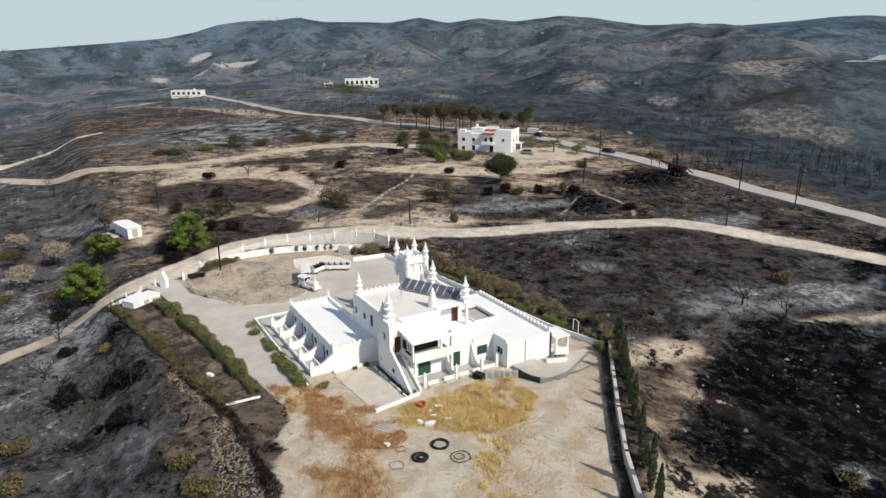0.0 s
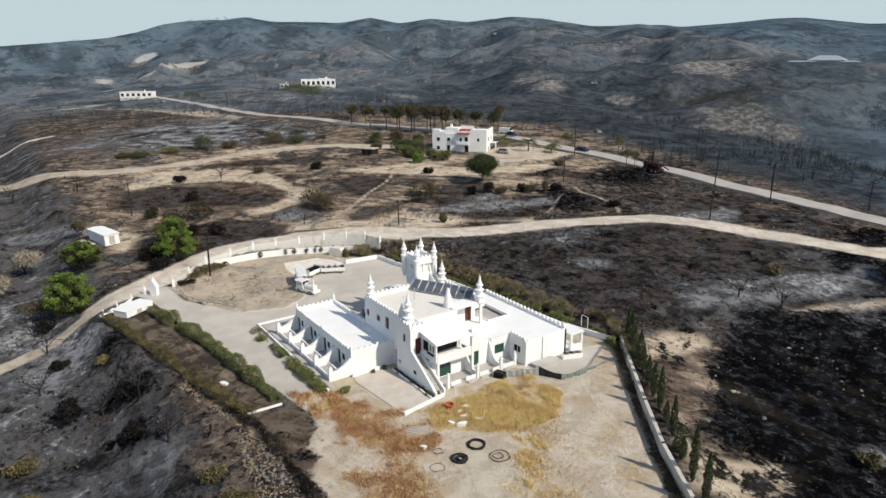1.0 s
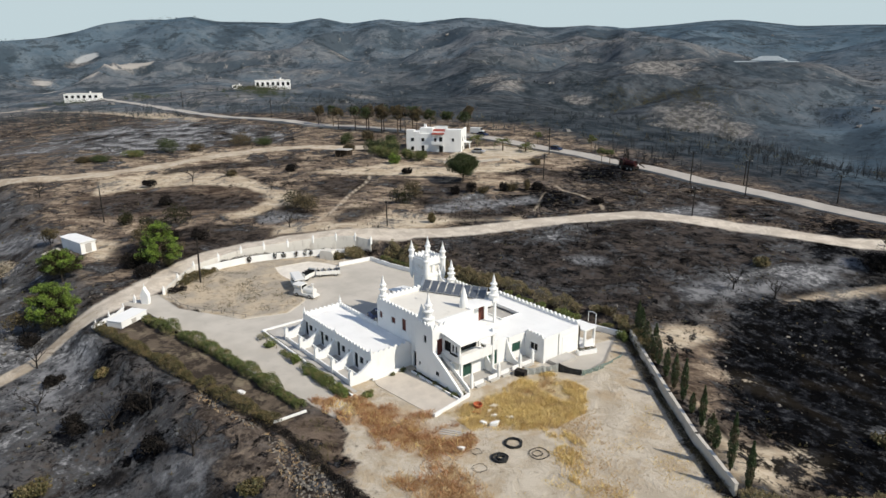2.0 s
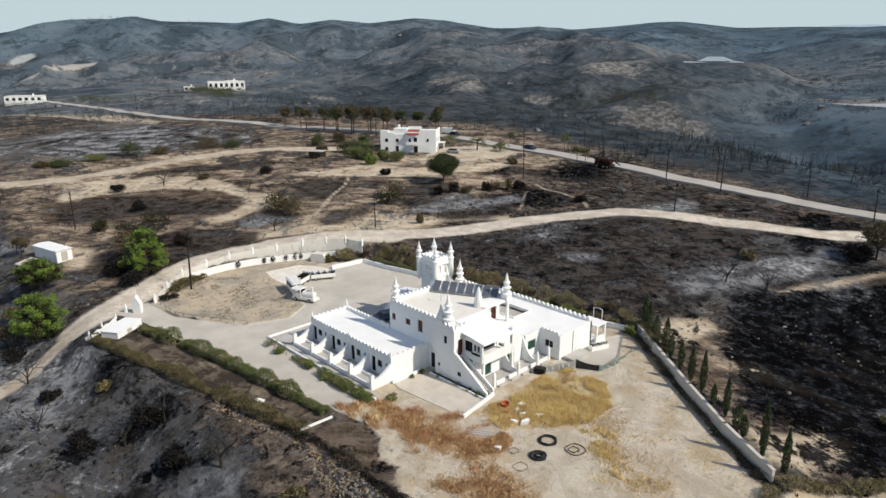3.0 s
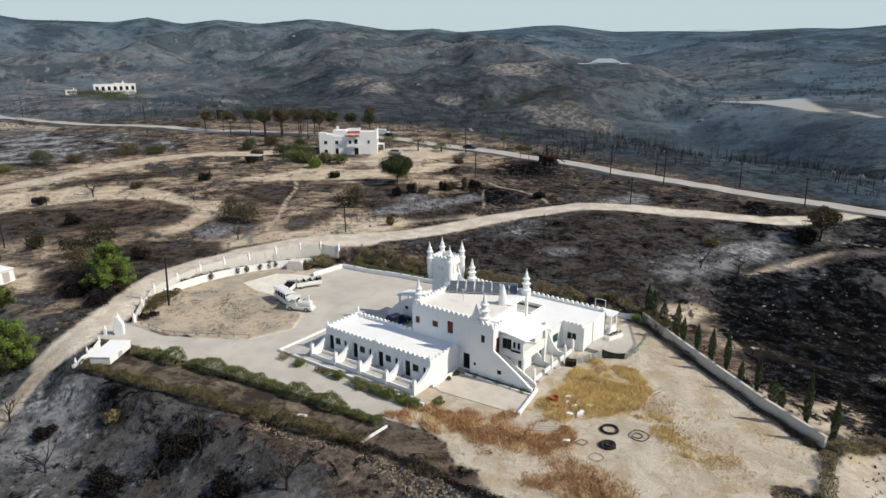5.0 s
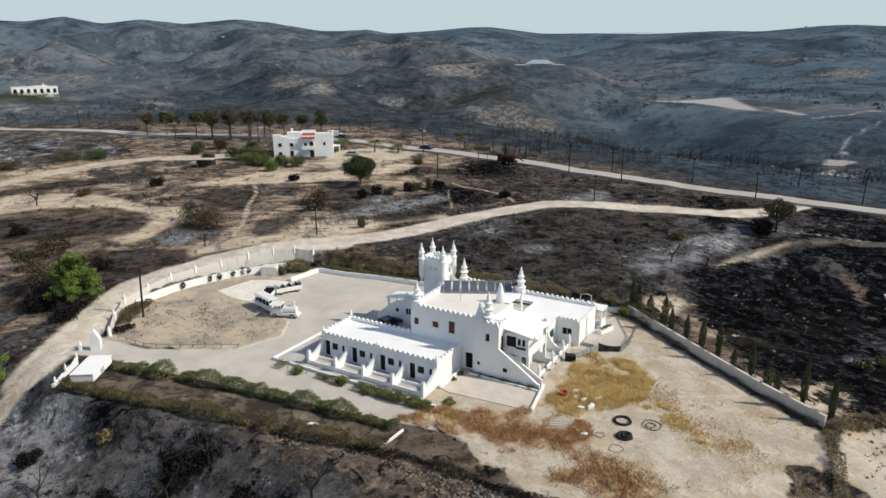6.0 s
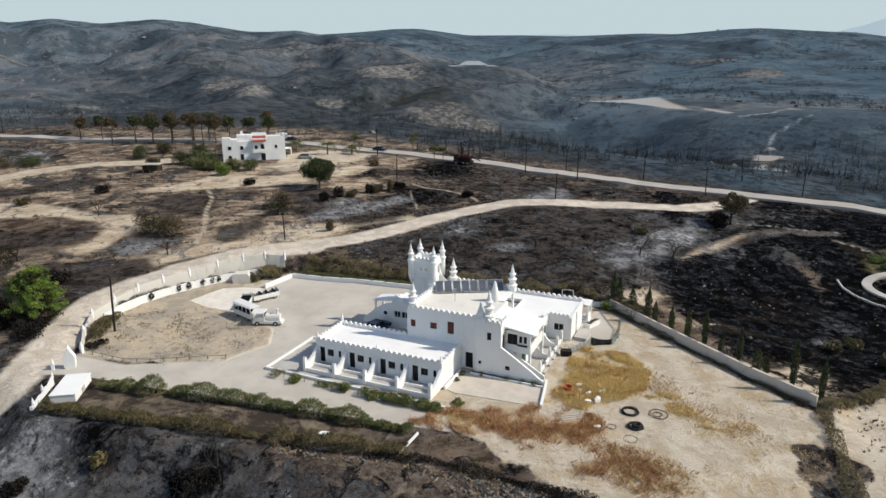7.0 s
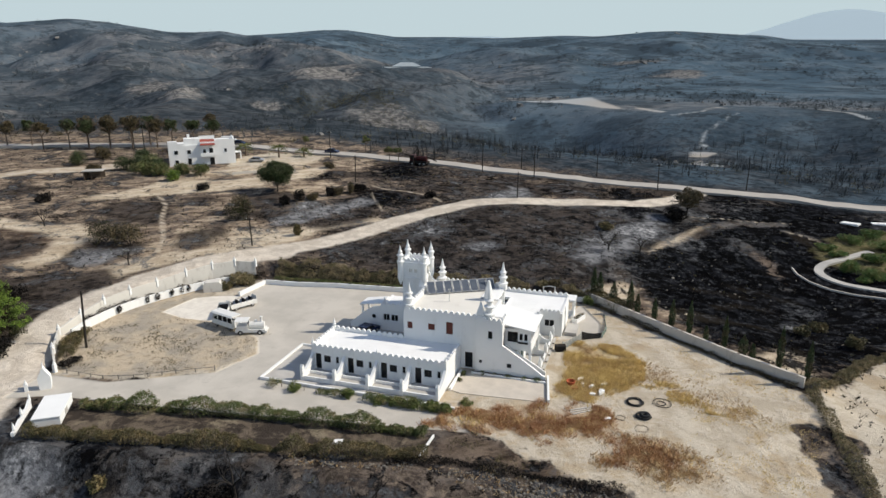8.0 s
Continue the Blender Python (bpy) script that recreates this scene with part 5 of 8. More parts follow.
for i in range(14):
    q, w = 2 * math.pi * i / 14, 2 * math.pi * (i + 1) / 14
    hole_ring.prism([(-15.5 + 0.40 * math.cos(q), 2.0 + 0.40 * math.sin(q)), (-15.5 + 0.40 * math.cos(w), 2.0 + 0.40 * math.sin(w)), (-15.5 + 0.31 * math.cos(w), 2.0 + 0.31 * math.sin(w)), (-15.5 + 0.31 * math.cos(q), 2.0 + 0.31 * math.sin(q))], AY0 - 0.06, AY0, "y")
porthole = part("round_window", hole_ring, WHITE, house)
part("pane", Geo().prism([(-15.5 + 0.31 * math.cos(2 * math.pi * i / 14), 2.0 + 0.31 * math.sin(2 * math.pi * i / 14)) for i in range(14)], AY0 - 0.03, AY0 - 0.004, "y"), DARK, porthole)
canopy = Geo().prism([(-18.0, 3.2), (-14.5, 3.75), (-14.5, 3.9), (-18.0, 3.35)], 15.0, 17.9, "y")
part("porch_roof", canopy, ROOFWHITE, house, "sloping white porch canopy")
for x, y in ((-17.8, 15.2), (-17.8, 17.5)):
    part("post", Geo().box(x, x + 0.25, y, y + 0.25, 0, 3.25), WHITE, house)
# paved patio between wing and stair
part("patio", Geo().prism([(0.1, 0.2), (1.8, -0.4), (12.0, 0.5), (10.9, 4.85), (0.1, 4.85)], 0.0, 0.07), PATIO, house, "pale beige paved patio")
part("kerb", Geo().prism([(11.9, 0.4), (12.15, 0.45), (11.1, 6.6), (10.85, 6.55)], 0.0, 0.4), WHITE, house)
part("kerb", Geo().box(0.35, 0.6, -0.2, 4.7, 0.07, 0.45), WHITE, house)
part("kerb", Geo().box(1.7, 11.0, 4.85, 5.02, 0.0, 0.28), WHITE, house)
part("planting_bed", Geo().box(1.7, 10.7, 5.02, 5.45, 0.0, 0.2), CHAR, house, "dark soil strip at the foot of the stair wall")

# solar collectors along the roof
# glass base colour raised to grey-blue in place of reflected sky
PANEL = plain("dark solar glass", (0.085, 0.10, 0.125), (0.12, 0.135, 0.16), 0.8, 0.12)
sol = thing("solar_panel", "dark blue solar collector in an aluminium frame on the flat roof", "solar panel", group="solar panels on the roof")
g = Geo()
tilt = radians(38)
ux, uz = math.cos(tilt), math.sin(tilt)
def slab(w0, w1, s0, s1, off, th):
    """A slab leaning back: width along x, length up the slope."""
    pts = []
    for o in (off, off + th):
        for w, s in ((w0, s0), (w1, s0), (w1, s1), (w0, s1)):
            pts.append((w, s * ux - o * uz, s * uz + o * ux))
    return pts
BOX = [(3, 2, 1, 0), (4, 5, 6, 7), (0, 1, 5, 4), (1, 2, 6, 5), (2, 3, 7, 6), (3, 0, 4, 7)]
part("collector", Geo().put(slab(-0.47, 0.47, 0.0, 1.8, 0.25, 0.06), BOX), PANEL, sol)
rim = Geo()
for w0, w1, s0, s1 in ((-0.53, -0.47, 0, 1.8), (0.47, 0.53, 0, 1.8), (-0.53, 0.53, -0.06, 0), (-0.53, 0.53, 1.8, 1.86)):
    rim.put(slab(w0, w1, s0, s1, 0.24, 0.09), BOX)
part("rim", rim, METAL, sol)
for x in (-0.45, 0.4):
    part("leg", Geo().box(x, x + 0.05, 1.35, 1.4, 0, 1.15), METAL, sol)
part("foot_rail", Geo().box(-0.5, 0.5, 0.1, 0.15, 0, 0.25), METAL, sol)
ROWDIR = math.atan2(4.6, 8.6)
spots = [(-6.3 + k * 1.2 * math.cos(ROWDIR), 13.4 + k * 1.2 * math.sin(ROWDIR)) for k in range(8)]
sol.matrix_basis = pose(spots[0][0], spots[0][1], MH - 0.15, 0, 0, math.degrees(ROWDIR))
for x, y in spots[1:]:
    copy_thing(sol, pose(x, y, MH - 0.15, 0, 0, math.degrees(ROWDIR)))
mast = thing("roof_antenna", "thin metal mast on the flat roof", "antenna", (-3.2, 11.5, MH - 0.15))
part("pole", Geo().lathe(0, 0, [(0.05, 0), (0.05, 1.6)], 6), METAL, mast)
part("head", Geo().box(-0.2, 0.2, -0.06, 0.06, 1.6, 1.75), METAL, mast)

# ---- plants ----
def up(x, y):
    return float(height(x, y))


def blades_mesh(name, base, tip, width, material):
    """Thin tapered blades from base to tip."""
    n = len(base)
    b, t = np.asarray(base, float), np.asarray(tip, float)
    side = np.cross(t - b, rng.normal(size=(n, 3)))
    side /= np.linalg.norm(side, axis=1)[:, None] + 1e-9
    side *= np.broadcast_to(np.asarray(width, float), (n,))[:, None] * 0.5
    v = np.stack([b - side, b + side, t + side * 0.3, t - side * 0.3], 1).reshape(-1, 3)
    me = bpy.data.meshes.new(name)
    me.vertices.add(4 * n)
    me.vertices.foreach_set("co", v.ravel())
    me.loops.add(4 * n)
    me.loops.foreach_set("vertex_index", np.arange(4 * n, dtype=np.int32))
    me.polygons.add(n)
    me.polygons.foreach_set("loop_start", np.arange(0, 4 * n, 4, dtype=np.int32))
    me.materials.append(material)
    me.update()
    me.validate()
    return me


def stuff(name, me, label, category):
    return tagged(new(name, me), label, category, kind="stuff")


def polyline(line, step):
    pts = []
    for (ax, ay), (bx, by) in zip(line, line[1:]):
        n = max(1, int(math.hypot(bx - ax, by - ay) / step))
        pts += [(ax + (bx - ax) * k / n, ay + (by - ay) * k / n) for k in range(n)]
    return np.array(pts + [line[-1]])


def hedge(line, width, tall, material, label, per=260, leaf=0.11, ragged=0.3, gaps=0.0, name="hedge"):
    """A clipped hedge: leaves over a lumpy body, on bare stems."""
    h = thing(name, label, "hedge")
    pts = polyline(line, 0.5)
    d = np.gradient(pts, axis=0)
    d /= np.linalg.norm(d, axis=1)[:, None]
    n, leaf = int(len(pts) * 0.5 * per * 2.3), leaf * 0.62
    i = rng.integers(0, len(pts), n)
    lump = 1 + ragged * (0.8 * fbm(pts[i, 0], pts[i, 1], 2.2, 3, 31.0) + 0.35 * fbm(pts[i, 0], pts[i, 1], 0.9, 2, 35.0))
    keep = fbm(pts[i, 0], pts[i, 1], 3.0, 2, 47.0) > -1.6 + gaps * 1.6
    a = rng.uniform(-0.15, math.pi + 0.15, n)
    r = rng.uniform(0.7, 1.06, n) ** 0.5
    across = np.sign(np.cos(a)) * np.abs(np.cos(a)) ** 0.6 * width / 2 * r * lump
    rise = np.clip(np.abs(np.sin(a)) ** 0.45, 0.02, 1) * tall * r * lump
    x = pts[i, 0] + rng.uniform(-0.3, 0.3, n) - d[i, 1] * across
    y = pts[i, 1] + rng.uniform(-0.3, 0.3, n) + d[i, 0] * across
    c = np.stack([x, y, height(x, y) + rise], 1)[keep]
    part("foliage", leaves_mesh("foliage", c, rng.uniform(0.7, 1.4, len(c)) * leaf, material), material, h)
    g = Geo()
    for p in pts[::3]:
        z = up(*p)
        g.tube([(p[0], p[1], z - 0.1), (p[0] + rng.uniform(-0.1, 0.1), p[1] + rng.uniform(-0.1, 0.1), z + tall * 0.75)], [0.05, 0.03], 5)
    tagged(part("stem", g, BARK, h), kind="stuff")
    return h


def limbs(g, start, way, length, radius, depth, spread=0.6, tips=None):
    """A limb that bends and forks."""
    pts, radii, p, d = [Vector(start)], [radius], Vector(start), Vector(way).normalized()
    for k in range(3):
        d = (d + Vector(rng.normal(size=3).tolist()) * 0.18).normalized()
        p = p + d * length / 3
        pts.append(p.copy())
        radii.append(radius * (1 - 0.15 * (k + 1)))
    g.tube(pts, radii, 6 if radius > 0.06 else 4)
    if tips is not None and depth <= 1:
        tips.append(tuple(p))
    if depth > 0:
        for _ in range(3 if depth > 1 else 2):
            side = (d + Vector(rng.normal(size=3).tolist()) * spread).normalized()
            limbs(g, pts[-1] if rng.random() < 0.6 else pts[-2], side, length * rng.uniform(0.55, 0.8), radius * 0.55, depth - 1, spread, tips)


def tree(name, label, x, y, tall, wide, material, trunk=0.3, leaf=0.16, count=5000, low=0.3, lumps=26, bark=BARK, squash=1.0, group="", z=None, tuft=1.0):
    """Trunk, limbs and a crown of clumped leaves with gaps."""
    t = thing(name, label, "tree", (x, y, up(x, y) if z is None else z), group=group)
    g, tips = Geo(), []
    g.tube([(0, 0, -0.3), (0.05, 0.03, tall * low * 0.6), (0.1, -0.05, tall * low)], [0.045 * tall * trunk * 2, 0.035 * tall * trunk * 2, 0.03 * tall * trunk * 2], 8)
    for k in range(5):
        a = k * 2 * math.pi / 5 + rng.uniform(-0.4, 0.4)
        limbs(g, (0.1, -0.05, tall * low * 0.95), (math.cos(a) * 0.8, math.sin(a) * 0.8, rng.uniform(0.6, 1.2)), tall * 0.35, 0.028 * tall * trunk * 1.6, 2, 0.5, tips)
    part("trunk", g, bark, t)
    cz, rz = tall * (1 + low) / 2, tall * (1 - low) / 2
    u = rng.normal(size=(lumps, 3))
    u /= np.linalg.norm(u, axis=1)[:, None]
    u[:, 2] = np.abs(u[:, 2]) * rng.choice([1, 1, -0.8], lumps)
    centre = u * np.array([wide / 2, wide / 2, rz * squash]) * rng.uniform(0.45, 0.85, (lumps, 1)) + (0, 0, cz)
    size = rng.uniform(0.16, 0.30, lumps) * wide * tuft
    i = rng.integers(0, lumps, count)
    v = rng.normal(size=(count, 3))
    v /= np.linalg.norm(v, axis=1)[:, None]
    c = centre[i] + v * size[i][:, None] * rng.uniform(0.55, 1.05, (count, 1)) * np.array([1, 1, 0.75])
    part("crown", leaves_mesh("crown", c, rng.uniform(0.6, 1.4, count) * leaf, material), material, t)
    return t


def cypress(x, y, tall, wide, material, label):
    t = thing("cypress", label, "tree", (x, y, up(x, y)), group="cypresses along the garden wall")
    part("trunk", Geo().tube([(0, 0, -0.3), (0.02, 0, tall * 0.3), (0, 0.02, tall * 0.85)], [0.09, 0.07, 0.02], 6), CHAR, t)
    n = int(420 * tall)
    h = rng.uniform(0.06, 1.0, n)
    r = wide * 0.64 * np.clip(np.minimum(1, (1.02 - h) * 2.6) * np.minimum(1, 0.35 + h * 2.2), 0.05, 1) * (0.9 + 0.12 * np.sin(h * 31 + x))
    a = rng.uniform(0, 2 * np.pi, n)
    r = r * rng.uniform(0.5, 1.1, n)
    c = np.stack([r * np.cos(a), r * np.sin(a), h * tall], 1)
    part("crown", leaves_mesh("crown", c, rng.uniform(0.06, 0.13, n), material, 0.0, 1.3), material, t)
    return t


def snag(name, label, x, y, tall, depth=3, material=CHAR, group=""):
    """A burnt, leafless tree."""
    t = thing(name, label, "tree", (x, y, up(x, y)), rng.uniform(0, 360), group=group)
    g = Geo()
    g.tube([(0, 0, -0.3), (0.06, 0.02, tall * 0.25)], [0.035 * tall, 0.026 * tall], 7)
    for k in range(4):
        a = k * 1.6 + rng.uniform(-0.4, 0.4)
        limbs(g, (0.06, 0.02, tall * 0.24), (math.cos(a) * 0.7, math.sin(a) * 0.7, 1.0), tall * 0.36, 0.02 * tall, depth, 0.55)
    part("trunk", g, material, t)
    return t


def bush(name, label, x, y, tall, wide, material, count=1600, leaf=0.12, group=""):
    t = thing(name, label, "bush", (x, y, up(x, y)), group=group)
    lumps = 12
    a, r = rng.uniform(0, 2 * np.pi, lumps), np.sqrt(rng.uniform(0, 1, lumps)) * wide * 0.33
    centre = np.stack([r * np.cos(a), r * np.sin(a), rng.uniform(0.25, 0.68, lumps) * tall], 1)
    i = rng.integers(0, lumps, count)
    v = rng.normal(size=(count, 3))
    v /= np.linalg.norm(v, axis=1)[:, None]
    c = centre[i] + v * np.array([wide * 0.22, wide * 0.22, tall * 0.33]) * rng.uniform(0.5, 1.05, (count, 1))
    c[:, 2] = np.maximum(c[:, 2], 0.02)
    g = Geo()
    for k in range(6):
        b = k * 1.05
        limbs(g, (0, 0, -0.1), (math.cos(b), math.sin(b), 1.2), tall * 0.55, 0.05, 1, 0.5)
    tagged(part("stem", g, CHAR, t), kind="stuff")
    part("foliage", leaves_mesh("foliage", c, rng.uniform(0.6, 1.4, count) * leaf, material), material, t)
    return t


# ---- inside the grounds ----
hedge([(-37.6, -16.2), (-21.5, -12.6), (-8.4, -11.0), (0.8, -10.2)], 1.25, 1.2, LEAF, "green hedge along the drive", 460, 0.11, 0.75, 0.08)
hedge([(-38.6, -22.6), (-23.2, -19.3), (-6.0, -16.0), (2.2, -14.0)], 1.1, 1.05, DRYLEAF, "scorched yellow-brown hedge beside the burnt slope", 340, 0.11, 0.8, 0.15)
hedge([(-20.5, -5.3), (-15, -5.2), (-8, -5.0)], 0.9, 0.6, LEAF, "low green planting in front of the lodging wing", 200, 0.10, 0.7, 0.75)
hedge([(-8, -5.0), (-3, -5.0), (1.6, -4.9)], 1.1, 0.75, LEAF, "low green planting in front of the lodging wing", 300, 0.10, 0.6, 0.3)
hedge([(-41.5, 31.2), (-30, 32.2), (-12, 33.6)], 1.7, 1.05, TANHEDGE, "dry tan-green hedge behind the court wall", 340, 0.12, 0.7, 0.1)
hedge([(-41, 29.4), (-30, 30.5), (-15, 31.6)], 0.7, 0.6, LEAF, "low clipped hedge behind the court wall", 260, 0.10, 0.3)
hedge([(-15.8, 34.2), (-10.5, 34.9), (-6.4, 35.5), (-2.3, 35.5), (2.8, 36.4)], 1.5, 1.1, TANHEDGE, "uneven dry hedge behind the house", 220, 0.12, 0.7, 0.5)
hedge([(12.8, 37.0), (15.2, 34.6), (19.2, 31.0)], 1.6, 1.5, DRYLEAF, "dry yellow-brown hedge by the garden wall", 360, 0.13, 0.5, 0.2)
hedge([(-50.4, -6.6), (-53.2, -3.0), (-54.6, 0.8)], 1.8, 1.2, DRYLEAF, "scorched scrub along the lane fence", 300, 0.13, 0.6, 0.2)
hedge([(40.8, 11.6), (41.8, 4), (42.4, -6), (43.2, -16)], 0.9, 0.75, TANHEDGE, "thin dry hedge across the yard", 170, 0.11, 0.8, 0.45)
hedge([(41.0, 13.0), (43.8, 16.4), (46.5, 20.0), (50.4, 26.2), (60, 37)], 1.3, 0.9, TANHEDGE, "low dry hedge along the lower field", 220, 0.12, 0.7, 0.35)
hedge([(-0.8, -15.5), (4.6, -13.9), (10.5, -13.8), (15.9, -13.8), (21, -13.7)], 0.9, 0.5, SOOT, "black burnt hedge stumps along the bank", 150, 0.10, 0.8, 0.3)
hedge([(14.2, 33.2), (20, 28.2), (26.5, 22.7), (33.2, 17.2), (39.3, 12.9)], 0.6, 0.4, SINGED, "low brown burnt planting along the garden wall", 120, 0.09, 0.8, 0.5)
bed_edge = thing("bed_edging", "white-painted concrete edging of the burnt bed", "edging", (1.7, -12.0, 0), 88)
part("edge", Geo().box(-2.0, 2.0, -0.09, 0.09, -0.1, 0.25), WHITE, bed_edge)
stone = thing("stone_slab", "pale flat stone on the burnt bed", "stone", (-7.2, -14.0, 0), 20)
part("slab", Geo().prism([(-0.6, -0.2), (-0.1, -0.35), (0.6, -0.15), (0.5, 0.3), (-0.4, 0.3)], 0, 0.22), WHITE, stone)

for x, y, tall, wide in ((3.0, 5.1, 0.5, 0.9), (4.6, 5.1, 0.4, 0.8), (6.4, 5.15, 0.6, 1.1), (8.3, 5.1, 0.5, 0.9), (9.8, 5.1, 0.6, 1.2), (0.9, 4.2, 0.7, 0.9), (0.95, 2.6, 0.5, 0.9), (10.4, 6.2, 0.5, 0.8)):
    bush("wall_plant", "small dark green plant at the foot of the stair wall", x, y, tall, wide, LEAF, 220, 0.08, "plants at the stair wall")
# dry grass, rust-brown weeds and tufts
TANGRASS = leafy("tan dry weeds", (0.52, 0.36, 0.18), (0.42, 0.27, 0.13), (0.60, 0.46, 0.26))
def scatter(poly, n, edge=0.0, seed=3.0, cut=-0.2, size=3.0):
    xs, ys = [p[0] for p in poly], [p[1] for p in poly]
    x, y = rng.uniform(min(xs), max(xs), n), rng.uniform(min(ys), max(ys), n)
    deep = inside(x, y, poly) + 1.8 * fbm(x, y, 2.2, 3, 8.0)
    keep = (deep > edge + rng.uniform(-0.9, 2.2, n)) & (fbm(x, y, size, 3, seed) > cut + rng.normal(0, 0.15, n))
    return x[keep], y[keep]


def tufts(name, poly, n, tall, lean, width, material, label, category, cut=-0.25, size=3.0, seed=3.0):
    x, y = scatter(poly, n, 0.0, seed, cut, size)
    k = len(x)
    h = tall * rng.uniform(0.45, 1.1, k) * (1 + 0.4 * fbm(x, y, 1.6, 2, 5.0))
    a = rng.uniform(0, 2 * np.pi, k)
    z = height(x, y)
    b = np.stack([x, y, z - 0.03], 1)
    t = b + np.stack([np.cos(a) * h * lean, np.sin(a) * h * lean, h], 1)
    return stuff(name, blades_mesh(name, b, t, width, material), label, category)


tufts("dry_grass", MEADOW, 95000, 0.5, 0.7, 0.035, STRAW, "tall straw-yellow dry grass by the terrace", "grass", -0.42)
tufts("dry_grass", MEADOW, 26000, 0.4, 0.9, 0.035, TANGRASS, "tan dry grass among the straw by the terrace", "grass", -0.2, 2.0, 52.0)
tufts("dry_grass", [(20.2, 8.5), (24.5, 9.5), (26.0, 8.0), (28.6, 5.6), (32.0, 4.0), (30, 3.2), (26.4, 4.6), (23.2, 6.2)], 9000, 0.4, 0.6, 0.07, STRAW, "thin straw-yellow grass on bare earth", "grass", -0.15, 1.6)
tufts("dry_grass", [(22, -13), (40, -8), (41, 10), (26, 22), (22, 18), (30, 6)], 26000, 0.2, 1.0, 0.05, STRAW, "sparse straw-yellow grass on bare earth", "grass", 0.2, 2.6, 12.0)
tufts("dry_grass", [(18.5, 16), (22, 15), (26, 10.5), (32, 8), (36, 4), (33, 2), (27, 5), (21, 9)], 12000, 0.28, 0.9, 0.06, TANGRASS, "low tan weeds beyond the dry grass", "grass", -0.1, 2.2, 41.0)
tufts("rust_weeds", RUSTY, 80000, 0.42, 0.95, 0.04, RUST, "rust-brown dry weeds on pale earth", "weeds", -0.42, 3.2, 6.0)
tufts("dry_grass", RUSTY, 9000, 0.4, 0.8, 0.07, STRAW, "straw-yellow grass among the rust-brown weeds", "grass", -0.1, 2.4, 26.0)
tufts("rust_weeds", [(18.6, -8.8), (21.0, -4.6), (24.8, -4.0), (26.0, -7.0), (23.5, -10.0)], 4500, 0.45, 0.9, 0.07, RUST, "rust-brown dry weeds on pale earth", "weeds", -0.25, 2.4, 9.0)
tufts("dry_grass", [(17.5, -9.8), (20.5, -4.0), (26, -3.2), (30, -4.6), (29, -8.6), (24, -11.6)], 14000, 0.36, 0.9, 0.06, TANGRASS, "low tan weeds round the rust-brown patch", "grass", -0.2, 2.2, 43.0)
tufts("rust_weeds", [(3.5, -9.5), (8, -10.0), (16, -13.0), (14, -15.0), (4, -13.5)], 2500, 0.3, 0.8, 0.06, DRYLEAF, "thin brown weeds at the edge of the burnt bank", "weeds", 0.1, 2.0, 14.0)
tufts("plot_weeds", [(-54, -8), (-40, -9.5), (-30, -3.6), (-28, 2), (-31, 7), (-49, 10.5), (-56, 9)], 9000, 0.25, 0.9, 0.07, DRYLEAF, "low dry weeds on the bare plot", "weeds", 0.22, 2.2, 16.0)

# shrubs behind the house and before the lodging wing
GREENLEAF = leafy("fresh green leaves", (0.085, 0.125, 0.030), (0.155, 0.18, 0.052), (0.20, 0.185, 0.07))
for x, y, tall, wide, mat in ((-9.8, 33.4, 0.9, 1.8, GREENLEAF), (-7.4, 33.2, 0.9, 2.0, GREENLEAF), (-5.2, 33.2, 1.1, 2.4, GREENLEAF), (-2.7, 33.6, 1.1, 2.2, GREENLEAF), (1.5, 33.8, 1.3, 2.8, GREENLEAF), (3.6, 34.2, 1.2, 2.6, GREENLEAF), (8.9, 35.0, 0.9, 2.6, LEAF), (5.0, 37.9, 1.5, 2.6, TANHEDGE), (7.0, 38.4, 1.7, 3.0, SINGED), (9.6, 37.9, 1.4, 2.6, TANHEDGE), (13.0, 33.4, 1.5, 2.0, GREENLEAF), (11.4, 36.6, 1.3, 2.4, TANHEDGE)):
    bush("shrub", "fresh green shrub behind the house" if mat is GREENLEAF else "dry tan shrub behind the house", x, y, tall, wide, mat, 1700, 0.09, "shrubs behind the house")
for x, y, tall, wide in ((-17.0, -5.7, 0.9, 1.7), (-10.3, -5.3, 1.1, 1.6), (-6.4, -5.2, 0.8, 2.0), (-4.2, -5.0, 1.0, 2.2), (-2.6, -5.0, 1.0, 2.0), (-0.1, -5.0, 1.0, 1.8), (1.4, -4.9, 1.1, 1.7), (3.2, -2.6, 0.6, 2.0)):
    bush("shrub", "fresh green shrub in front of the lodging wing", x, y, tall, wide, GREENLEAF, 1500, 0.08, "shrubs before the lodging wing")

# white pipe stand behind the house
frame_stand = thing("pipe_frame", "white pipe frame standing behind the house", "frame", (5.6, 35.2, 0))
for dx, dy, h in ((0, 0, 1.7), (2.0, -0.8, 2.1)):
    part("post", Geo().lathe(dx, dy, [(0.06, 0), (0.06, h)], 8), WHITE, frame_stand)
part("rail", Geo().tube([(-0.1, 0.04, 1.66), (1.0, -0.4, 2.0), (2.0, -0.8, 2.08)], 0.06, 8), WHITE, frame_stand)

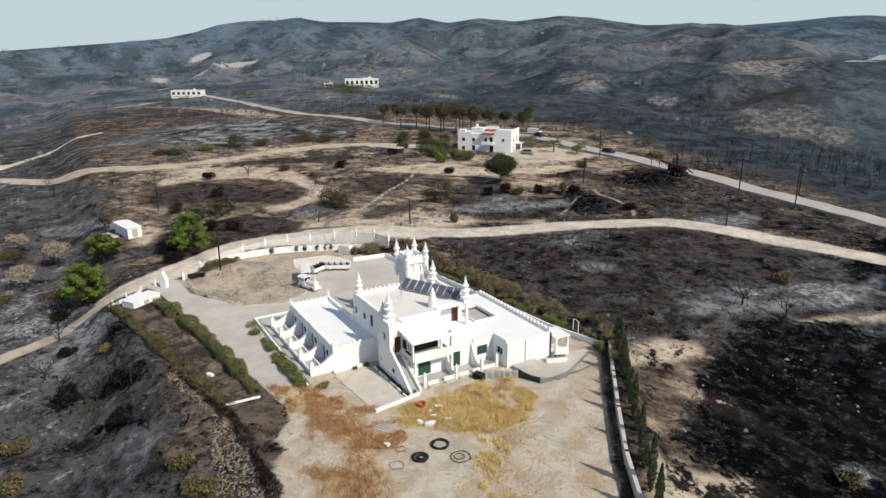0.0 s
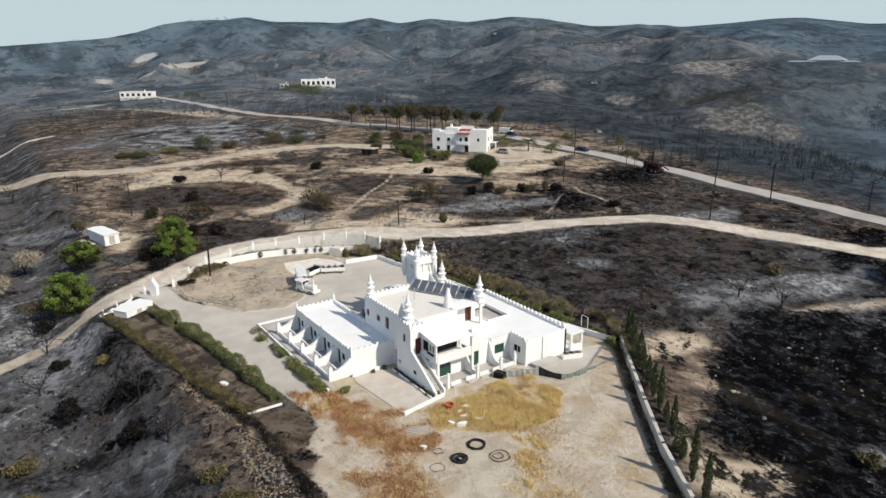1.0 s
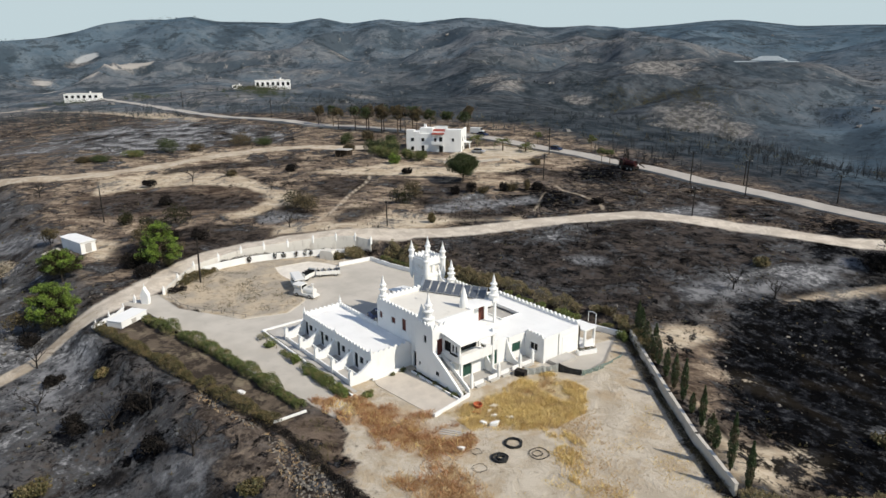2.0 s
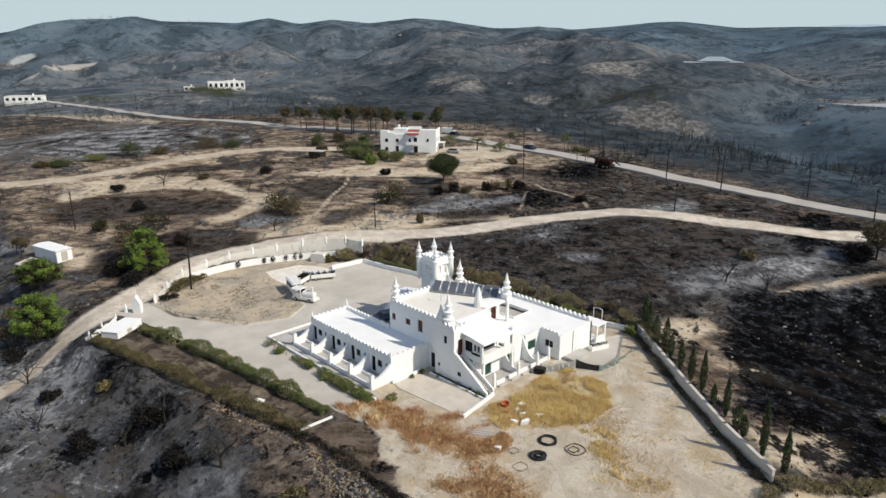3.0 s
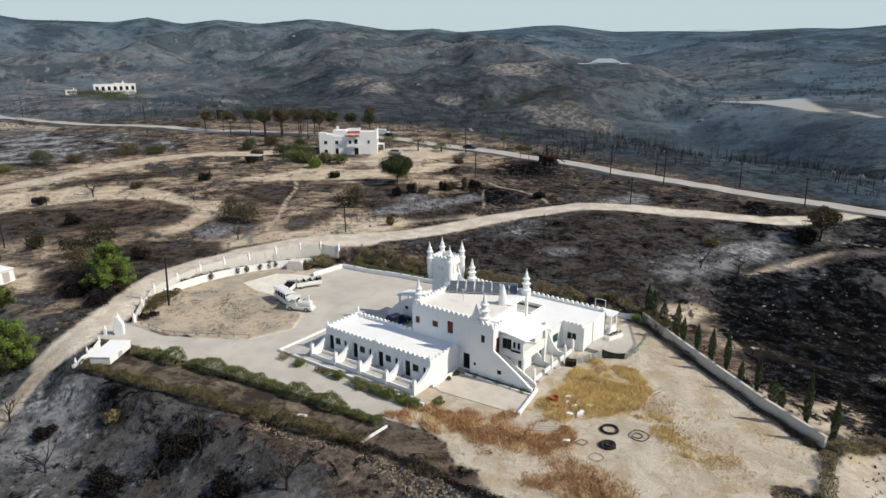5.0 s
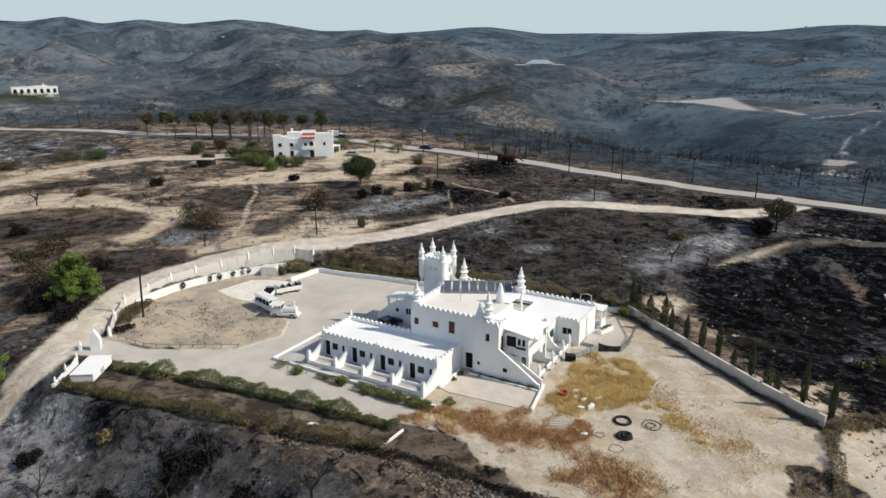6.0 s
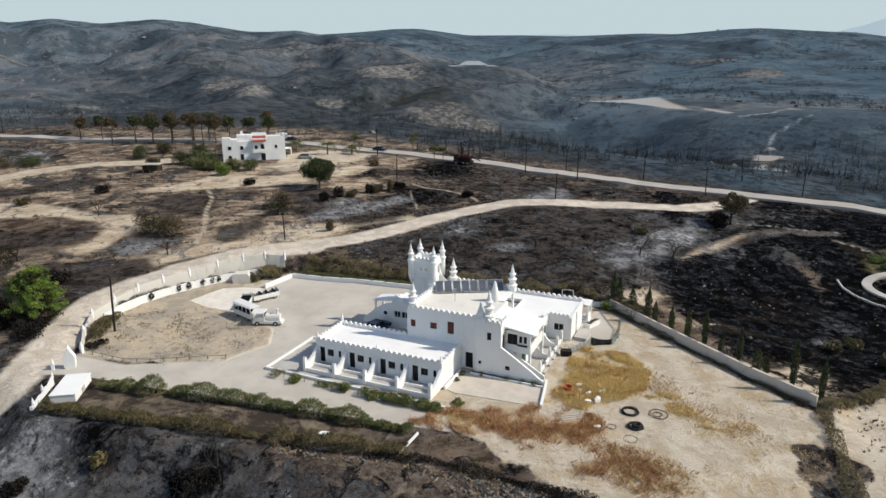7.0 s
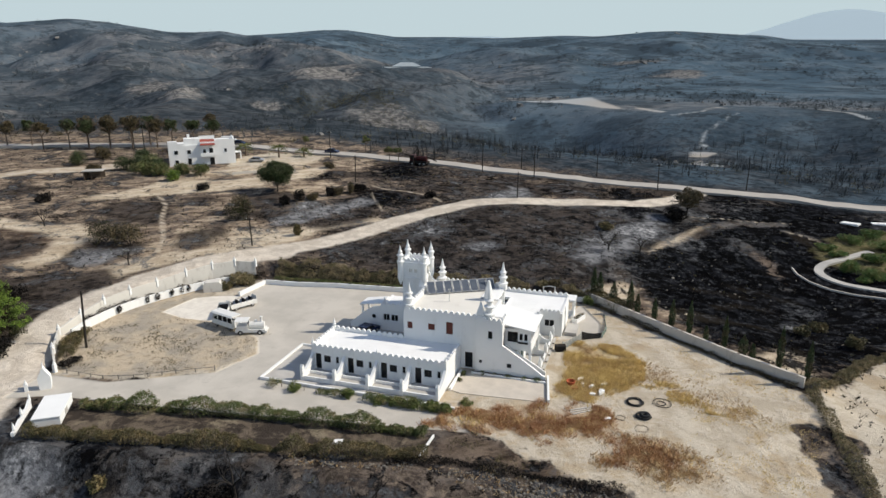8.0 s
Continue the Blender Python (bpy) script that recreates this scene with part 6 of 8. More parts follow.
# cypresses outside the garden wall
for x, y, tall, wide in ((13.6, 36.2, 5.6, 0.8), (14.6, 35.6, 5.0, 0.9), (16.9, 33.5, 4.2, 1.1), (19.5, 31.4, 5.3, 0.9), (23.1, 28.6, 4.0, 0.65), (25.5, 26.6, 4.7, 0.75), (27.8, 24.8, 5.5, 0.65), (32.1, 21.4, 5.0, 0.6), (34.2, 19.6, 3.3, 1.0), (38.0, 16.5, 6.3, 0.65), (40.8, 14.4, 5.5, 0.6), (29.9, 23.2, 2.6, 0.6), (35.2, 18.8, 2.6, 0.7), (20.6, 30.8, 3.6, 0.7)):
    cypress(x, y, tall, wide, CYPRESS, "slim dark scorched cypress beside the garden wall")

# ---- walls and fences ----
def band(line, half, foot, tall, cap=0.0):
    """A wall along a line, from below the ground to a height over it."""
    g = Geo()
    pts = polyline(line, 1.5)
    d = np.gradient(pts, axis=0)
    d /= np.linalg.norm(d, axis=1)[:, None]
    n = np.stack([-d[:, 1], d[:, 0]], 1)
    for i, p in enumerate(pts):
        z = up(*p) if tall < 50 else 0
        a, b = p - n[i] * half, p + n[i] * half
        g.v += [(a[0], a[1], z - foot), (a[0], a[1], z + tall), (b[0], b[1], z + tall), (b[0], b[1], z - foot)]
    for i in range(len(pts) - 1):
        k = 4 * i
        g.f += [(k, k + 1, k + 5, k + 4), (k + 1, k + 2, k + 6, k + 5), (k + 2, k + 3, k + 7, k + 6), (k + 3, k, k + 4, k + 7)]
    m = 4 * (len(pts) - 1)
    g.f += [(3, 2, 1, 0), (m, m + 1, m + 2, m + 3)]
    return g


def flat_band(line, half, low, high):
    g = Geo()
    for (ax, ay), (bx, by) in zip(line, line[1:]):
        ln = math.hypot(bx - ax, by - ay)
        ux, uy = (bx - ax) / ln, (by - ay) / ln
        pts = [(ax + ux * s - uy * o, ay + uy * s + ux * o, z) for z in (low, high) for s, o in ((-half * 0.9, -half), (ln + half * 0.9, -half), (ln + half * 0.9, half), (-half * 0.9, half))]
        g.put(pts, BOX)
    return g


garden_wall = thing("garden_wall", "weathered white rendered garden wall with a grey stained face", "wall", kind="structure")
for (ax, ay), (bx, by) in zip([(13.5, 34.8), (20.2, 29.0), (26.8, 23.4), (33.5, 17.9)], [(20.2, 29.0), (26.8, 23.4), (33.5, 17.9), (40.2, 13.2)]):
    part("wall_panel", flat_band([(ax, ay), (bx, by)], 0.14, -1.2, 1.3), GREYWALL, garden_wall)
    part("coping", flat_band([(ax, ay), (bx, by)], 0.19, 1.3, 1.38), GREYWALL, garden_wall)
court_wall = thing("court_wall", "low white wall round the paved court", "wall", kind="structure")
part("wall_panel", flat_band([(-42.3, 20.4), (-41.6, 27.0), (-35.5, 27.6), (-28.9, 29.0), (-11.5, 30.9)], 0.14, -0.2, 0.75), WHITE, court_wall)
for x, y in polyline([(-41.6, 27.0), (-35.5, 27.6), (-28.9, 29.0), (-11.5, 30.9)], 2.4):
    part("wall_lamp", Geo().box(x - 0.09, x + 0.09, y - 0.09, y + 0.09, 0.75, 0.98).lathe(x, y, [(0.15, 0.98), (0.03, 1.08)], 6), BLACK, court_wall, "small dark lamp on the wall top")
rear_wall = thing("rear_wall", "low white wall behind the house", "wall", kind="structure")
part("wall_panel", flat_band([(-11.5, 30.9), (-4, 31.6), (4, 32.4), (12.5, 34.6)], 0.13, -0.2, 0.8), WHITE, rear_wall)

FENCE = [(-48.2, -10.4), (-52.6, -6.6), (-55.8, -2.6), (-57.2, 2.6), (-57.3, 7.2), (-56.4, 11.6), (-54.9, 16.0), (-52.8, 20.6), (-50.5, 24.6), (-48.0, 27.6), (-45.0, 29.4)]
fence = thing("boundary_wall", "white plastered boundary wall with spired posts along the lane", "wall", kind="structure")
tops = []
for x, y in FENCE:
    tops.append(max(up(x - 1.4, y + 0.7), 0.0))
for k, ((ax, ay), (bx, by)) in enumerate(zip(FENCE, FENCE[1:])):
    za, zb = tops[k], tops[k + 1]
    ln = math.hypot(bx - ax, by - ay)
    nx, ny = -(by - ay) / ln * 0.12, (bx - ax) / ln * 0.12
    pts = [(ax - nx, ay - ny, -0.2), (bx - nx, by - ny, -0.2), (bx + nx, by + ny, -0.2), (ax + nx, ay + ny, -0.2), (ax - nx, ay - ny, za + 0.8), (bx - nx, by - ny, zb + 0.8), (bx + nx, by + ny, zb + 0.8), (ax + nx, ay + ny, za + 0.8)]
    part("wall_panel", Geo().put(pts, BOX), FENCEWALL, fence)
posts = []
for k in range(len(FENCE) - 1):
    for half in (0.0,):
        posts.append((FENCE[k][0] + (FENCE[k + 1][0] - FENCE[k][0]) * half, FENCE[k][1] + (FENCE[k + 1][1] - FENCE[k][1]) * half, tops[k] + (tops[k + 1] - tops[k]) * half))
posts.append((*FENCE[-1], tops[-1]))
for x, y, z in posts:
    g = Geo().box(x - 0.2, x + 0.2, y - 0.2, y + 0.2, z - 0.1, z + 0.95).lathe(x, y, [(0.25, z + 0.95), (0.27, z + 1.05), (0.14, z + 1.16), (0.17, z + 1.28), (0.10, z + 1.4), (0.02, z + 1.65)], 8)
    part("fence_post", g, WHITE, fence)
retaining = thing("retaining_wall", "bright white retaining wall below the lane", "wall", kind="structure")
part("wall_panel", flat_band([(-55.0, -1.2), (-55.7, 2.6), (-55.7, 7.2), (-54.9, 11.4), (-53.4, 15.6), (-51.3, 20.0), (-49.3, 23.4), (-47.0, 26.0)], 0.15, -0.2, 1.25), WHITE, retaining)
hedge([(-56.6, 3), (-56.5, 7.2), (-55.7, 11.5), (-54.2, 15.8), (-52.1, 20.3), (-49.8, 24.2), (-47.3, 27.0), (-43.5, 29.6)], 0.9, 0.9, SOOT, "burnt grey hedge between the two boundary walls", 200, 0.10, 0.6, 0.3)
for x, y in ((-54.6, 12.9), (-54.0, 14.5), (-53.1, 16.8), (-52.4, 18.4), (-51.9, 19.4), (-55.6, 8.0)):
    b = thing("hanging_shrub", "small dark burnt shrub hanging on the white wall", "bush", (x + 0.35, y - 0.1, 0.35), group="shrubs on the retaining wall")
    v = rng.normal(size=(260, 3))
    v /= np.linalg.norm(v, axis=1)[:, None]
    part("foliage", leaves_mesh("foliage", v * (0.38, 0.5, 0.62) * rng.uniform(0.5, 1, (260, 1)) + (0, 0, 0.45), 0.1, SOOT), SOOT, b)

# gatehouse and gate pier
gate = thing("gatehouse", "small white flat-roofed gatehouse beside a pinnacled wing wall", "gatehouse", (-39.8, -18.4, 0), 34)
part("body", Geo().box(-1.35, 1.35, -2.65, 2.65, -1.4, 0.95), WHITE, gate)
part("roof", Geo().box(-1.42, 1.42, -2.72, 2.72, 0.95, 1.05), ROOFWHITE, gate)
part("door", Geo().box(1.35, 1.39, -0.6, 0.3, -0.9, 0.7), CONCRETE, gate)
part("wing_wall", Geo().prism([(-3.9, -0.8), (2.4, -0.8), (2.4, 1.0), (0.9, 0.55), (0.6, 0.75), (-0.9, 0.4), (-1.2, 0.6), (-3.2, 0.3), (-3.9, 0.45)], -3.05, -2.75, "x"), WHITE, gate, "sloping white wing wall")
for y, z in ((2.5, 0.8), (-0.5, 0.68), (-3.2, 0.35)):
    pinnacle(-2.9, y, z, 0.95, gate, 1.0)
pier = thing("gate_pier", "white plastered gate pier with a pointed top", "gate", (-45.7, -14.0, 0), 40)
part("body", Geo().prism([(-0.42, -1.0), (0.42, -1.0), (0.68, 0.6), (0.68, 1.6), (0.4, 2.1), (0.22, 2.4), (0.0, 2.9), (-0.22, 2.4), (-0.4, 2.1), (-0.68, 1.6), (-0.68, 0.6)], -0.36, 0.36, "y"), WHITE, pier)
pinnacle(0, 0, 2.5, 1.1, pier, 0.6)
part("side_post", Geo().box(-2.2, -1.85, -0.18, 0.18, -0.3, 0.9).lathe(-2.02, 0, [(0.22, 0.9), (0.12, 1.2), (0.02, 1.5)], 8), WHITE, pier)

# low post-and-rail fence round the plot
RAILWOOD = plain("weathered grey timber", (0.30, 0.27, 0.235), (0.20, 0.18, 0.155), 0.4, 0.9)
rail = thing("rail_fence", "low grey post-and-rail fence round the plot", "fence")
RAIL = [(-46.5, -10.2), (-41, -10.1), (-37.5, -8.8), (-33.4, -6.2), (-29.4, -3.9)]
for x, y in polyline(RAIL, 1.6):
    part("post", Geo().box(x - 0.05, x + 0.05, y - 0.05, y + 0.05, -0.2, 0.55), RAILWOOD, rail)
for a, b in zip(RAIL, RAIL[1:]):
    part("rail", flat_band([a, b], 0.03, 0.42, 0.48), RAILWOOD, rail)

# burnt electricity pole by the plot
def pole(x, y, tall, label, lean=0.0, arms=False, radius=0.13, material=CHAR):
    p = thing("utility_pole", label, "pole", (x, y, up(x, y)), group="wooden utility poles")
    part("shaft", Geo().tube([(0, 0, -0.5), (lean * 0.5, 0, tall * 0.5), (lean, 0, tall)], [radius, radius * 0.9, radius * 0.7], 8), material, p)
    if arms:
        part("crossarm", Geo().box(lean - 0.7, lean + 0.7, -0.06, 0.06, tall - 0.5, tall - 0.38), material, p)
        for k in (-0.6, 0.0, 0.6):
            part("insulator", Geo().lathe(lean + k, 0, [(0.05, tall - 0.38), (0.07, tall - 0.3), (0.03, tall - 0.18)], 6), METAL, p)
    return p


pole(-50.4, -3.4, 8.3, "charred leaning utility pole beside the bare plot", 0.7, False, 0.17)
for x, y, tall in ((-101.7, -7.3, 8.5), (-50.9, 37.5, 5.6), (-53.1, 88.9, 7.0), (-24.9, 112.6, 8.3), (-9.9, 88.8, 6.4), (-9.9, 111.5, 9.0), (-15.5, 121.5, 6.0), (22.7, 112.5, 7.0), (-72, 112, 8.0), (6, 123, 6.5), (45, 121, 7.5), (-130, 100, 8.0), (-205, 84, 8.0), (-300, 78, 9.0)):
    pole(x, y, tall, "dark wooden utility pole on burnt land", rng.uniform(-0.2, 0.2), True, 0.14)

# hose coils, pots, rubble and planks on the bare earth
HOSE = BLACK
def coil(x, y, radius, turns, label, thick=0.05):
    c = thing("hose_coil", label, "hose", (x, y, 0), group="coils of black hose")
    pts = []
    for k in range(turns * 20 + 1):
        a = 2 * math.pi * k / 20
        r = radius * (1 + 0.07 * math.sin(k * 0.37 + x) + 0.05 * math.sin(k * 0.11))
        pts.append((r * math.cos(a) + 0.06 * math.sin(k * 0.9), r * math.sin(a), thick + 0.045 * (k / 20 % 4) + 0.02 * math.sin(k)))
    part("hose", Geo().tube(pts, thick, 6), HOSE, c)
coil(21.4, 3.5, 0.85, 7, "thick coil of black hose on pale earth", 0.05)
coil(22.4, 0.6, 0.75, 7, "dark heap of coiled black hose on pale earth", 0.06)
coil(22.5, 0.7, 0.4, 6, "inner coil of black hose on pale earth", 0.09)
coil(24.3, 4.2, 1.0, 3, "loose coil of thin black hose on pale earth", 0.018)
coil(24.2, 4.1, 0.5, 3, "loose coil of thin black hose on pale earth", 0.018)
coil(22.3, -2.0, 0.7, 2, "thin loop of black hose on pale earth", 0.014)
coil(20.0, -0.4, 0.5, 2, "thin loop of black hose on pale earth", 0.014)
CLAY = plain("terracotta", (0.45, 0.13, 0.06), (0.35, 0.09, 0.045), 0.4, 0.8)
pot = thing("broken_pot", "broken terracotta-red pot in dry grass", "pot", (13.9, 5.3, 0.0))
part("shell", Geo().lathe(0, 0, [(0.3, 0.0), (0.5, 0.5), (0.55, 0.75), (0.46, 0.74), (0.28, 0.15)], 12), CLAY, pot)
tile_piece = thing("clay_tile", "orange-red clay tile lying in dry grass", "tile", (14.4, 4.7, 0.05), 30)
part("tile", Geo().prism([(-0.5, 0), (0.5, 0), (0.4, 0.22), (-0.4, 0.22)], -0.3, 0.3, "y"), CLAY, tile_piece)
for x, y, s in ((14.9, 7.1, 0.55), (17.5, 4.6, 0.55), (17.7, 6.8, 0.48), (16.7, 3.7, 0.42), (18.6, -1.4, 0.42), (15.1, 5.8, 0.4), (16.2, 5.6, 0.36)):
    r = thing("rubble_block", "broken white rubble block in dry grass", "rubble", (x, y, 0), rng.uniform(0, 90), group="white rubble in the grass")
    g = Geo()
    for k in range(3):
        u, v, w = s * rng.uniform(-0.5, 0.5), s * rng.uniform(-0.5, 0.5), s * rng.uniform(0.45, 0.8)
        g.prism([(u - w, v - w * 0.5), (u + w * 0.5, v - w * 0.7), (u + w, v + w * 0.3), (u - w * 0.2, v + w * 0.6)], 0, w * rng.uniform(0.9, 1.4))
    part("block", g, WHITE, r)
for k in range(3):
    p = thing("plank", "pale weathered plank lying on earth", "plank", (15.6 + 0.25 * k, 0.3 - 0.28 * k, 0.0), 32 + 3 * k, group="planks on the ground")
    part("board", Geo().box(-1.5, 1.5, -0.1, 0.1, 0.0, 0.06), CONCRETE, p)

# net screen, shelter and slab beside the terrace
NET = plain("faded green netting", (0.16, 0.22, 0.19), (0.24, 0.29, 0.26), 0.5, 0.9)
MESH = plain("black shade netting", (0.015, 0.017, 0.017), (0.035, 0.038, 0.037), 0.5, 0.9)
PALENET = plain("pale grey debris netting", (0.34, 0.36, 0.34), (0.44, 0.45, 0.43), 0.5, 0.9)
for cloth, clear in ((NET, 0.6), (MESH, 0.85), (PALENET, 0.8)):
    cloth.node_tree.nodes["Principled BSDF"].inputs["Alpha"].default_value = clear


def net_screen(line, tops, cloth, label):
    """A length of netting hung sagging between thin stakes."""
    t = thing("net_screen", label, "netting", (line[0][0], line[0][1], 0), group="netting beside the terrace")
    x0, y0 = line[0]
    g = Geo()
    for (a, b), (ha, hb) in zip(zip(line, line[1:]), zip(tops, tops[1:])):
        rows = []
        for k in range(9):
            f = k / 8
            sag, sway = 0.22 * 4 * f * (1 - f), 0.08 * math.sin(k * 2.1)
            x, y = a[0] + (b[0] - a[0]) * f - x0, a[1] + (b[1] - a[1]) * f - y0
            top = ha + (hb - ha) * f - sag
            rows.append([(x + sway * 2, y + sway, 0.0), (x + sway, y - sway, top * 0.5), (x, y, top), (x + 0.02, y + 0.02, top), (x + sway + 0.02, y - sway + 0.02, top * 0.5), (x + sway * 2 + 0.02, y + sway + 0.02, 0.0)])
        for p, q in zip(rows, rows[1:]):
            g.put(p + q, [(0, 6, 7, 1), (1, 7, 8, 2), (2, 8, 9, 3), (3, 9, 10, 4), (4, 10, 11, 5)])
    part("net", g, cloth, t)
    for (x, y), h in zip(line, tops):
        part("stake", Geo().lathe(x - x0, y - y0, [(0.035, 0), (0.03, h + 0.08)], 6), METAL, t)
    return t


net_screen([(11.5, 15.4), (12.6, 17.4), (13.6, 19.3)], (1.1, 1.1, 1.25), PALENET, "pale grey netting screen standing at the terrace end")
net_screen([(13.6, 19.3), (16.2, 20.8)], (1.3, 0.85), MESH, "sagging black shade net between two stakes")
net_screen([(16.2, 20.8), (16.6, 23.8), (15.9, 29.6)], (0.85, 0.75, 0.3), NET, "faded green netting along the paved pad")
crate = thing("dark_crate", "dark slatted crate at the end of the terrace", "crate", (11.3, 14.9, 0), 20)
for k in range(4):
    part("slat", Geo().box(-0.7, 0.7, -0.45, -0.40, 0.05 + 0.2 * k, 0.20 + 0.2 * k), CHAR, crate)
part("body", Geo().box(-0.68, 0.68, -0.40, 0.45, 0, 0.82), CHAR, crate)
flag = thing("concrete_slab", "raised pale concrete slab beside the white block", "slab", (11.9, 22.4, 0))
part("slab", Geo().box(-0.8, 0.9, -2.2, 1.4, 0, 0.5), CONCRETE, flag)
bench = thing("planter_box", "low white planter beside the porch", "planter", (12.4, 26.4, 0), 70)
part("box", Geo().box(-1.4, 1.4, -0.4, 0.4, 0, 0.6), WHITE, bench)
part("plants", leaves_mesh("plants", rng.uniform((-1.3, -0.3, 0.6), (1.3, 0.3, 0.85), (220, 3)), 0.1, DRYLEAF), DRYLEAF, bench)

# ---- the little road train ----
CREAM = plain("cream white lacquer", (0.78, 0.77, 0.73), (0.72, 0.71, 0.67), 0.8, 0.35)
def wheel(x, y, parent, r=0.34):
    g = Geo().lathe(0, 0, [(r * 0.6, -0.11), (r, -0.09), (r, 0.09), (r * 0.6, 0.11)], 14)
    w = part("wheel", g, BLACK, parent)
    w.matrix_basis = pose(x, y, r, 90, 0, 0)
    part("rim", Geo().lathe(0, 0, [(r * 0.5, -0.12), (r * 0.55, 0.12)], 10), METAL, w)


loco = thing("road_train_engine", "cream-white tourist train engine with boiler and chimney", "train", (-31.7, 7.7, 0), 22)
part("chassis", Geo().box(-2.1, 2.1, -0.75, 0.75, 0.35, 0.75), CREAM, loco)
boiler = Geo()
boiler.tube([(-0.2, 0, 1.2), (1.9, 0, 1.2)], 0.55, 14)
part("boiler", boiler, CREAM, loco)
part("chimney", Geo().lathe(1.5, 0, [(0.16, 1.6), (0.14, 2.2), (0.26, 2.45), (0.2, 2.5)], 10), CREAM, loco)
part("dome", Geo().lathe(0.7, 0, [(0.22, 1.6), (0.22, 1.9), (0.08, 2.05)], 10), CREAM, loco)
part("cab", Geo().box(-1.9, -0.3, -0.75, 0.75, 0.75, 1.3), CREAM, loco)
for x in (-1.85, -0.42):
    for y in (-0.72, 0.62):
        part("pillar", Geo().box(x, x + 0.1, y, y + 0.1, 1.3, 2.05), CREAM, loco)
part("windscreen", Geo().box(-0.40, -0.37, -0.6, 0.6, 1.32, 2.0), DARK, loco)
part("cab_roof", Geo().prism([(-0.9, 2.05), (0.9, 2.05), (0.6, 2.22), (-0.6, 2.22)], -2.05, -0.2, "x"), CREAM, loco)
part("bumper", Geo().box(2.1, 2.3, -0.8, 0.8, 0.3, 0.55), CREAM, loco)
for x in (-1.4, 1.3):
    for y in (-0.72, 0.72):
        wheel(x, y, loco)


def carriage(x, y, turn, roofed, length=4.4):
    c = thing("road_train_carriage", "cream-white open-sided tourist train carriage" if roofed else "cream-white open-topped tourist train carriage with dark benches", "train", (x, y, 0), turn, group="road train carriages")
    h = length / 2
    part("floor", Geo().box(-h, h, -0.8, 0.8, 0.4, 0.55), CREAM, c)
    for s in (-1, 1):
        part("side", Geo().box(-h, h, s * 0.8 - 0.04, s * 0.8 + 0.04, 0.45, 1.15), CREAM, c)
    part("end", Geo().box(-h, -h + 0.06, -0.76, 0.76, 0.55, 1.6), CREAM, c)
    part("end", Geo().box(h - 0.06, h, -0.76, 0.76, 0.55, 1.6), CREAM, c)
    for k in range(4):
        q = -h + 0.5 + k * (length - 1.0) / 3
        part("bench", Geo().box(q - 0.2, q + 0.2, -0.74, 0.74, 0.55, 0.95).box(q - 0.2, q - 0.12, -0.74, 0.74, 0.95, 1.4), BLACK, c)
    for k in range(5 if roofed else 0):
        q = -h + 0.04 + k * (length - 0.16) / 4
        for s in (-0.78, 0.70):
            part("pillar", Geo().box(q, q + 0.08, s, s + 0.08, 1.15, 2.1), CREAM, c)
    if roofed:
        part("roof", Geo().prism([(-0.95, 2.1), (0.95, 2.1), (0.7, 2.28), (-0.7, 2.28)], -h - 0.1, h + 0.1, "x"), CREAM, c)
    for q in (-h + 0.8, h - 0.8):
        for s in (-0.7, 0.7):
            wheel(q, s, c, 0.3)
    return c


carriage(-36.4, 8.6, -16, True)
carriage(-39.6, 12.0, -62, False, 3.4)
carriage(-38.9, 16.0, 62, False)


def car(x, y, turn, paint, label, z=None):
    c = thing("parked_car", label, "car", (x, y, up(x, y) if z is None else z), turn)
    part("body", Geo().prism([(-2.1, 0.3), (2.1, 0.3), (2.16, 0.72), (1.2, 0.92), (-1.75, 0.96), (-2.16, 0.86)], -0.85, 0.85, "y"), paint, c)
    part("cabin", Geo().prism([(1.1, 0.92), (0.6, 1.36), (-1.1, 1.38), (-1.7, 0.95)], -0.72, 0.72, "y"), DARK, c)
    part("roof", Geo().box(-1.1, 0.6, -0.7, 0.7, 1.38, 1.44), paint, c)
    for q in (-1.35, 1.35):
        for s in (-0.78, 0.78):
            wheel(q, s, c, 0.32)
    return c


NAVY = plain("dark blue car paint", (0.015, 0.025, 0.06), (0.02, 0.03, 0.07), 1.0, 0.2)
SILVER = plain("silver car paint", (0.45, 0.46, 0.47), (0.5, 0.5, 0.5), 1.0, 0.25, 0.4)
RED = plain("dull dark red paint", (0.065, 0.012, 0.011), (0.03, 0.009, 0.009), 0.8, 0.6)
car(-15.8, 12.3, 75, NAVY, "dark blue parked car beside the annex", 0)
boulder = thing("white_tank", "rounded white plastered tank beside the boundary wall", "tank", (-48.2, 21.4, 0), 30)
part("body", Geo().prism([(-1.5, 0), (1.5, 0), (1.5, 1.2), (1.1, 1.7), (-1.1, 1.7), (-1.5, 1.2)], -0.9, 0.9, "y"), FENCEWALL, boulder)
bush("dry_bush", "big straw-brown dry bush in the corner of the court", -45.2, 25.4, 2.2, 4.6, TANHEDGE, 2600, 0.14)
bush("dry_bush", "dry brown bush beside the white tank", -46.6, 22.6, 1.6, 2.6, DRYLEAF, 1400, 0.12)
bush("burnt_shrub", "half-burnt shrub at the fence corner", -48.2, -8.2, 0.9, 3.2, SOOT, 900, 0.12)

OLIVE = leafy("dark carob leaves", (0.03, 0.045, 0.016), (0.05, 0.07, 0.022), (0.065, 0.07, 0.03))
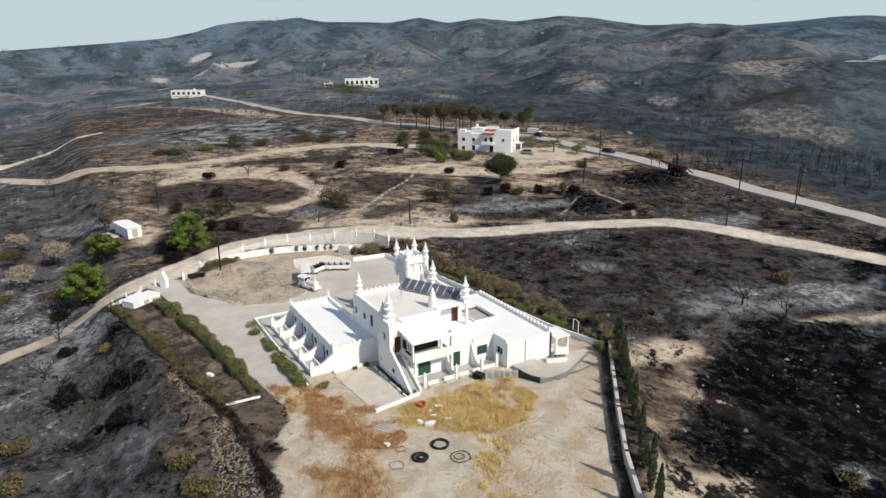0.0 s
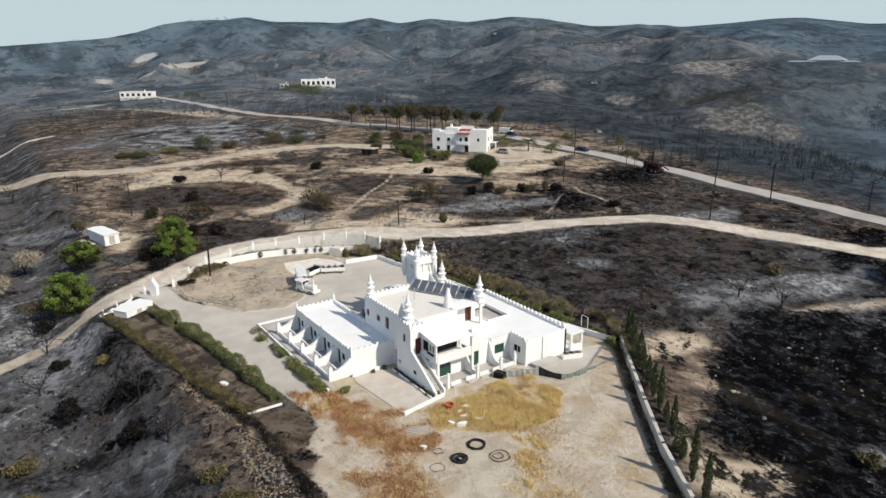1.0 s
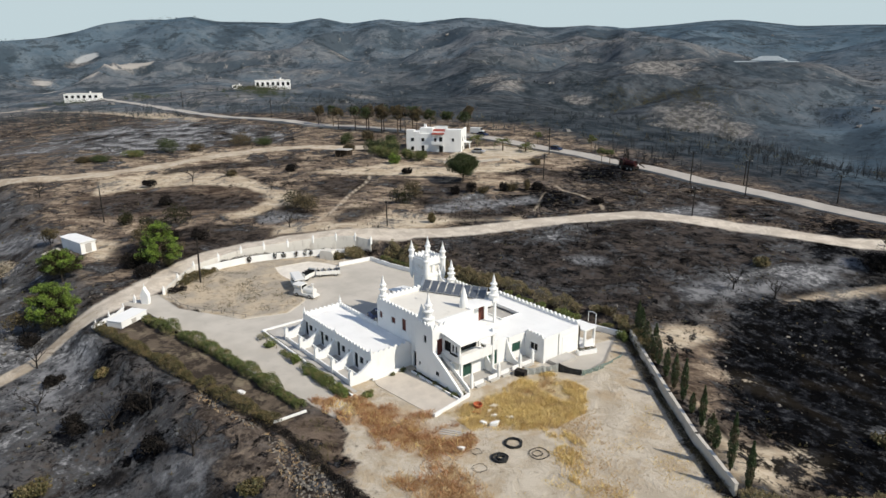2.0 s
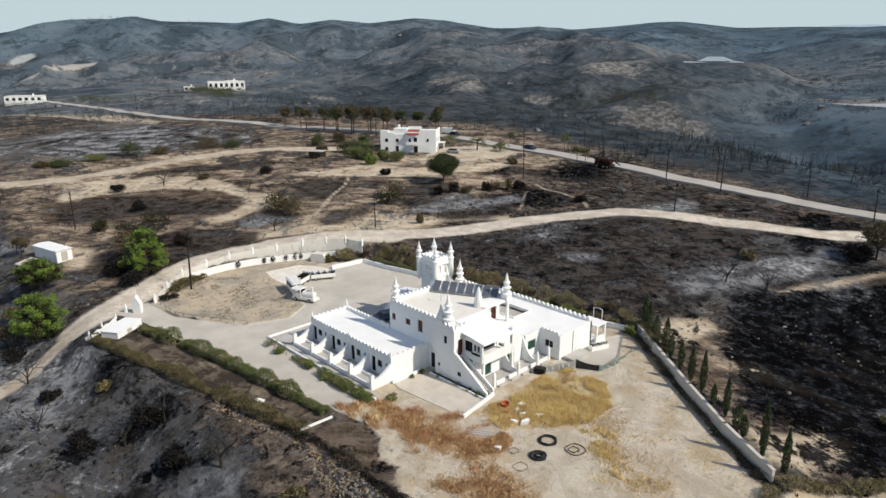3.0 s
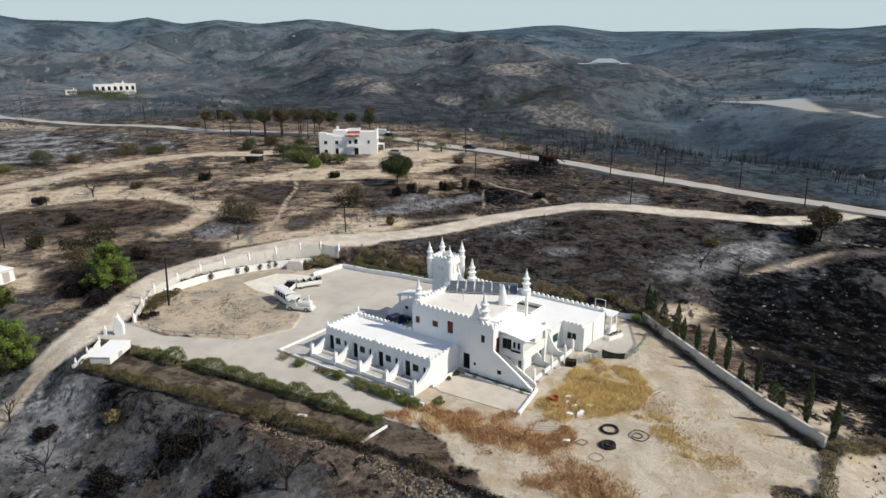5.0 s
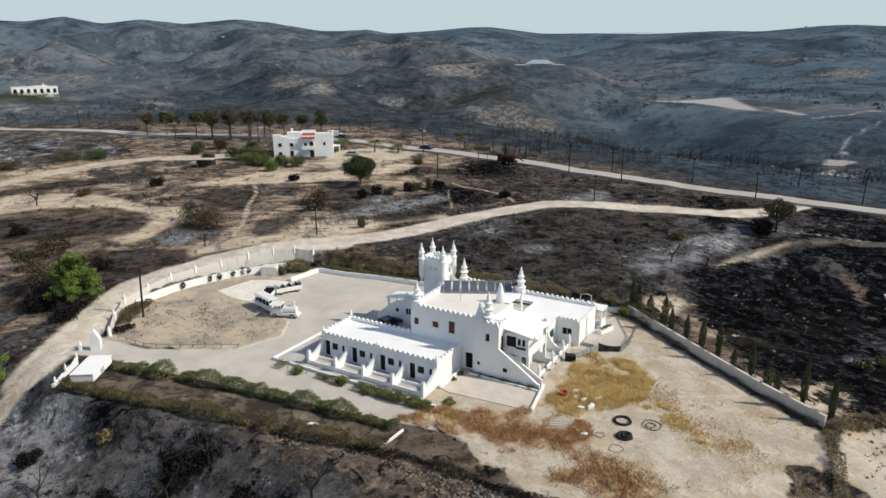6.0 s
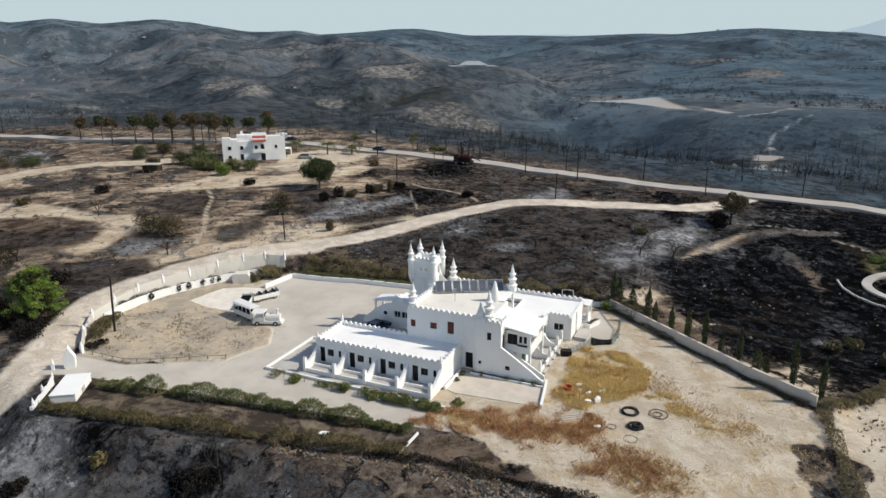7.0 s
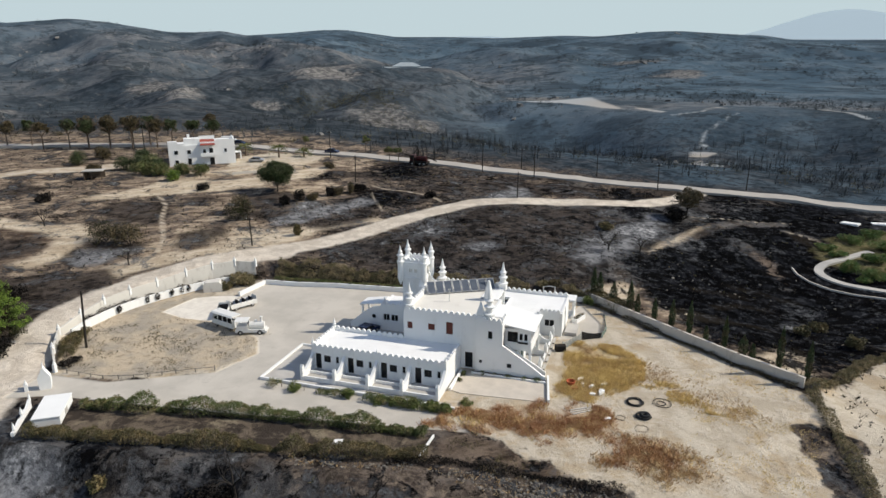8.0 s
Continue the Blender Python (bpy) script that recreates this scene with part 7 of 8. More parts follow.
# ---- trees and bushes outside the grounds ----
SCORCH_SHADE = leafy("scorched and shaded boughs", (0.022, 0.026, 0.012), (0.045, 0.045, 0.02), (0.03, 0.026, 0.018), 0.95)
def pine(label, x, y, tall, wide, green=1.0, low=0.1):
    """A bushy pine: whorls of upturned boughs, each ending in tufts of needles."""
    t = thing("pine_tree", label, "tree", (x, y, up(x, y)), rng.uniform(0, 360), group="pines by the lane")
    g, spot, size, burnt = Geo(), [], [], []
    g.tube([(0, 0, -0.3), (0.1, 0.05, tall * 0.35), (0.05, -0.05, tall * 0.7), (0, 0, tall * 0.94)], [0.22, 0.17, 0.1, 0.03], 8)
    for k in range(46):
        h = low + (0.98 - low) * ((k + rng.uniform(0, 1)) / 46)
        reach = wide / 2 * min(1.0, 1.45 * (1.04 - h) ** 0.62) * rng.uniform(0.62, 1.08) * (0.72 + 0.28 * min(1.0, (h - low) / 0.2))
        a, rise = k * 2.4 + rng.uniform(-0.4, 0.4), tall * rng.uniform(0.02, 0.10)
        tip = Vector((reach * math.cos(a), reach * math.sin(a), h * tall + rise))
        root = Vector((0.05, 0, max(0.1, h * tall - reach * 0.25)))
        g.tube([root, root.lerp(tip, 0.55) - Vector((0, 0, 0.12)), tip], [0.06, 0.04, 0.015], 4)
        for f in (0.45, 0.68, 0.86, 1.0):
            c = root.lerp(tip, f)
            spot.append((c.x + rng.normal() * 0.25, c.y + rng.normal() * 0.25, c.z + 0.1 + rng.normal() * 0.12))
            size.append(wide * rng.uniform(0.055, 0.105))
            # inner tufts coloured dark as crown shade; lowest and random ones as scorch
            burnt.append(f < 0.5 or h < low + 0.09 or rng.random() > green)
    part("trunk", g, BARK, t)
    spot, size, burnt = np.array(spot), np.array(size), np.array(burnt)
    for name, mat, mask, label in (("crown", PINE, ~burnt, ""), ("lower_crown", SCORCH_SHADE, burnt, "dark inner boughs, scorched and with shade painted in")):
        c, w = np.repeat(spot[mask], 110, 0), np.repeat(size[mask], 110)
        v = rng.normal(size=c.shape)
        v /= np.linalg.norm(v, axis=1)[:, None]
        c = c + v * (w * rng.uniform(0.3, 1.1, len(w)))[:, None] * np.array([1, 1, 0.8])
        part(name, leaves_mesh(name, c, rng.uniform(0.07, 0.15, len(c)), mat, 0.0, 0.5), mat, t, label)
    return t


pine("bushy bright green pine beside the lane", -62.0, -6.4, 7.6, 8.2, 0.92)
pine("bushy bright green pine on the burnt slope", -53.0, -26.4, 6.8, 9.0, 0.85)
pine("half-scorched pine with a green top", -69.5, -22.0, 5.4, 8.4, 0.55, 0.35)
for x, y, tall, wide in ((-70.8, -21.8, 4.6, 6.5), (-56.5, -30.5, 3.2, 6.0), (-86, -38, 4.4, 4.6), (-92, -20, 3.6, 4.0), (-60, -40, 3.4, 5.0), (-73, -6, 5.0, 5.5)):
    tree("scorched_tree", "scorched tree with a thin grey-brown crown", x, y, tall, wide, SINGED, 0.3, 0.15, 1500, 0.4, 14, CHAR, group="scorched trees by the lane")
PALELEAF = leafy("heat-bleached leaves", (0.34, 0.29, 0.21), (0.24, 0.20, 0.15), (0.40, 0.35, 0.27))
for x, y, tall, wide in ((-83.4, -30.2, 5.2, 5.6), (-71.0, -36.3, 5.0, 5.5), (-99, -38, 4.2, 5.0)):
    tree("bleached_tree", "dead tree with a pale heat-bleached crown", x, y, tall, wide, PALELEAF, 0.3, 0.15, 2200, 0.45, 14, CHAR, group="heat-bleached trees by the lane")
tree("carob_tree", "round dense dark green carob tree on a dry slope", -66.4, 72.4, 7.2, 7.4, OLIVE, 0.35, 0.14, 30000, 0.2, 60)
for x, y, tall, wide in ((-171.7, 88.1, 8, 5), (-164.7, 90.8, 8.5, 4.6), (-158.8, 89.5, 8, 5), (-147.8, 96.1, 9.5, 6), (-144.4, 93.0, 9, 5.5), (-139.5, 96.3, 10.5, 6), (-136.3, 102.5, 9.5, 5.5), (-131.3, 104.3, 10, 6), (-126.5, 108.7, 8.5, 5), (-151.5, 92.5, 9, 5), (-142, 99, 9.4, 5.6), (-134, 99.6, 10.2, 6), (-128.6, 104.2, 9.2, 5.4), (-121, 112, 8.4, 5), (-116, 116, 7.6, 5), (-123, 124, 8, 5)):
    tree("umbrella_pine", "tall pine with a singed olive-brown crown by the road", x, y, tall, wide, SINGED if rng.random() < 0.5 else OLIVE, 0.3, 0.17, 3600, 0.5, 24, BARK, 1.1, "pines along the road", tuft=0.72)
for x, y, tall, wide, mat, lab in ((-132.8, 77.4, 4.2, 6.0, OLIVE, "dark green round bush near the villa"), (-132.2, 85.4, 4.0, 5.0, SINGED, "brownish bush near the villa"), (-117.5, 84.8, 4.2, 5.0, OLIVE, "dark green bush beside the villa"), (-112.5, 77.7, 4.6, 7.0, OLIVE, "dense green bush in front of the villa"), (-108.2, 73.7, 4.0, 6.5, LEAF, "dense green bush in front of the villa"), (-103.5, 74.9, 4.0, 6.0, LEAF, "dense green bush in front of the villa"), (-116, 76.5, 4.2, 6.5, OLIVE, "dense green bush beside the villa"), (-110.5, 80.0, 4.8, 7.0, LEAF, "dense green bush beside the villa"), (-106, 77.5, 4.2, 6.0, OLIVE, "dense green bush in front of the villa"), (-96.6, 71.6, 3.6, 4.0, PINE, "light green young tree in front of the villa"), (-98.8, 77.5, 3.4, 5.0, LEAF, "grey-green bush in front of the villa"), (-93.8, 79.0, 3.6, 5.0, LEAF, "grey-green bush in front of the villa"), (-122, 72, 2.6, 5.0, SINGED, "brown bush by the small shed"), (-164, 27, 5.4, 8.0, OLIVE, "dark round bush on a field edge"), (-167, 8, 2.2, 8.0, OLIVE, "low green scrub on a field edge"), (-166.5, 17, 2.2, 8.0, LEAF, "low green scrub on a field edge"), (-160, 35, 2.8, 6.5, SINGED, "low brown-green scrub on a field edge"), (-157, 49.5, 4.8, 11.0, SINGED, "brownish scrub on a field edge"), (-151, 56, 3.0, 8.0, OLIVE, "low green scrub on a field edge"), (-170, 3, 2.2, 5.0, SINGED, "low green scrub on a field edge")):
    bush("green_bush", lab, x, y, tall, wide, mat, 3200, 0.14, "bushes round the villa")
BUSHES_FIELD = ((-62.2, 49.5, 4.6, 6.5, SCORCH_SHADE), (-64.6, 55, 4.6, 6, SINGED), (-72.4, 29.6, 4.6, 8, SINGED), (-78.5, 30, 4.6, 7.5, SCORCH_SHADE), (-75.5, 31.5, 4.4, 7, SINGED), (-46, 45.7, 2.8, 2, DRYLEAF), (-57.5, 67.5, 2.8, 3, SOOT), (-54.9, 69.2, 2.0, 3.2, SINGED), (-53.0, 74.2, 2.6, 2.4, SOOT), (-51.9, 76.0, 2.2, 3.4, SINGED), (-50.4, 79.2, 2.8, 2.6, SINGED), (-48.6, 81.8, 2.0, 3.6, SOOT), (-59.5, 64, 2.4, 3, SOOT), (12.8, 74.7, 1.6, 4.2, DRYLEAF), (-58.5, -10.5, 2.6, 5, SOOT), (-65.5, -10.5, 3, 5, SOOT), (-66.5, -2.5, 2.6, 4.5, SINGED), (-50.5, -30.5, 2.2, 5, SOOT), (-57.5, -24.5, 2.6, 4.5, SOOT), (-64.5, -27, 2.6, 5, SINGED))
BUSHES_SCORCHED = ((-88.4, 5, 5.0, 7.5, SCORCH_SHADE), (-84.5, -1.5, 4.4, 6, SCORCH_SHADE), (-95.5, -4.3, 3.6, 4.5, SCORCH_SHADE), (-70.6, -6.8, 2.6, 6, SOOT), (-66, -10, 2.2, 6, SOOT), (-19.6, -30.2, 1.6, 4, SOOT), (-15.4, -24, 2.0, 4.4, SOOT), (-6.6, -25.2, 1.6, 3.4, SOOT))
BUSHES_LANE = ((-72, 4, 3, 5, SOOT), (-76, 0, 2.6, 4, SOOT), (10.6, -20.5, 1.5, 2.6, DRYLEAF), (-9.7, -36, 1.4, 4, DRYLEAF), (15.5, -19.8, 1.2, 4, DRYLEAF), (-1.5, -36.5, 1.6, 4, DRYLEAF), (44.7, 37.8, 1.8, 2.6, DRYLEAF), (47.6, 41.3, 1.6, 3, DRYLEAF), (-27.7, -25, 1.2, 2.4, DRYLEAF), (50.8, 33.5, 2, 3, DRYLEAF), (-34, -30, 1.2, 3, SOOT), (-6, -24.5, 1, 3, SOOT), (-84, 67, 2, 3.5, SOOT), (-110, 45, 2.4, 4, SOOT), (-118, 30, 2, 4, SINGED), (-125, 10, 2.2, 4, SOOT), (-105, 8, 2.2, 4, SOOT), (-95, -40, 2.4, 5, SINGED), (-30, 82, 1.6, 3, SOOT), (-66, 100, 2, 4, SINGED))
for x, y, tall, wide, mat in BUSHES_FIELD + BUSHES_SCORCHED + BUSHES_LANE:
    bush("burnt_bush", "scorched brown-black bush on burnt ground" if mat is not DRYLEAF else "dry yellow-brown bush on burnt ground", x, y, tall, wide, mat, 1300, 0.15, "scorched bushes")
tree("scorched_tree", "scorched tawny-brown tree leaning beside the dirt track", 29.2, 89.2, 7.4, 6.0, SINGED, 0.35, 0.15, 6500, 0.3, 26, CHAR, 1.0, tuft=0.85)
bush("burnt_thicket", "black burnt thicket under the dead tree", 26.0, 87.2, 3.6, 7.5, SOOT, 2600, 0.16)
for x, y, tall in ((-13.5, -22.8, 5.0), (-14.9, -27.0, 4.2), (-0.2, -22.3, 4.6), (-27, -33, 4.0), (-85.9, -31.3, 5), (-41, -31, 4.0), (14, 62, 4.5), (20, 64, 4.0), (-5, 56, 3.0), (-120, 20, 5), (-135, -15, 5), (-96, 32, 4), (-150, -30, 6), (-66, 22, 4), (-88, 8, 4)):
    snag("burnt_tree", "burnt black leafless tree on ashy ground", x, y, tall, 3, group="burnt leafless trees")
for x, y, tall in ((-53.6, 113.6, 4.5), (-50.7, 113.6, 4.6), (-66.1, 124.5, 5.5), (-86, 121.8, 4.0)):
    tree("roadside_tree", "small green-topped tree beside the road", x, y, tall, 2.8, LEAF, 0.25, 0.16, 900, 0.5, 8, BARK, group="small roadside trees")


def palm(x, y, tall):
    p = thing("palm_tree", "short palm with green drooping fronds", "tree", (x, y, up(x, y)), group="palms near the villa")
    part("trunk", Geo().tube([(0, 0, -0.3), (0.05, 0, tall * 0.6)], [0.28, 0.22], 8), BARK, p)
    base, tip = [], []
    for k in range(30):
        a, lift = rng.uniform(0, 2 * math.pi), rng.uniform(0.1, 1.2)
        d = np.array([math.cos(a), math.sin(a), 0.0])
        for s in range(7):
            q0 = np.array([0, 0, tall * 0.6]) + d * s * 0.42 + np.array([0, 0, lift * s * 0.4 - 0.07 * s * s])
            for w in (-1, 1):
                side = np.array([-d[1], d[0], -0.3]) * w
                base.append(q0)
                tip.append(q0 + side * 0.7 + d * 0.45)
    part("fronds", blades_mesh("fronds", base, tip, 0.14, LEAF), LEAF, p)


palm(-86.3, 106.2, 5.2)
palm(-96.4, 104.3, 5.2)
palm(-80.0, 110.0, 3.2)

# walled garden on the far side of the gully
LUSH = leafy("watered green leaves", (0.06, 0.12, 0.03), (0.13, 0.20, 0.05), (0.19, 0.19, 0.06))
GARDEN = [(48.2, 68.6), (48.8, 66.0), (50.4, 63.4), (53.2, 60.8), (57.5, 59.0), (63.0, 57.8), (74, 56.5)]
kerb = thing("garden_kerb", "curved pale concrete kerb of a neighbouring garden", "kerb", kind="structure")
part("kerb", band(GARDEN, 0.13, 1.6, 0.3), GREYWALL, kerb)
path = thing("garden_path", "curved pale paved garden path", "path", kind="structure")
part("paving", ribbon([(64.5, 81.2), (60.9, 78.4), (56.8, 74.1), (53.2, 71.0), (52.0, 67.6), (54.6, 64.6), (58.6, 62.8), (64.0, 61.4), (74, 60.0)], 0.8, 0.16, 1.0), CONCRETE, path)
for x, y, tall, wide in ((58.4, 70.0, 2.4, 5.0), (62.0, 67.4, 2.2, 5.5), (66.0, 70.0, 3.2, 5.0), (60.0, 65.8, 1.2, 3.0), (69, 66, 2.6, 6.0), (57.8, 77.0, 1.4, 4.0), (64, 76, 2.0, 5.0), (62, 86, 1.8, 6.0), (67, 90, 2.0, 6.0), (56, 81, 1.0, 4.5), (67, 83, 2.2, 6.0)):
    bush("garden_shrub", "lush green unburnt shrub in a neighbouring garden", x, y, tall, wide, LUSH, 3600, 0.11, "green shrubs of the neighbouring garden")
for x, y, turn in ((71, 101, 12), (64.5, 98.5, -20)):
    c = thing("garden_slab", "pale concrete terrace of a neighbouring garden", "terrace", (x, y, up(x, y)), turn)
    part("slab", Geo().prism([(-1.9, -0.9), (1.6, -1.1), (2.0, 0.7), (-1.5, 1.0)], -0.6, 0.25), ROOFWHITE, c)

# ---- buildings further off ----
def windows_on(parent, axis, face, out, spots, leaf=DARK):
    """Windows standing a little proud on a far wall: centre, sill, width, height."""
    for c, sill, w, h in spots:
        lo, hi = sorted((face, face + out * 0.06))
        g = Geo().box(c - w / 2, c + w / 2, lo, hi, sill, sill + h) if axis == "x" else Geo().box(lo, hi, c - w / 2, c + w / 2, sill, sill + h)
        win = part("window", g, WHITE, parent)
        lo, hi = sorted((face + out * 0.06, face + out * 0.075))
        g = Geo().box(c - w / 2 + 0.08, c + w / 2 - 0.08, lo, hi, sill + 0.08, sill + h - 0.08) if axis == "x" else Geo().box(lo, hi, c - w / 2 + 0.08, c + w / 2 - 0.08, sill + 0.08, sill + h - 0.08)
        part("pane", g, leaf, win)


villa = thing("villa", "white two-storey villa with stepped flat roofs and a red-tiled canopy", "house", (-101.0, 89.6, 8.6), 39)
part("wall", Geo().box(-8.6, -0.2, 0.4, 9, -1, 5.9), WHITE, villa, "white left block")
part("parapet", Geo().box(-8.6, -6.2, 0.4, 2.4, 5.9, 7.0).box(-4.4, -0.2, 1.0, 4.6, 5.9, 7.6).box(-6.2, -4.4, 0.4, 0.7, 5.9, 6.4), WHITE, villa)
part("wall", Geo().box(-0.2, 9.2, 0.0, 9.5, -1, 6.6), WHITE, villa, "white right block")
part("parapet", Geo().box(4.0, 9.2, 0.0, 0.3, 6.6, 7.3).box(8.9, 9.2, 0.3, 9.5, 6.6, 7.3).box(-0.2, 4.0, 4.0, 4.3, 6.6, 8.0), WHITE, villa)
part("canopy", Geo().prism([(-0.9, 6.0), (2.6, 7.2), (2.6, 7.0), (-0.9, 5.8)], -0.1, 3.8, "x"), REDTILE, villa, "red-tiled sloping canopy")
part("chimney", Geo().box(-3.4, -2.7, 3, 3.7, 7.6, 8.6), WHITE, villa)
part("balcony", Geo().box(-0.1, 3.6, -1.3, -0.004, 2.7, 2.9).box(-0.1, 3.6, -1.3, -1.15, 2.9, 3.7), WHITE, villa)
windows_on(villa, "x", 0.0, -1, [(0.9, 3.4, 0.9, 1.3), (2.7, 3.0, 1.2, 2.0), (2.8, 0.2, 1.4, 2.1), (6.6, 3.6, 0.8, 1.1)])
windows_on(villa, "x", 0.4, -1, [(-6.6, 3.4, 1.1, 1.2), (-3.2, 3.4, 1.1, 1.2), (-6.6, 0.6, 1.1, 1.3), (-3.2, 0.4, 1.1, 1.9)])
windows_on(villa, "y", 9.2, 1, [(2.5, 3.5, 1.0, 1.3), (6.4, 3.5, 1.0, 1.3), (2.5, 0.6, 1.0, 1.4), (6.4, 0.4, 1.2, 2.0)])
part("porch", Geo().box(9.2, 11.2, 5.0, 9.0, 2.6, 2.8).box(10.9, 11.2, 5.0, 5.3, -1, 2.6), WHITE, villa)
drive = thing("villa_wall", "low pale garden wall in front of the villa", "wall", kind="structure")
part("wall_panel", band([(-86, 82), (-80, 88), (-76, 95)], 0.15, 0.6, 0.6), GREYWALL, drive)
hut = thing("field_shed", "small flat-roofed open shed in a field", "shed", (-116.5, 66.3, up(-116, 66)), 30)
part("roof", Geo().box(-2.4, 2.4, -1.8, 1.8, 2.1, 2.3), CONCRETE, hut)
part("back", Geo().box(-2.2, 2.2, 1.4, 1.6, -0.3, 2.1).box(-2.2, -2.0, -1.6, 1.4, -0.3, 2.1), BARK, hut)
for x in (-0.4, 2.0):
    part("post", Geo().box(x, x + 0.15, -1.6, -1.45, -0.3, 2.1), BARK, hut)
shed = thing("long_shed", "long low white metal shed with a shallow roof", "shed", (-85.2, -15.9, up(-86, -16)), 14)
part("wall", Geo().box(-4.1, 4.1, -1.5, 1.5, -0.5, 2.1), WHITE, shed)
part("roof", Geo().prism([(-1.7, 2.1), (1.7, 2.1), (1.7, 2.2), (0, 2.4), (-1.7, 2.2)], -4.3, 4.3, "x"), ROOFWHITE, shed)
part("door", Geo().box(4.1, 4.14, -0.6, 0.6, 0, 1.8), CONCRETE, shed)
lean = thing("open_shed", "low open shed with a tan sheet roof on posts", "shed", (-81.5, -20.6, up(-81.5, -20.6)), 20)
part("roof", Geo().prism([(-1.6, 1.3), (1.6, 1.75), (1.6, 1.85), (-1.6, 1.4)], -2.6, 2.6, "x"), PATIO, lean)
for x in (-2.4, 2.3):
    for y, h in ((-1.4, 1.32), (1.3, 1.7)):
        part("post", Geo().box(x, x + 0.12, y, y + 0.12, -0.3, h), BARK, lean)


def far_house(x, y, turn, long, deep, tall, label, arches=0, z=None):
    h = thing("far_house", label, "house", (x, y, up(x, y) if z is None else z), turn)
    part("wall", Geo().box(-long / 2, long / 2, 0, deep, -3, tall), WHITE, h)
    part("roof", Geo().box(-long / 2 - 0.2, long / 2 + 0.2, -0.2, deep + 0.2, tall, tall + 0.25), ROOFTOP, h)
    part("chimney", Geo().box(long * 0.2, long * 0.2 + 0.8, deep * 0.5, deep * 0.5 + 0.8, tall + 0.25, tall + 1.5), WHITE, h)
    spots = [(-long / 2 + long * (k + 0.5) / max(arches, 1), tall * 0.45, long / max(arches, 1) * 0.55, tall * 0.4) for k in range(arches)]
    windows_on(h, "x", 0, -1, spots, DARK)
    return h


far_house(-448, 59, 62, 22, 9, 5.0, "white flat-roofed house on a far hilltop", 6)
far_house(-415, 184, 66, 26, 10, 7.0, "white house with a row of arches on a far slope", 7)
far_house(-424, 193, 66, 8, 8, 8.0, "white upper storey of a far slope house", 2)
far_house(-440, 166, 66, 7, 5, 3.5, "small white outbuilding on a far slope", 2)
FARSTONE = plain("dark far masonry", (0.10, 0.13, 0.15), (0.13, 0.16, 0.18), 2.0, 0.9)
GLASSY = plain("pale greenhouse sheeting", (0.36, 0.40, 0.41), (0.29, 0.33, 0.345), 4.0, 0.5)
for x, y, turn, long, deep, tall in ((-204, 524, 20, 26, 22, 5), (-217, 508, 20, 24, 7, 1.2), (-186, 521, 20, 14, 7, 1.2)):
    gh = thing("greenhouse", "long pale greenhouse on a far knoll", "greenhouse", (x, y, up(x, y)), turn, group="greenhouses on the knoll")
    part("wall", Geo().box(-long / 2, long / 2, -deep / 2, deep / 2, -4, tall * 0.3), GLASSY, gh)
    a, b, e = long / 2 + 0.4, deep / 2 + 0.4, tall * 0.3
    part("roof", Geo().put([(-a, -b, e), (a, -b, e), (a, b, e), (-a, b, e), (-a * 0.45, 0, tall), (a * 0.45, 0, tall)], [(0, 1, 5, 4), (1, 2, 5), (2, 3, 4, 5), (3, 0, 4), (3, 2, 1, 0)]), GLASSY, gh)

BEACON = (-34.0, 1385.0)
beacon = thing("hilltop_tower", "small dark tower on the far ridge", "tower", (BEACON[0], BEACON[1], up(*BEACON)))
part("shaft", Geo().box(-1.6, 1.6, -1.6, 1.6, -3, 5.0).box(-2.1, 2.1, -2.1, 2.1, 5.0, 5.8), FARSTONE, beacon)
# vehicles by the villa and on the road
car(-88.7, 98.0, 20, SILVER, "silver car parked on the villa's forecourt")
car(-107.5, 117.0, 5, NAVY, "dark car on the road behind the villa", up(-107, 117) + 0.25)
car(-74.5, 117.8, 0, NAVY, "dark pick-up on the country road", up(-74, 118) + 0.25)
van = thing("white_van", "white van on the road behind the villa", "van", (-112.5, 119.0, up(-110, 119) + 0.2), 25)
part("body", Geo().prism([(-2.4, 0.4), (2.4, 0.4), (2.4, 1.1), (1.8, 1.3), (1.3, 2.1), (-2.4, 2.2)], -0.9, 0.9, "y"), CREAM, van)
part("windscreen", Geo().prism([(1.84, 1.32), (1.40, 2.0), (1.36, 2.0), (1.80, 1.32)], -0.8, 0.8, "y"), DARK, van)
for q in (-1.5, 1.5):
    for s in (-0.85, 0.85):
        wheel(q, s, van, 0.35)
rig = thing("red_machine", "dark red wheeled machine with a folded boom by the road", "machine", (-43.7, 113.0, up(-43.7, 113)), -8)
part("chassis", Geo().box(-3.0, 2.6, -1.1, 1.1, 0.6, 1.2), CHAR, rig)
part("cab", Geo().prism([(-2.9, 1.2), (-1.2, 1.2), (-1.2, 2.3), (-1.6, 2.9), (-2.9, 2.9)], -1.0, 1.0, "y"), RED, rig)
part("window", Geo().box(-2.6, -1.5, -1.03, -1.005, 1.9, 2.6), DARK, rig)
part("tank", Geo().tube([(-0.9, 0, 1.9), (2.3, 0, 1.9)], 0.75, 12), RED, rig)
part("boom", Geo().tube([(0.2, 0, 2.6), (3.0, 0, 2.3), (5.4, 0, 1.4)], [0.22, 0.2, 0.14], 6), CHAR, rig, "blackened folded boom")
part("mast", Geo().box(-1.0, -0.75, -0.12, 0.12, 1.2, 5.6).box(-0.5, -0.3, -0.1, 0.1, 1.2, 5.0), CHAR, rig, "blackened upright mast")
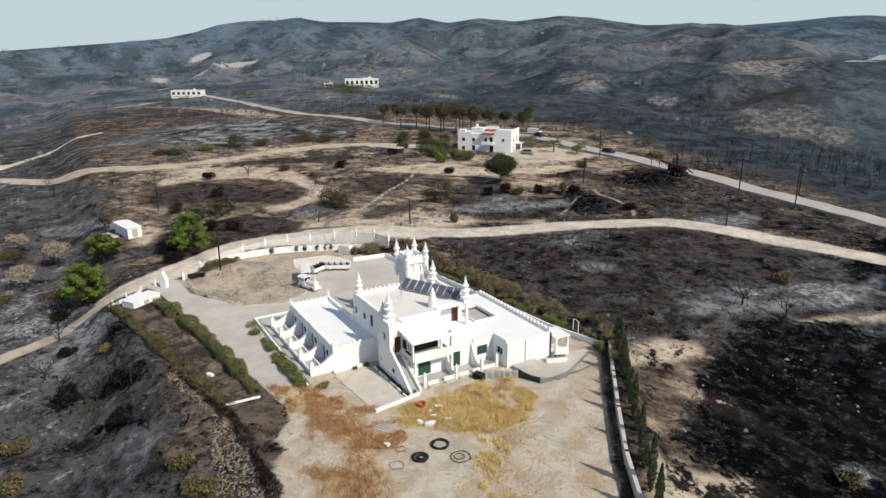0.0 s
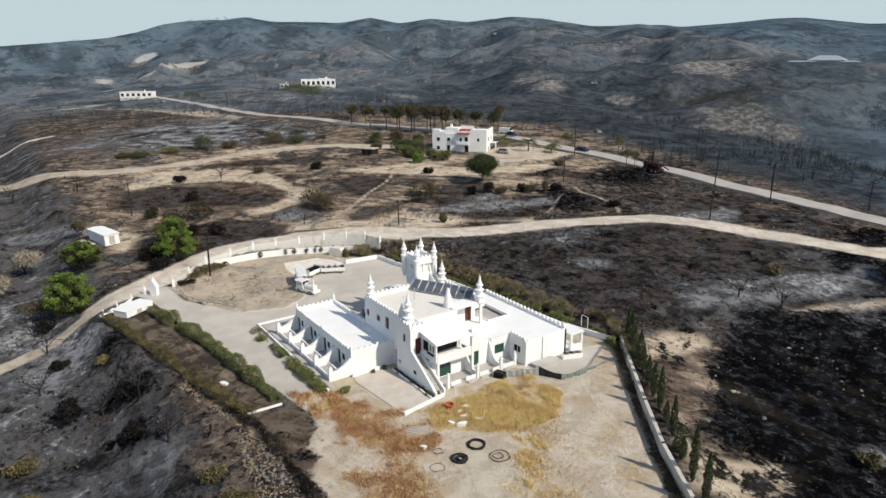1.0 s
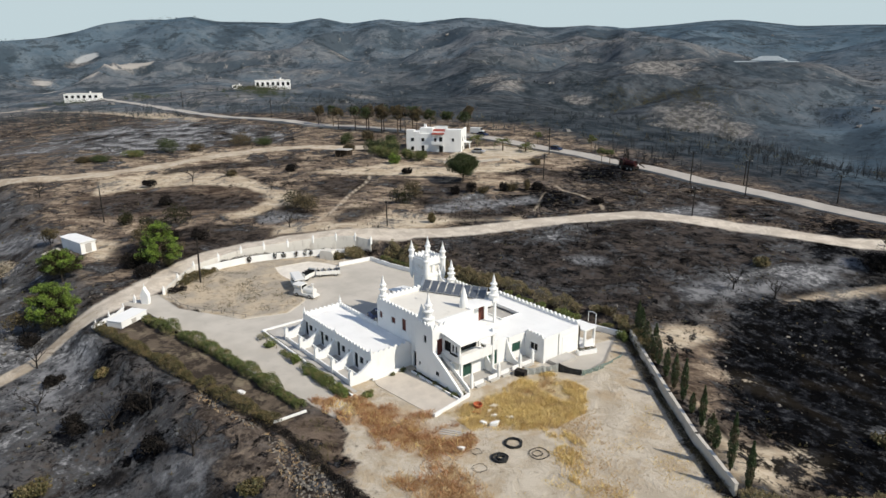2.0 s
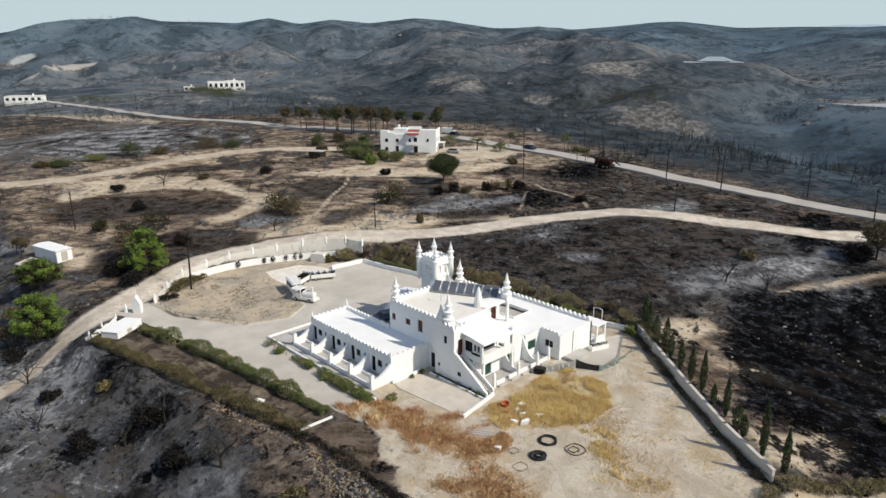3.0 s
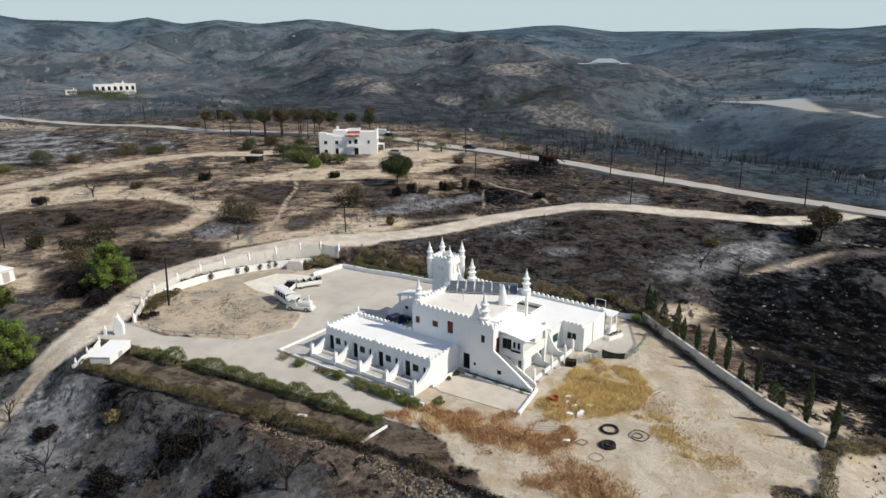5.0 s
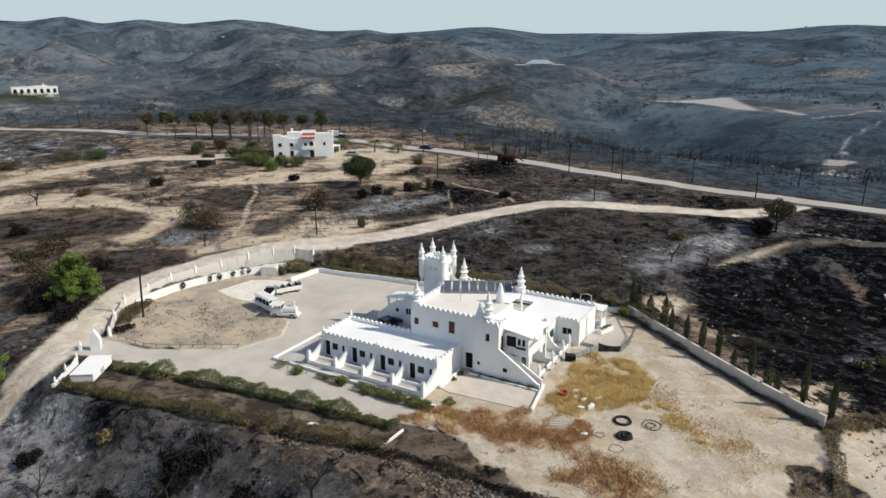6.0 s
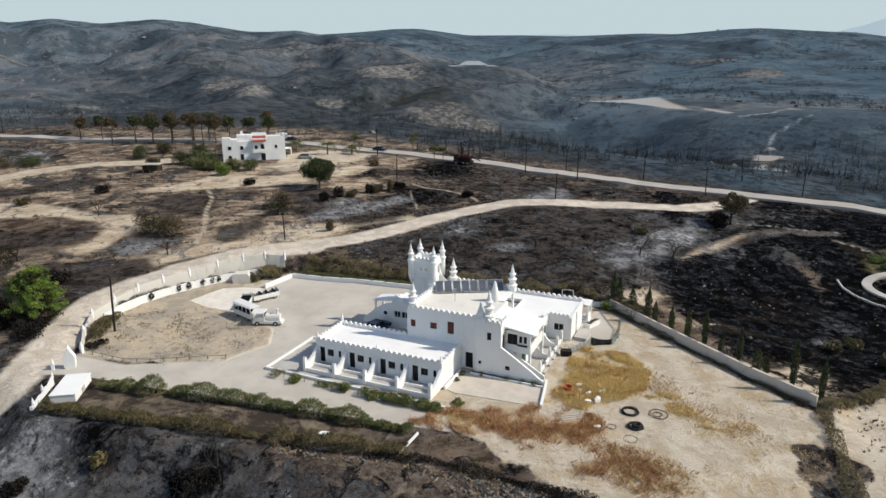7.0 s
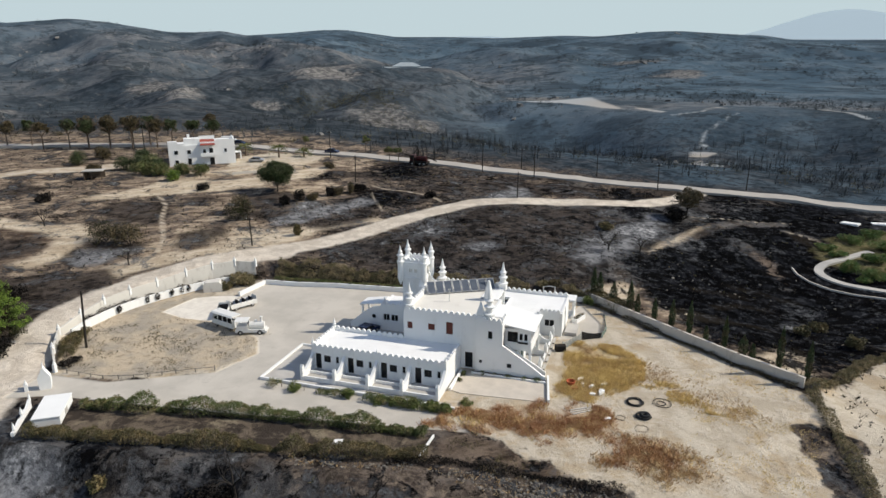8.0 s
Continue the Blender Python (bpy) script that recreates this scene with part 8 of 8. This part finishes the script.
for q in (-2.1, 0.4, 1.8):
    for s in (-1.0, 1.0):
        wheel(q, s, rig, 0.5)
snag("burnt_tree", "thin burnt tree beside the red machine", -45.2, 111.6, 6.5, 3)

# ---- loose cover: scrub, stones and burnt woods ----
# burnt trees far off: haze painted in as a paler, bluer tone
FARHAZE = leafy("burnt trunks with painted haze", (0.040, 0.050, 0.058), (0.066, 0.078, 0.086), (0.085, 0.096, 0.102), 0.95)
ASHHAZE = leafy("burnt crowns, ash-grey with painted haze", (0.026, 0.034, 0.038), (0.046, 0.056, 0.060), (0.070, 0.078, 0.080), 0.95)
def fans(n, spot, tall, material, name, label, category, twigs=7, thin=0.05, spread=0.55):
    """Burnt scrub: fans of bare twigs."""
    x, y = spot(n)
    n = len(x)
    z = height(x, y)
    h = np.repeat(tall * rng.uniform(0.4, 1.2, n), twigs)
    a, lean = rng.uniform(0, 2 * np.pi, n * twigs), np.abs(rng.normal(0, spread, n * twigs))
    b = np.repeat(np.stack([x, y, z - 0.1], 1), twigs, 0)
    hh = h * rng.uniform(0.5, 1.0, n * twigs)
    t = b + np.stack([np.cos(a) * lean * hh, np.sin(a) * lean * hh, hh], 1)
    return stuff(name, blades_mesh(name, b, t, thin * np.repeat(rng.uniform(0.7, 1.5, n), twigs), material), label, category)


def free(x, y):
    """Away from tracks, road and grounds."""
    ok = (inside(x, y, COMPOUND) < -0.5) & (along(x, y, TRACK) > 3) & (along(x, y, LANE) > 3.4) & (along(x, y, DOWN) > 2) & (along(x, y, ASPHALT) > 4.5) & (along(x, y, FIELD) > 3)
    return ok & (inside(x, y, DIRT) < -0.5) & (np.hypot(x + 100, y - 92) > 16)


def close_land(n):
    x, y = rng.uniform(-190, 75, n), rng.uniform(-60, 112, n)
    keep = free(x, y) & (fbm(x, y, 11.0, 3, 61.0) > -0.15) & (outline(x, y, SANDY) < -0.3)
    return x[keep], y[keep]


def nearest_land(n):
    x, y = rng.uniform(-60, 62, n), rng.uniform(-48, 70, n)
    keep = free(x, y) & (fbm(x, y, 5.0, 3, 71.0) > -0.1)
    return x[keep], y[keep]


def far_land(n):
    a, r = np.radians(rng.uniform(66, 200, n)), 175 + 1000 * rng.uniform(0, 1, n) ** 1.2
    x, y = 45 + r * np.cos(a), -48 + r * np.sin(a)
    past = y - np.where(x > -110, 107 - 0.15 * (x - 25), 127 + 0.42 * (x + 110))
    keep = ((past > 16) | (x < -190)) & (along(x, y, ASPHALT) > 6) & (fbm(x, y, 60.0, 4, 81.0) > 0.0) & (np.hypot(x + 206, y - 516) > 36) & (inside(x, y, [(-70, 366), (-40, 398), (-25, 414), (60, 340), (60, 285), (0, 316)]) < 2)
    return x[keep], y[keep]


fans(2600, close_land, 0.8, SOOT, "burnt_scrub", "black burnt scrub twigs over the scorched land", "scrub", 7, 0.07)
fans(9000, nearest_land, 0.6, SOOT, "burnt_scrub", "black burnt twigs on the slopes round the grounds", "scrub", 7, 0.05)
fans(3500, close_land, 0.5, DRYLEAF, "dry_tufts", "dry brown grass tufts on scorched land", "grass", 8, 0.09, 0.8)
def south_slope(n):
    x, y = rng.uniform(-48, 22, n), rng.uniform(-48, -15, n)
    keep = free(x, y) & (fbm(x, y, 6.0, 3, 75.0) > 0.05)
    return x[keep], y[keep]


fans(2200, south_slope, 0.3, ASHHAZE, "burnt_tufts", "ash-grey burnt grass tufts on the slope", "grass", 8, 0.035, 0.7)
fans(11000, far_land, 3.0, FARHAZE, "burnt_woods", "burnt black leafless woods over the far hills", "woods", 7, 0.10, 0.42)


def wooded_folds(n):
    x, y = far_land(n * 6)
    keep = (fbm(x, y, 130.0, 3, 83.0) > 0.12) & (np.hypot(x - 45, y + 48) > 330)
    return x[keep][:n], y[keep][:n]


def clumps(n, spot, size, material, name, label, per=22):
    x, y = spot(n)
    k = len(x)
    c = np.repeat(np.stack([x, y, height(x, y) + size * 0.26], 1), per, 0)
    s = np.repeat(size * rng.uniform(0.5, 1.2, k), per)
    c = c + rng.normal(size=c.shape) * np.stack([s * 0.25, s * 0.25, s * 0.2], 1)
    return stuff(name, leaves_mesh(name, c, s * 2.6 / (8 + per * 0.6), material), label, "woods")


clumps(6500, far_land, 3.2, ASHHAZE, "scorched_woods", "dark scorched tree crowns over the far hills", 44)
clumps(1300, wooded_folds, 6.0, ASHHAZE, "scorched_woods", "large dark scorched trees in the folds of the hills", 90)


FARSINGED = leafy("far singed crowns", (0.125, 0.105, 0.056), (0.070, 0.069, 0.042), (0.045, 0.047, 0.036), 0.95)
def green_patch(n):
    g = rng.integers(0, 8, n)
    mid = np.array([(-177, 303), (-166, 306), (-152, 302), (-140, 308), (-126, 302), (-390, 175), (-400, 160), (-112, 268)])[g]
    s = np.array([12, 14, 16, 14, 13, 22, 18, 16])[g]
    return mid[:, 0] + rng.normal(size=n) * s, mid[:, 1] + rng.normal(size=n) * s * 0.7


clumps(300, green_patch, 5.6, FARSINGED, "singed_woods", "olive-brown singed trees on the far slopes", 110)


def house_trees(n):
    g = rng.integers(0, 6, n)
    mid = np.array([(-385, 165), (-372, 150), (-350, 140), (-330, 138), (-412, 92), (-440, 50)])[g]
    return mid[:, 0] + rng.normal(size=n) * 13, mid[:, 1] + rng.normal(size=n) * 9


clumps(240, house_trees, 4.2, OLIVE, "far_green_trees", "dark green trees below the far houses", 70)


def road_edge(n):
    p = polyline(ASPHALT, 3.0)
    i = rng.integers(0, len(p), n)
    x, y = p[i, 0] + rng.normal(size=n) * 4, p[i, 1] + rng.uniform(8, 34, n) * np.where(p[i, 0] > -90, 2.2, 1.0)
    keep = (along(x, y, ASPHALT) > 6) & (x > -230)
    return x[keep], y[keep]


fans(420, road_edge, 4.4, FARHAZE, "roadside_burnt_trees", "burnt grey-black trees below the road", "woods", 11, 0.06, 0.3)
clumps(170, road_edge, 2.8, DRYLEAF, "roadside_scrub", "scorched brown scrub below the road", 60)
clumps(150, road_edge, 3.6, FARSINGED, "roadside_singed_trees", "olive-brown singed trees below the road", 70)


def bank_rubble(n):
    x, y = rng.uniform(-14, 23, n), rng.uniform(-20, -13, n)
    keep = inside(x, y, ROCKY) + 0.8 * fbm(x, y, 3.0, 3, 95.0) > 0
    return x[keep], y[keep]


def gully_rubble(n):
    x, y = rng.uniform(20, 62, n), rng.uniform(22, 98, n)
    keep = (inside(x, y, GULLY) > -4) & (fbm(x, y, 6.0, 3, 97.0) > 0.05)
    return x[keep], y[keep]


def slope_woods(n):
    x, y = rng.uniform(-70, 150, n), 122 + 130 * rng.uniform(0, 1, n) ** 1.3
    keep = (along(x, y, ASPHALT) > 6) & (fbm(x, y, 26.0, 3, 99.0) > -0.25) & (np.hypot((x - 40) / 0.8, (y - 216) / 2.0) > 9)
    return x[keep], y[keep]


SLATEWOOD = leafy("slate-dark burnt trunks", (0.024, 0.028, 0.032), (0.045, 0.050, 0.054), (0.062, 0.064, 0.065), 0.95)
fans(700, slope_woods, 6.0, SLATEWOOD, "slope_burnt_trees", "bare burnt trunks on the slope below the road", "woods", 7, 0.09, 0.22)
clumps(800, slope_woods, 3.4, SLATEWOOD, "slope_scrub", "dark burnt scrub on the slope below the road", 60)
DULLSTONE = plain("sooty field stone", (0.27, 0.245, 0.21), (0.15, 0.137, 0.12), 0.5, 0.95)


def stones(n, spot, size, material, name, label):
    """Angular stones strewn on the ground."""
    x, y = spot(n)
    k = len(x)
    s = size * rng.uniform(0.3, 1.0, k) ** 2 * 1.6
    c = np.stack([x, y, height(x, y) + s * 0.1], 1)
    cube = np.array([(-1, -1, -0.6), (1, -0.8, -0.6), (0.9, 1, -0.6), (-0.8, 0.9, -0.6), (-0.6, -0.6, 0.6), (0.7, -0.4, 0.8), (0.5, 0.6, 0.5), (-0.5, 0.4, 0.7)])
    a = rng.uniform(0, 2 * np.pi, k)
    ca, sa = np.cos(a)[:, None], np.sin(a)[:, None]
    jit = cube[None] * (1 + 0.35 * rng.normal(size=(k, 8, 3)))
    v = np.stack([jit[..., 0] * ca - jit[..., 1] * sa, jit[..., 0] * sa + jit[..., 1] * ca, jit[..., 2] * 0.7], -1) * s[:, None, None] * 0.5 + c[:, None]
    f = np.array(BOX)[None] + (np.arange(k) * 8)[:, None, None]
    me = bpy.data.meshes.new(name)
    me.from_pydata(v.reshape(-1, 3).tolist(), [], f.reshape(-1, 4).tolist())
    me.materials.append(material)
    return stuff(name, me, label, "stones")


stones(350, nearest_land, 0.32, DULLSTONE, "stones", "pale stones strewn over burnt slopes")
stones(2400, bank_rubble, 0.2, DULLSTONE, "rubble", "pale loose stones along the bank below the hedge")
stones(260, gully_rubble, 0.22, DULLSTONE, "stones", "grey stones strewn over the black gully")
fans(900, bank_rubble, 0.35, TANGRASS, "bank_grass", "dry yellow grass among the stones of the bank", "grass", 8, 0.05, 0.8)
stones(300, close_land, 0.4, DULLSTONE, "stones", "pale stones strewn over the scorched land")


GREYROCK = plain("grey outcrop rock", (0.20, 0.195, 0.185), (0.13, 0.13, 0.13), 2.0, 0.95)


def hill_land(n):
    x, y = far_land(n)
    keep = fbm(x, y, 45.0, 3, 91.0) > 0.25
    return x[keep], y[keep]


stones(2000, hill_land, 2.8, GREYROCK, "outcrops", "grey rock outcrops on the far hills")

clumps(700, close_land, 0.9, SOOT, "burnt_shrubs", "low black burnt shrubs over the scorched land")
clumps(500, nearest_land, 0.6, SOOT, "burnt_shrubs", "low black burnt shrubs on the slopes round the grounds")

# far mountain, its haze put in as a pale glowing colour
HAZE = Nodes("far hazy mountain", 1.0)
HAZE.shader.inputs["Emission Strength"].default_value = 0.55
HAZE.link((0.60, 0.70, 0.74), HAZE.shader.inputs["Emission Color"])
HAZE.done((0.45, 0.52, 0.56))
ridge = Geo()
steps = [(60 + k * 1.0) for k in range(34)]
for a in steps:
    rise = 1.2 + 2.1 * math.exp(-((a - 78) / 5.5) ** 2) + 0.9 * math.exp(-((a - 66) / 5) ** 2) + 0.06 * math.sin(a * 3.1) - 1.2 * max(0, (a - 86) / 8)
    r = 4300
    x, y = 45 + r * math.cos(radians(a)), -48 + r * math.sin(radians(a))
    ridge.v += [(x, y, -120), (x, y, 38 + r * math.tan(radians(rise))), (x * 1.04, y * 1.04, -120)]
for k in range(len(steps) - 1):
    ridge.f += [(3 * k, 3 * k + 3, 3 * k + 4, 3 * k + 1), (3 * k + 1, 3 * k + 4, 3 * k + 5, 3 * k + 2)]
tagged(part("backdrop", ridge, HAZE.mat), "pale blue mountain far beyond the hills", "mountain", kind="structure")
low_ridge = Geo()
steps = [(94 + k * 0.75) for k in range(28)]
for a in steps:
    rise = 1.1 + 0.66 * math.exp(-((a - 105.5) / 3.6) ** 4) + 0.62 * math.exp(-((a - 97) / 1.8) ** 2) + 0.03 * math.sin(a * 5.3)
    x, y = 45 + 3900 * math.cos(radians(a)), -48 + 3900 * math.sin(radians(a))
    low_ridge.v += [(x, y, -120), (x, y, 38 + 3900 * math.tan(radians(rise))), (x * 1.04, y * 1.04, -120)]
for k in range(len(steps) - 1):
    low_ridge.f += [(3 * k, 3 * k + 3, 3 * k + 4, 3 * k + 1), (3 * k + 1, 3 * k + 4, 3 * k + 5, 3 * k + 2)]
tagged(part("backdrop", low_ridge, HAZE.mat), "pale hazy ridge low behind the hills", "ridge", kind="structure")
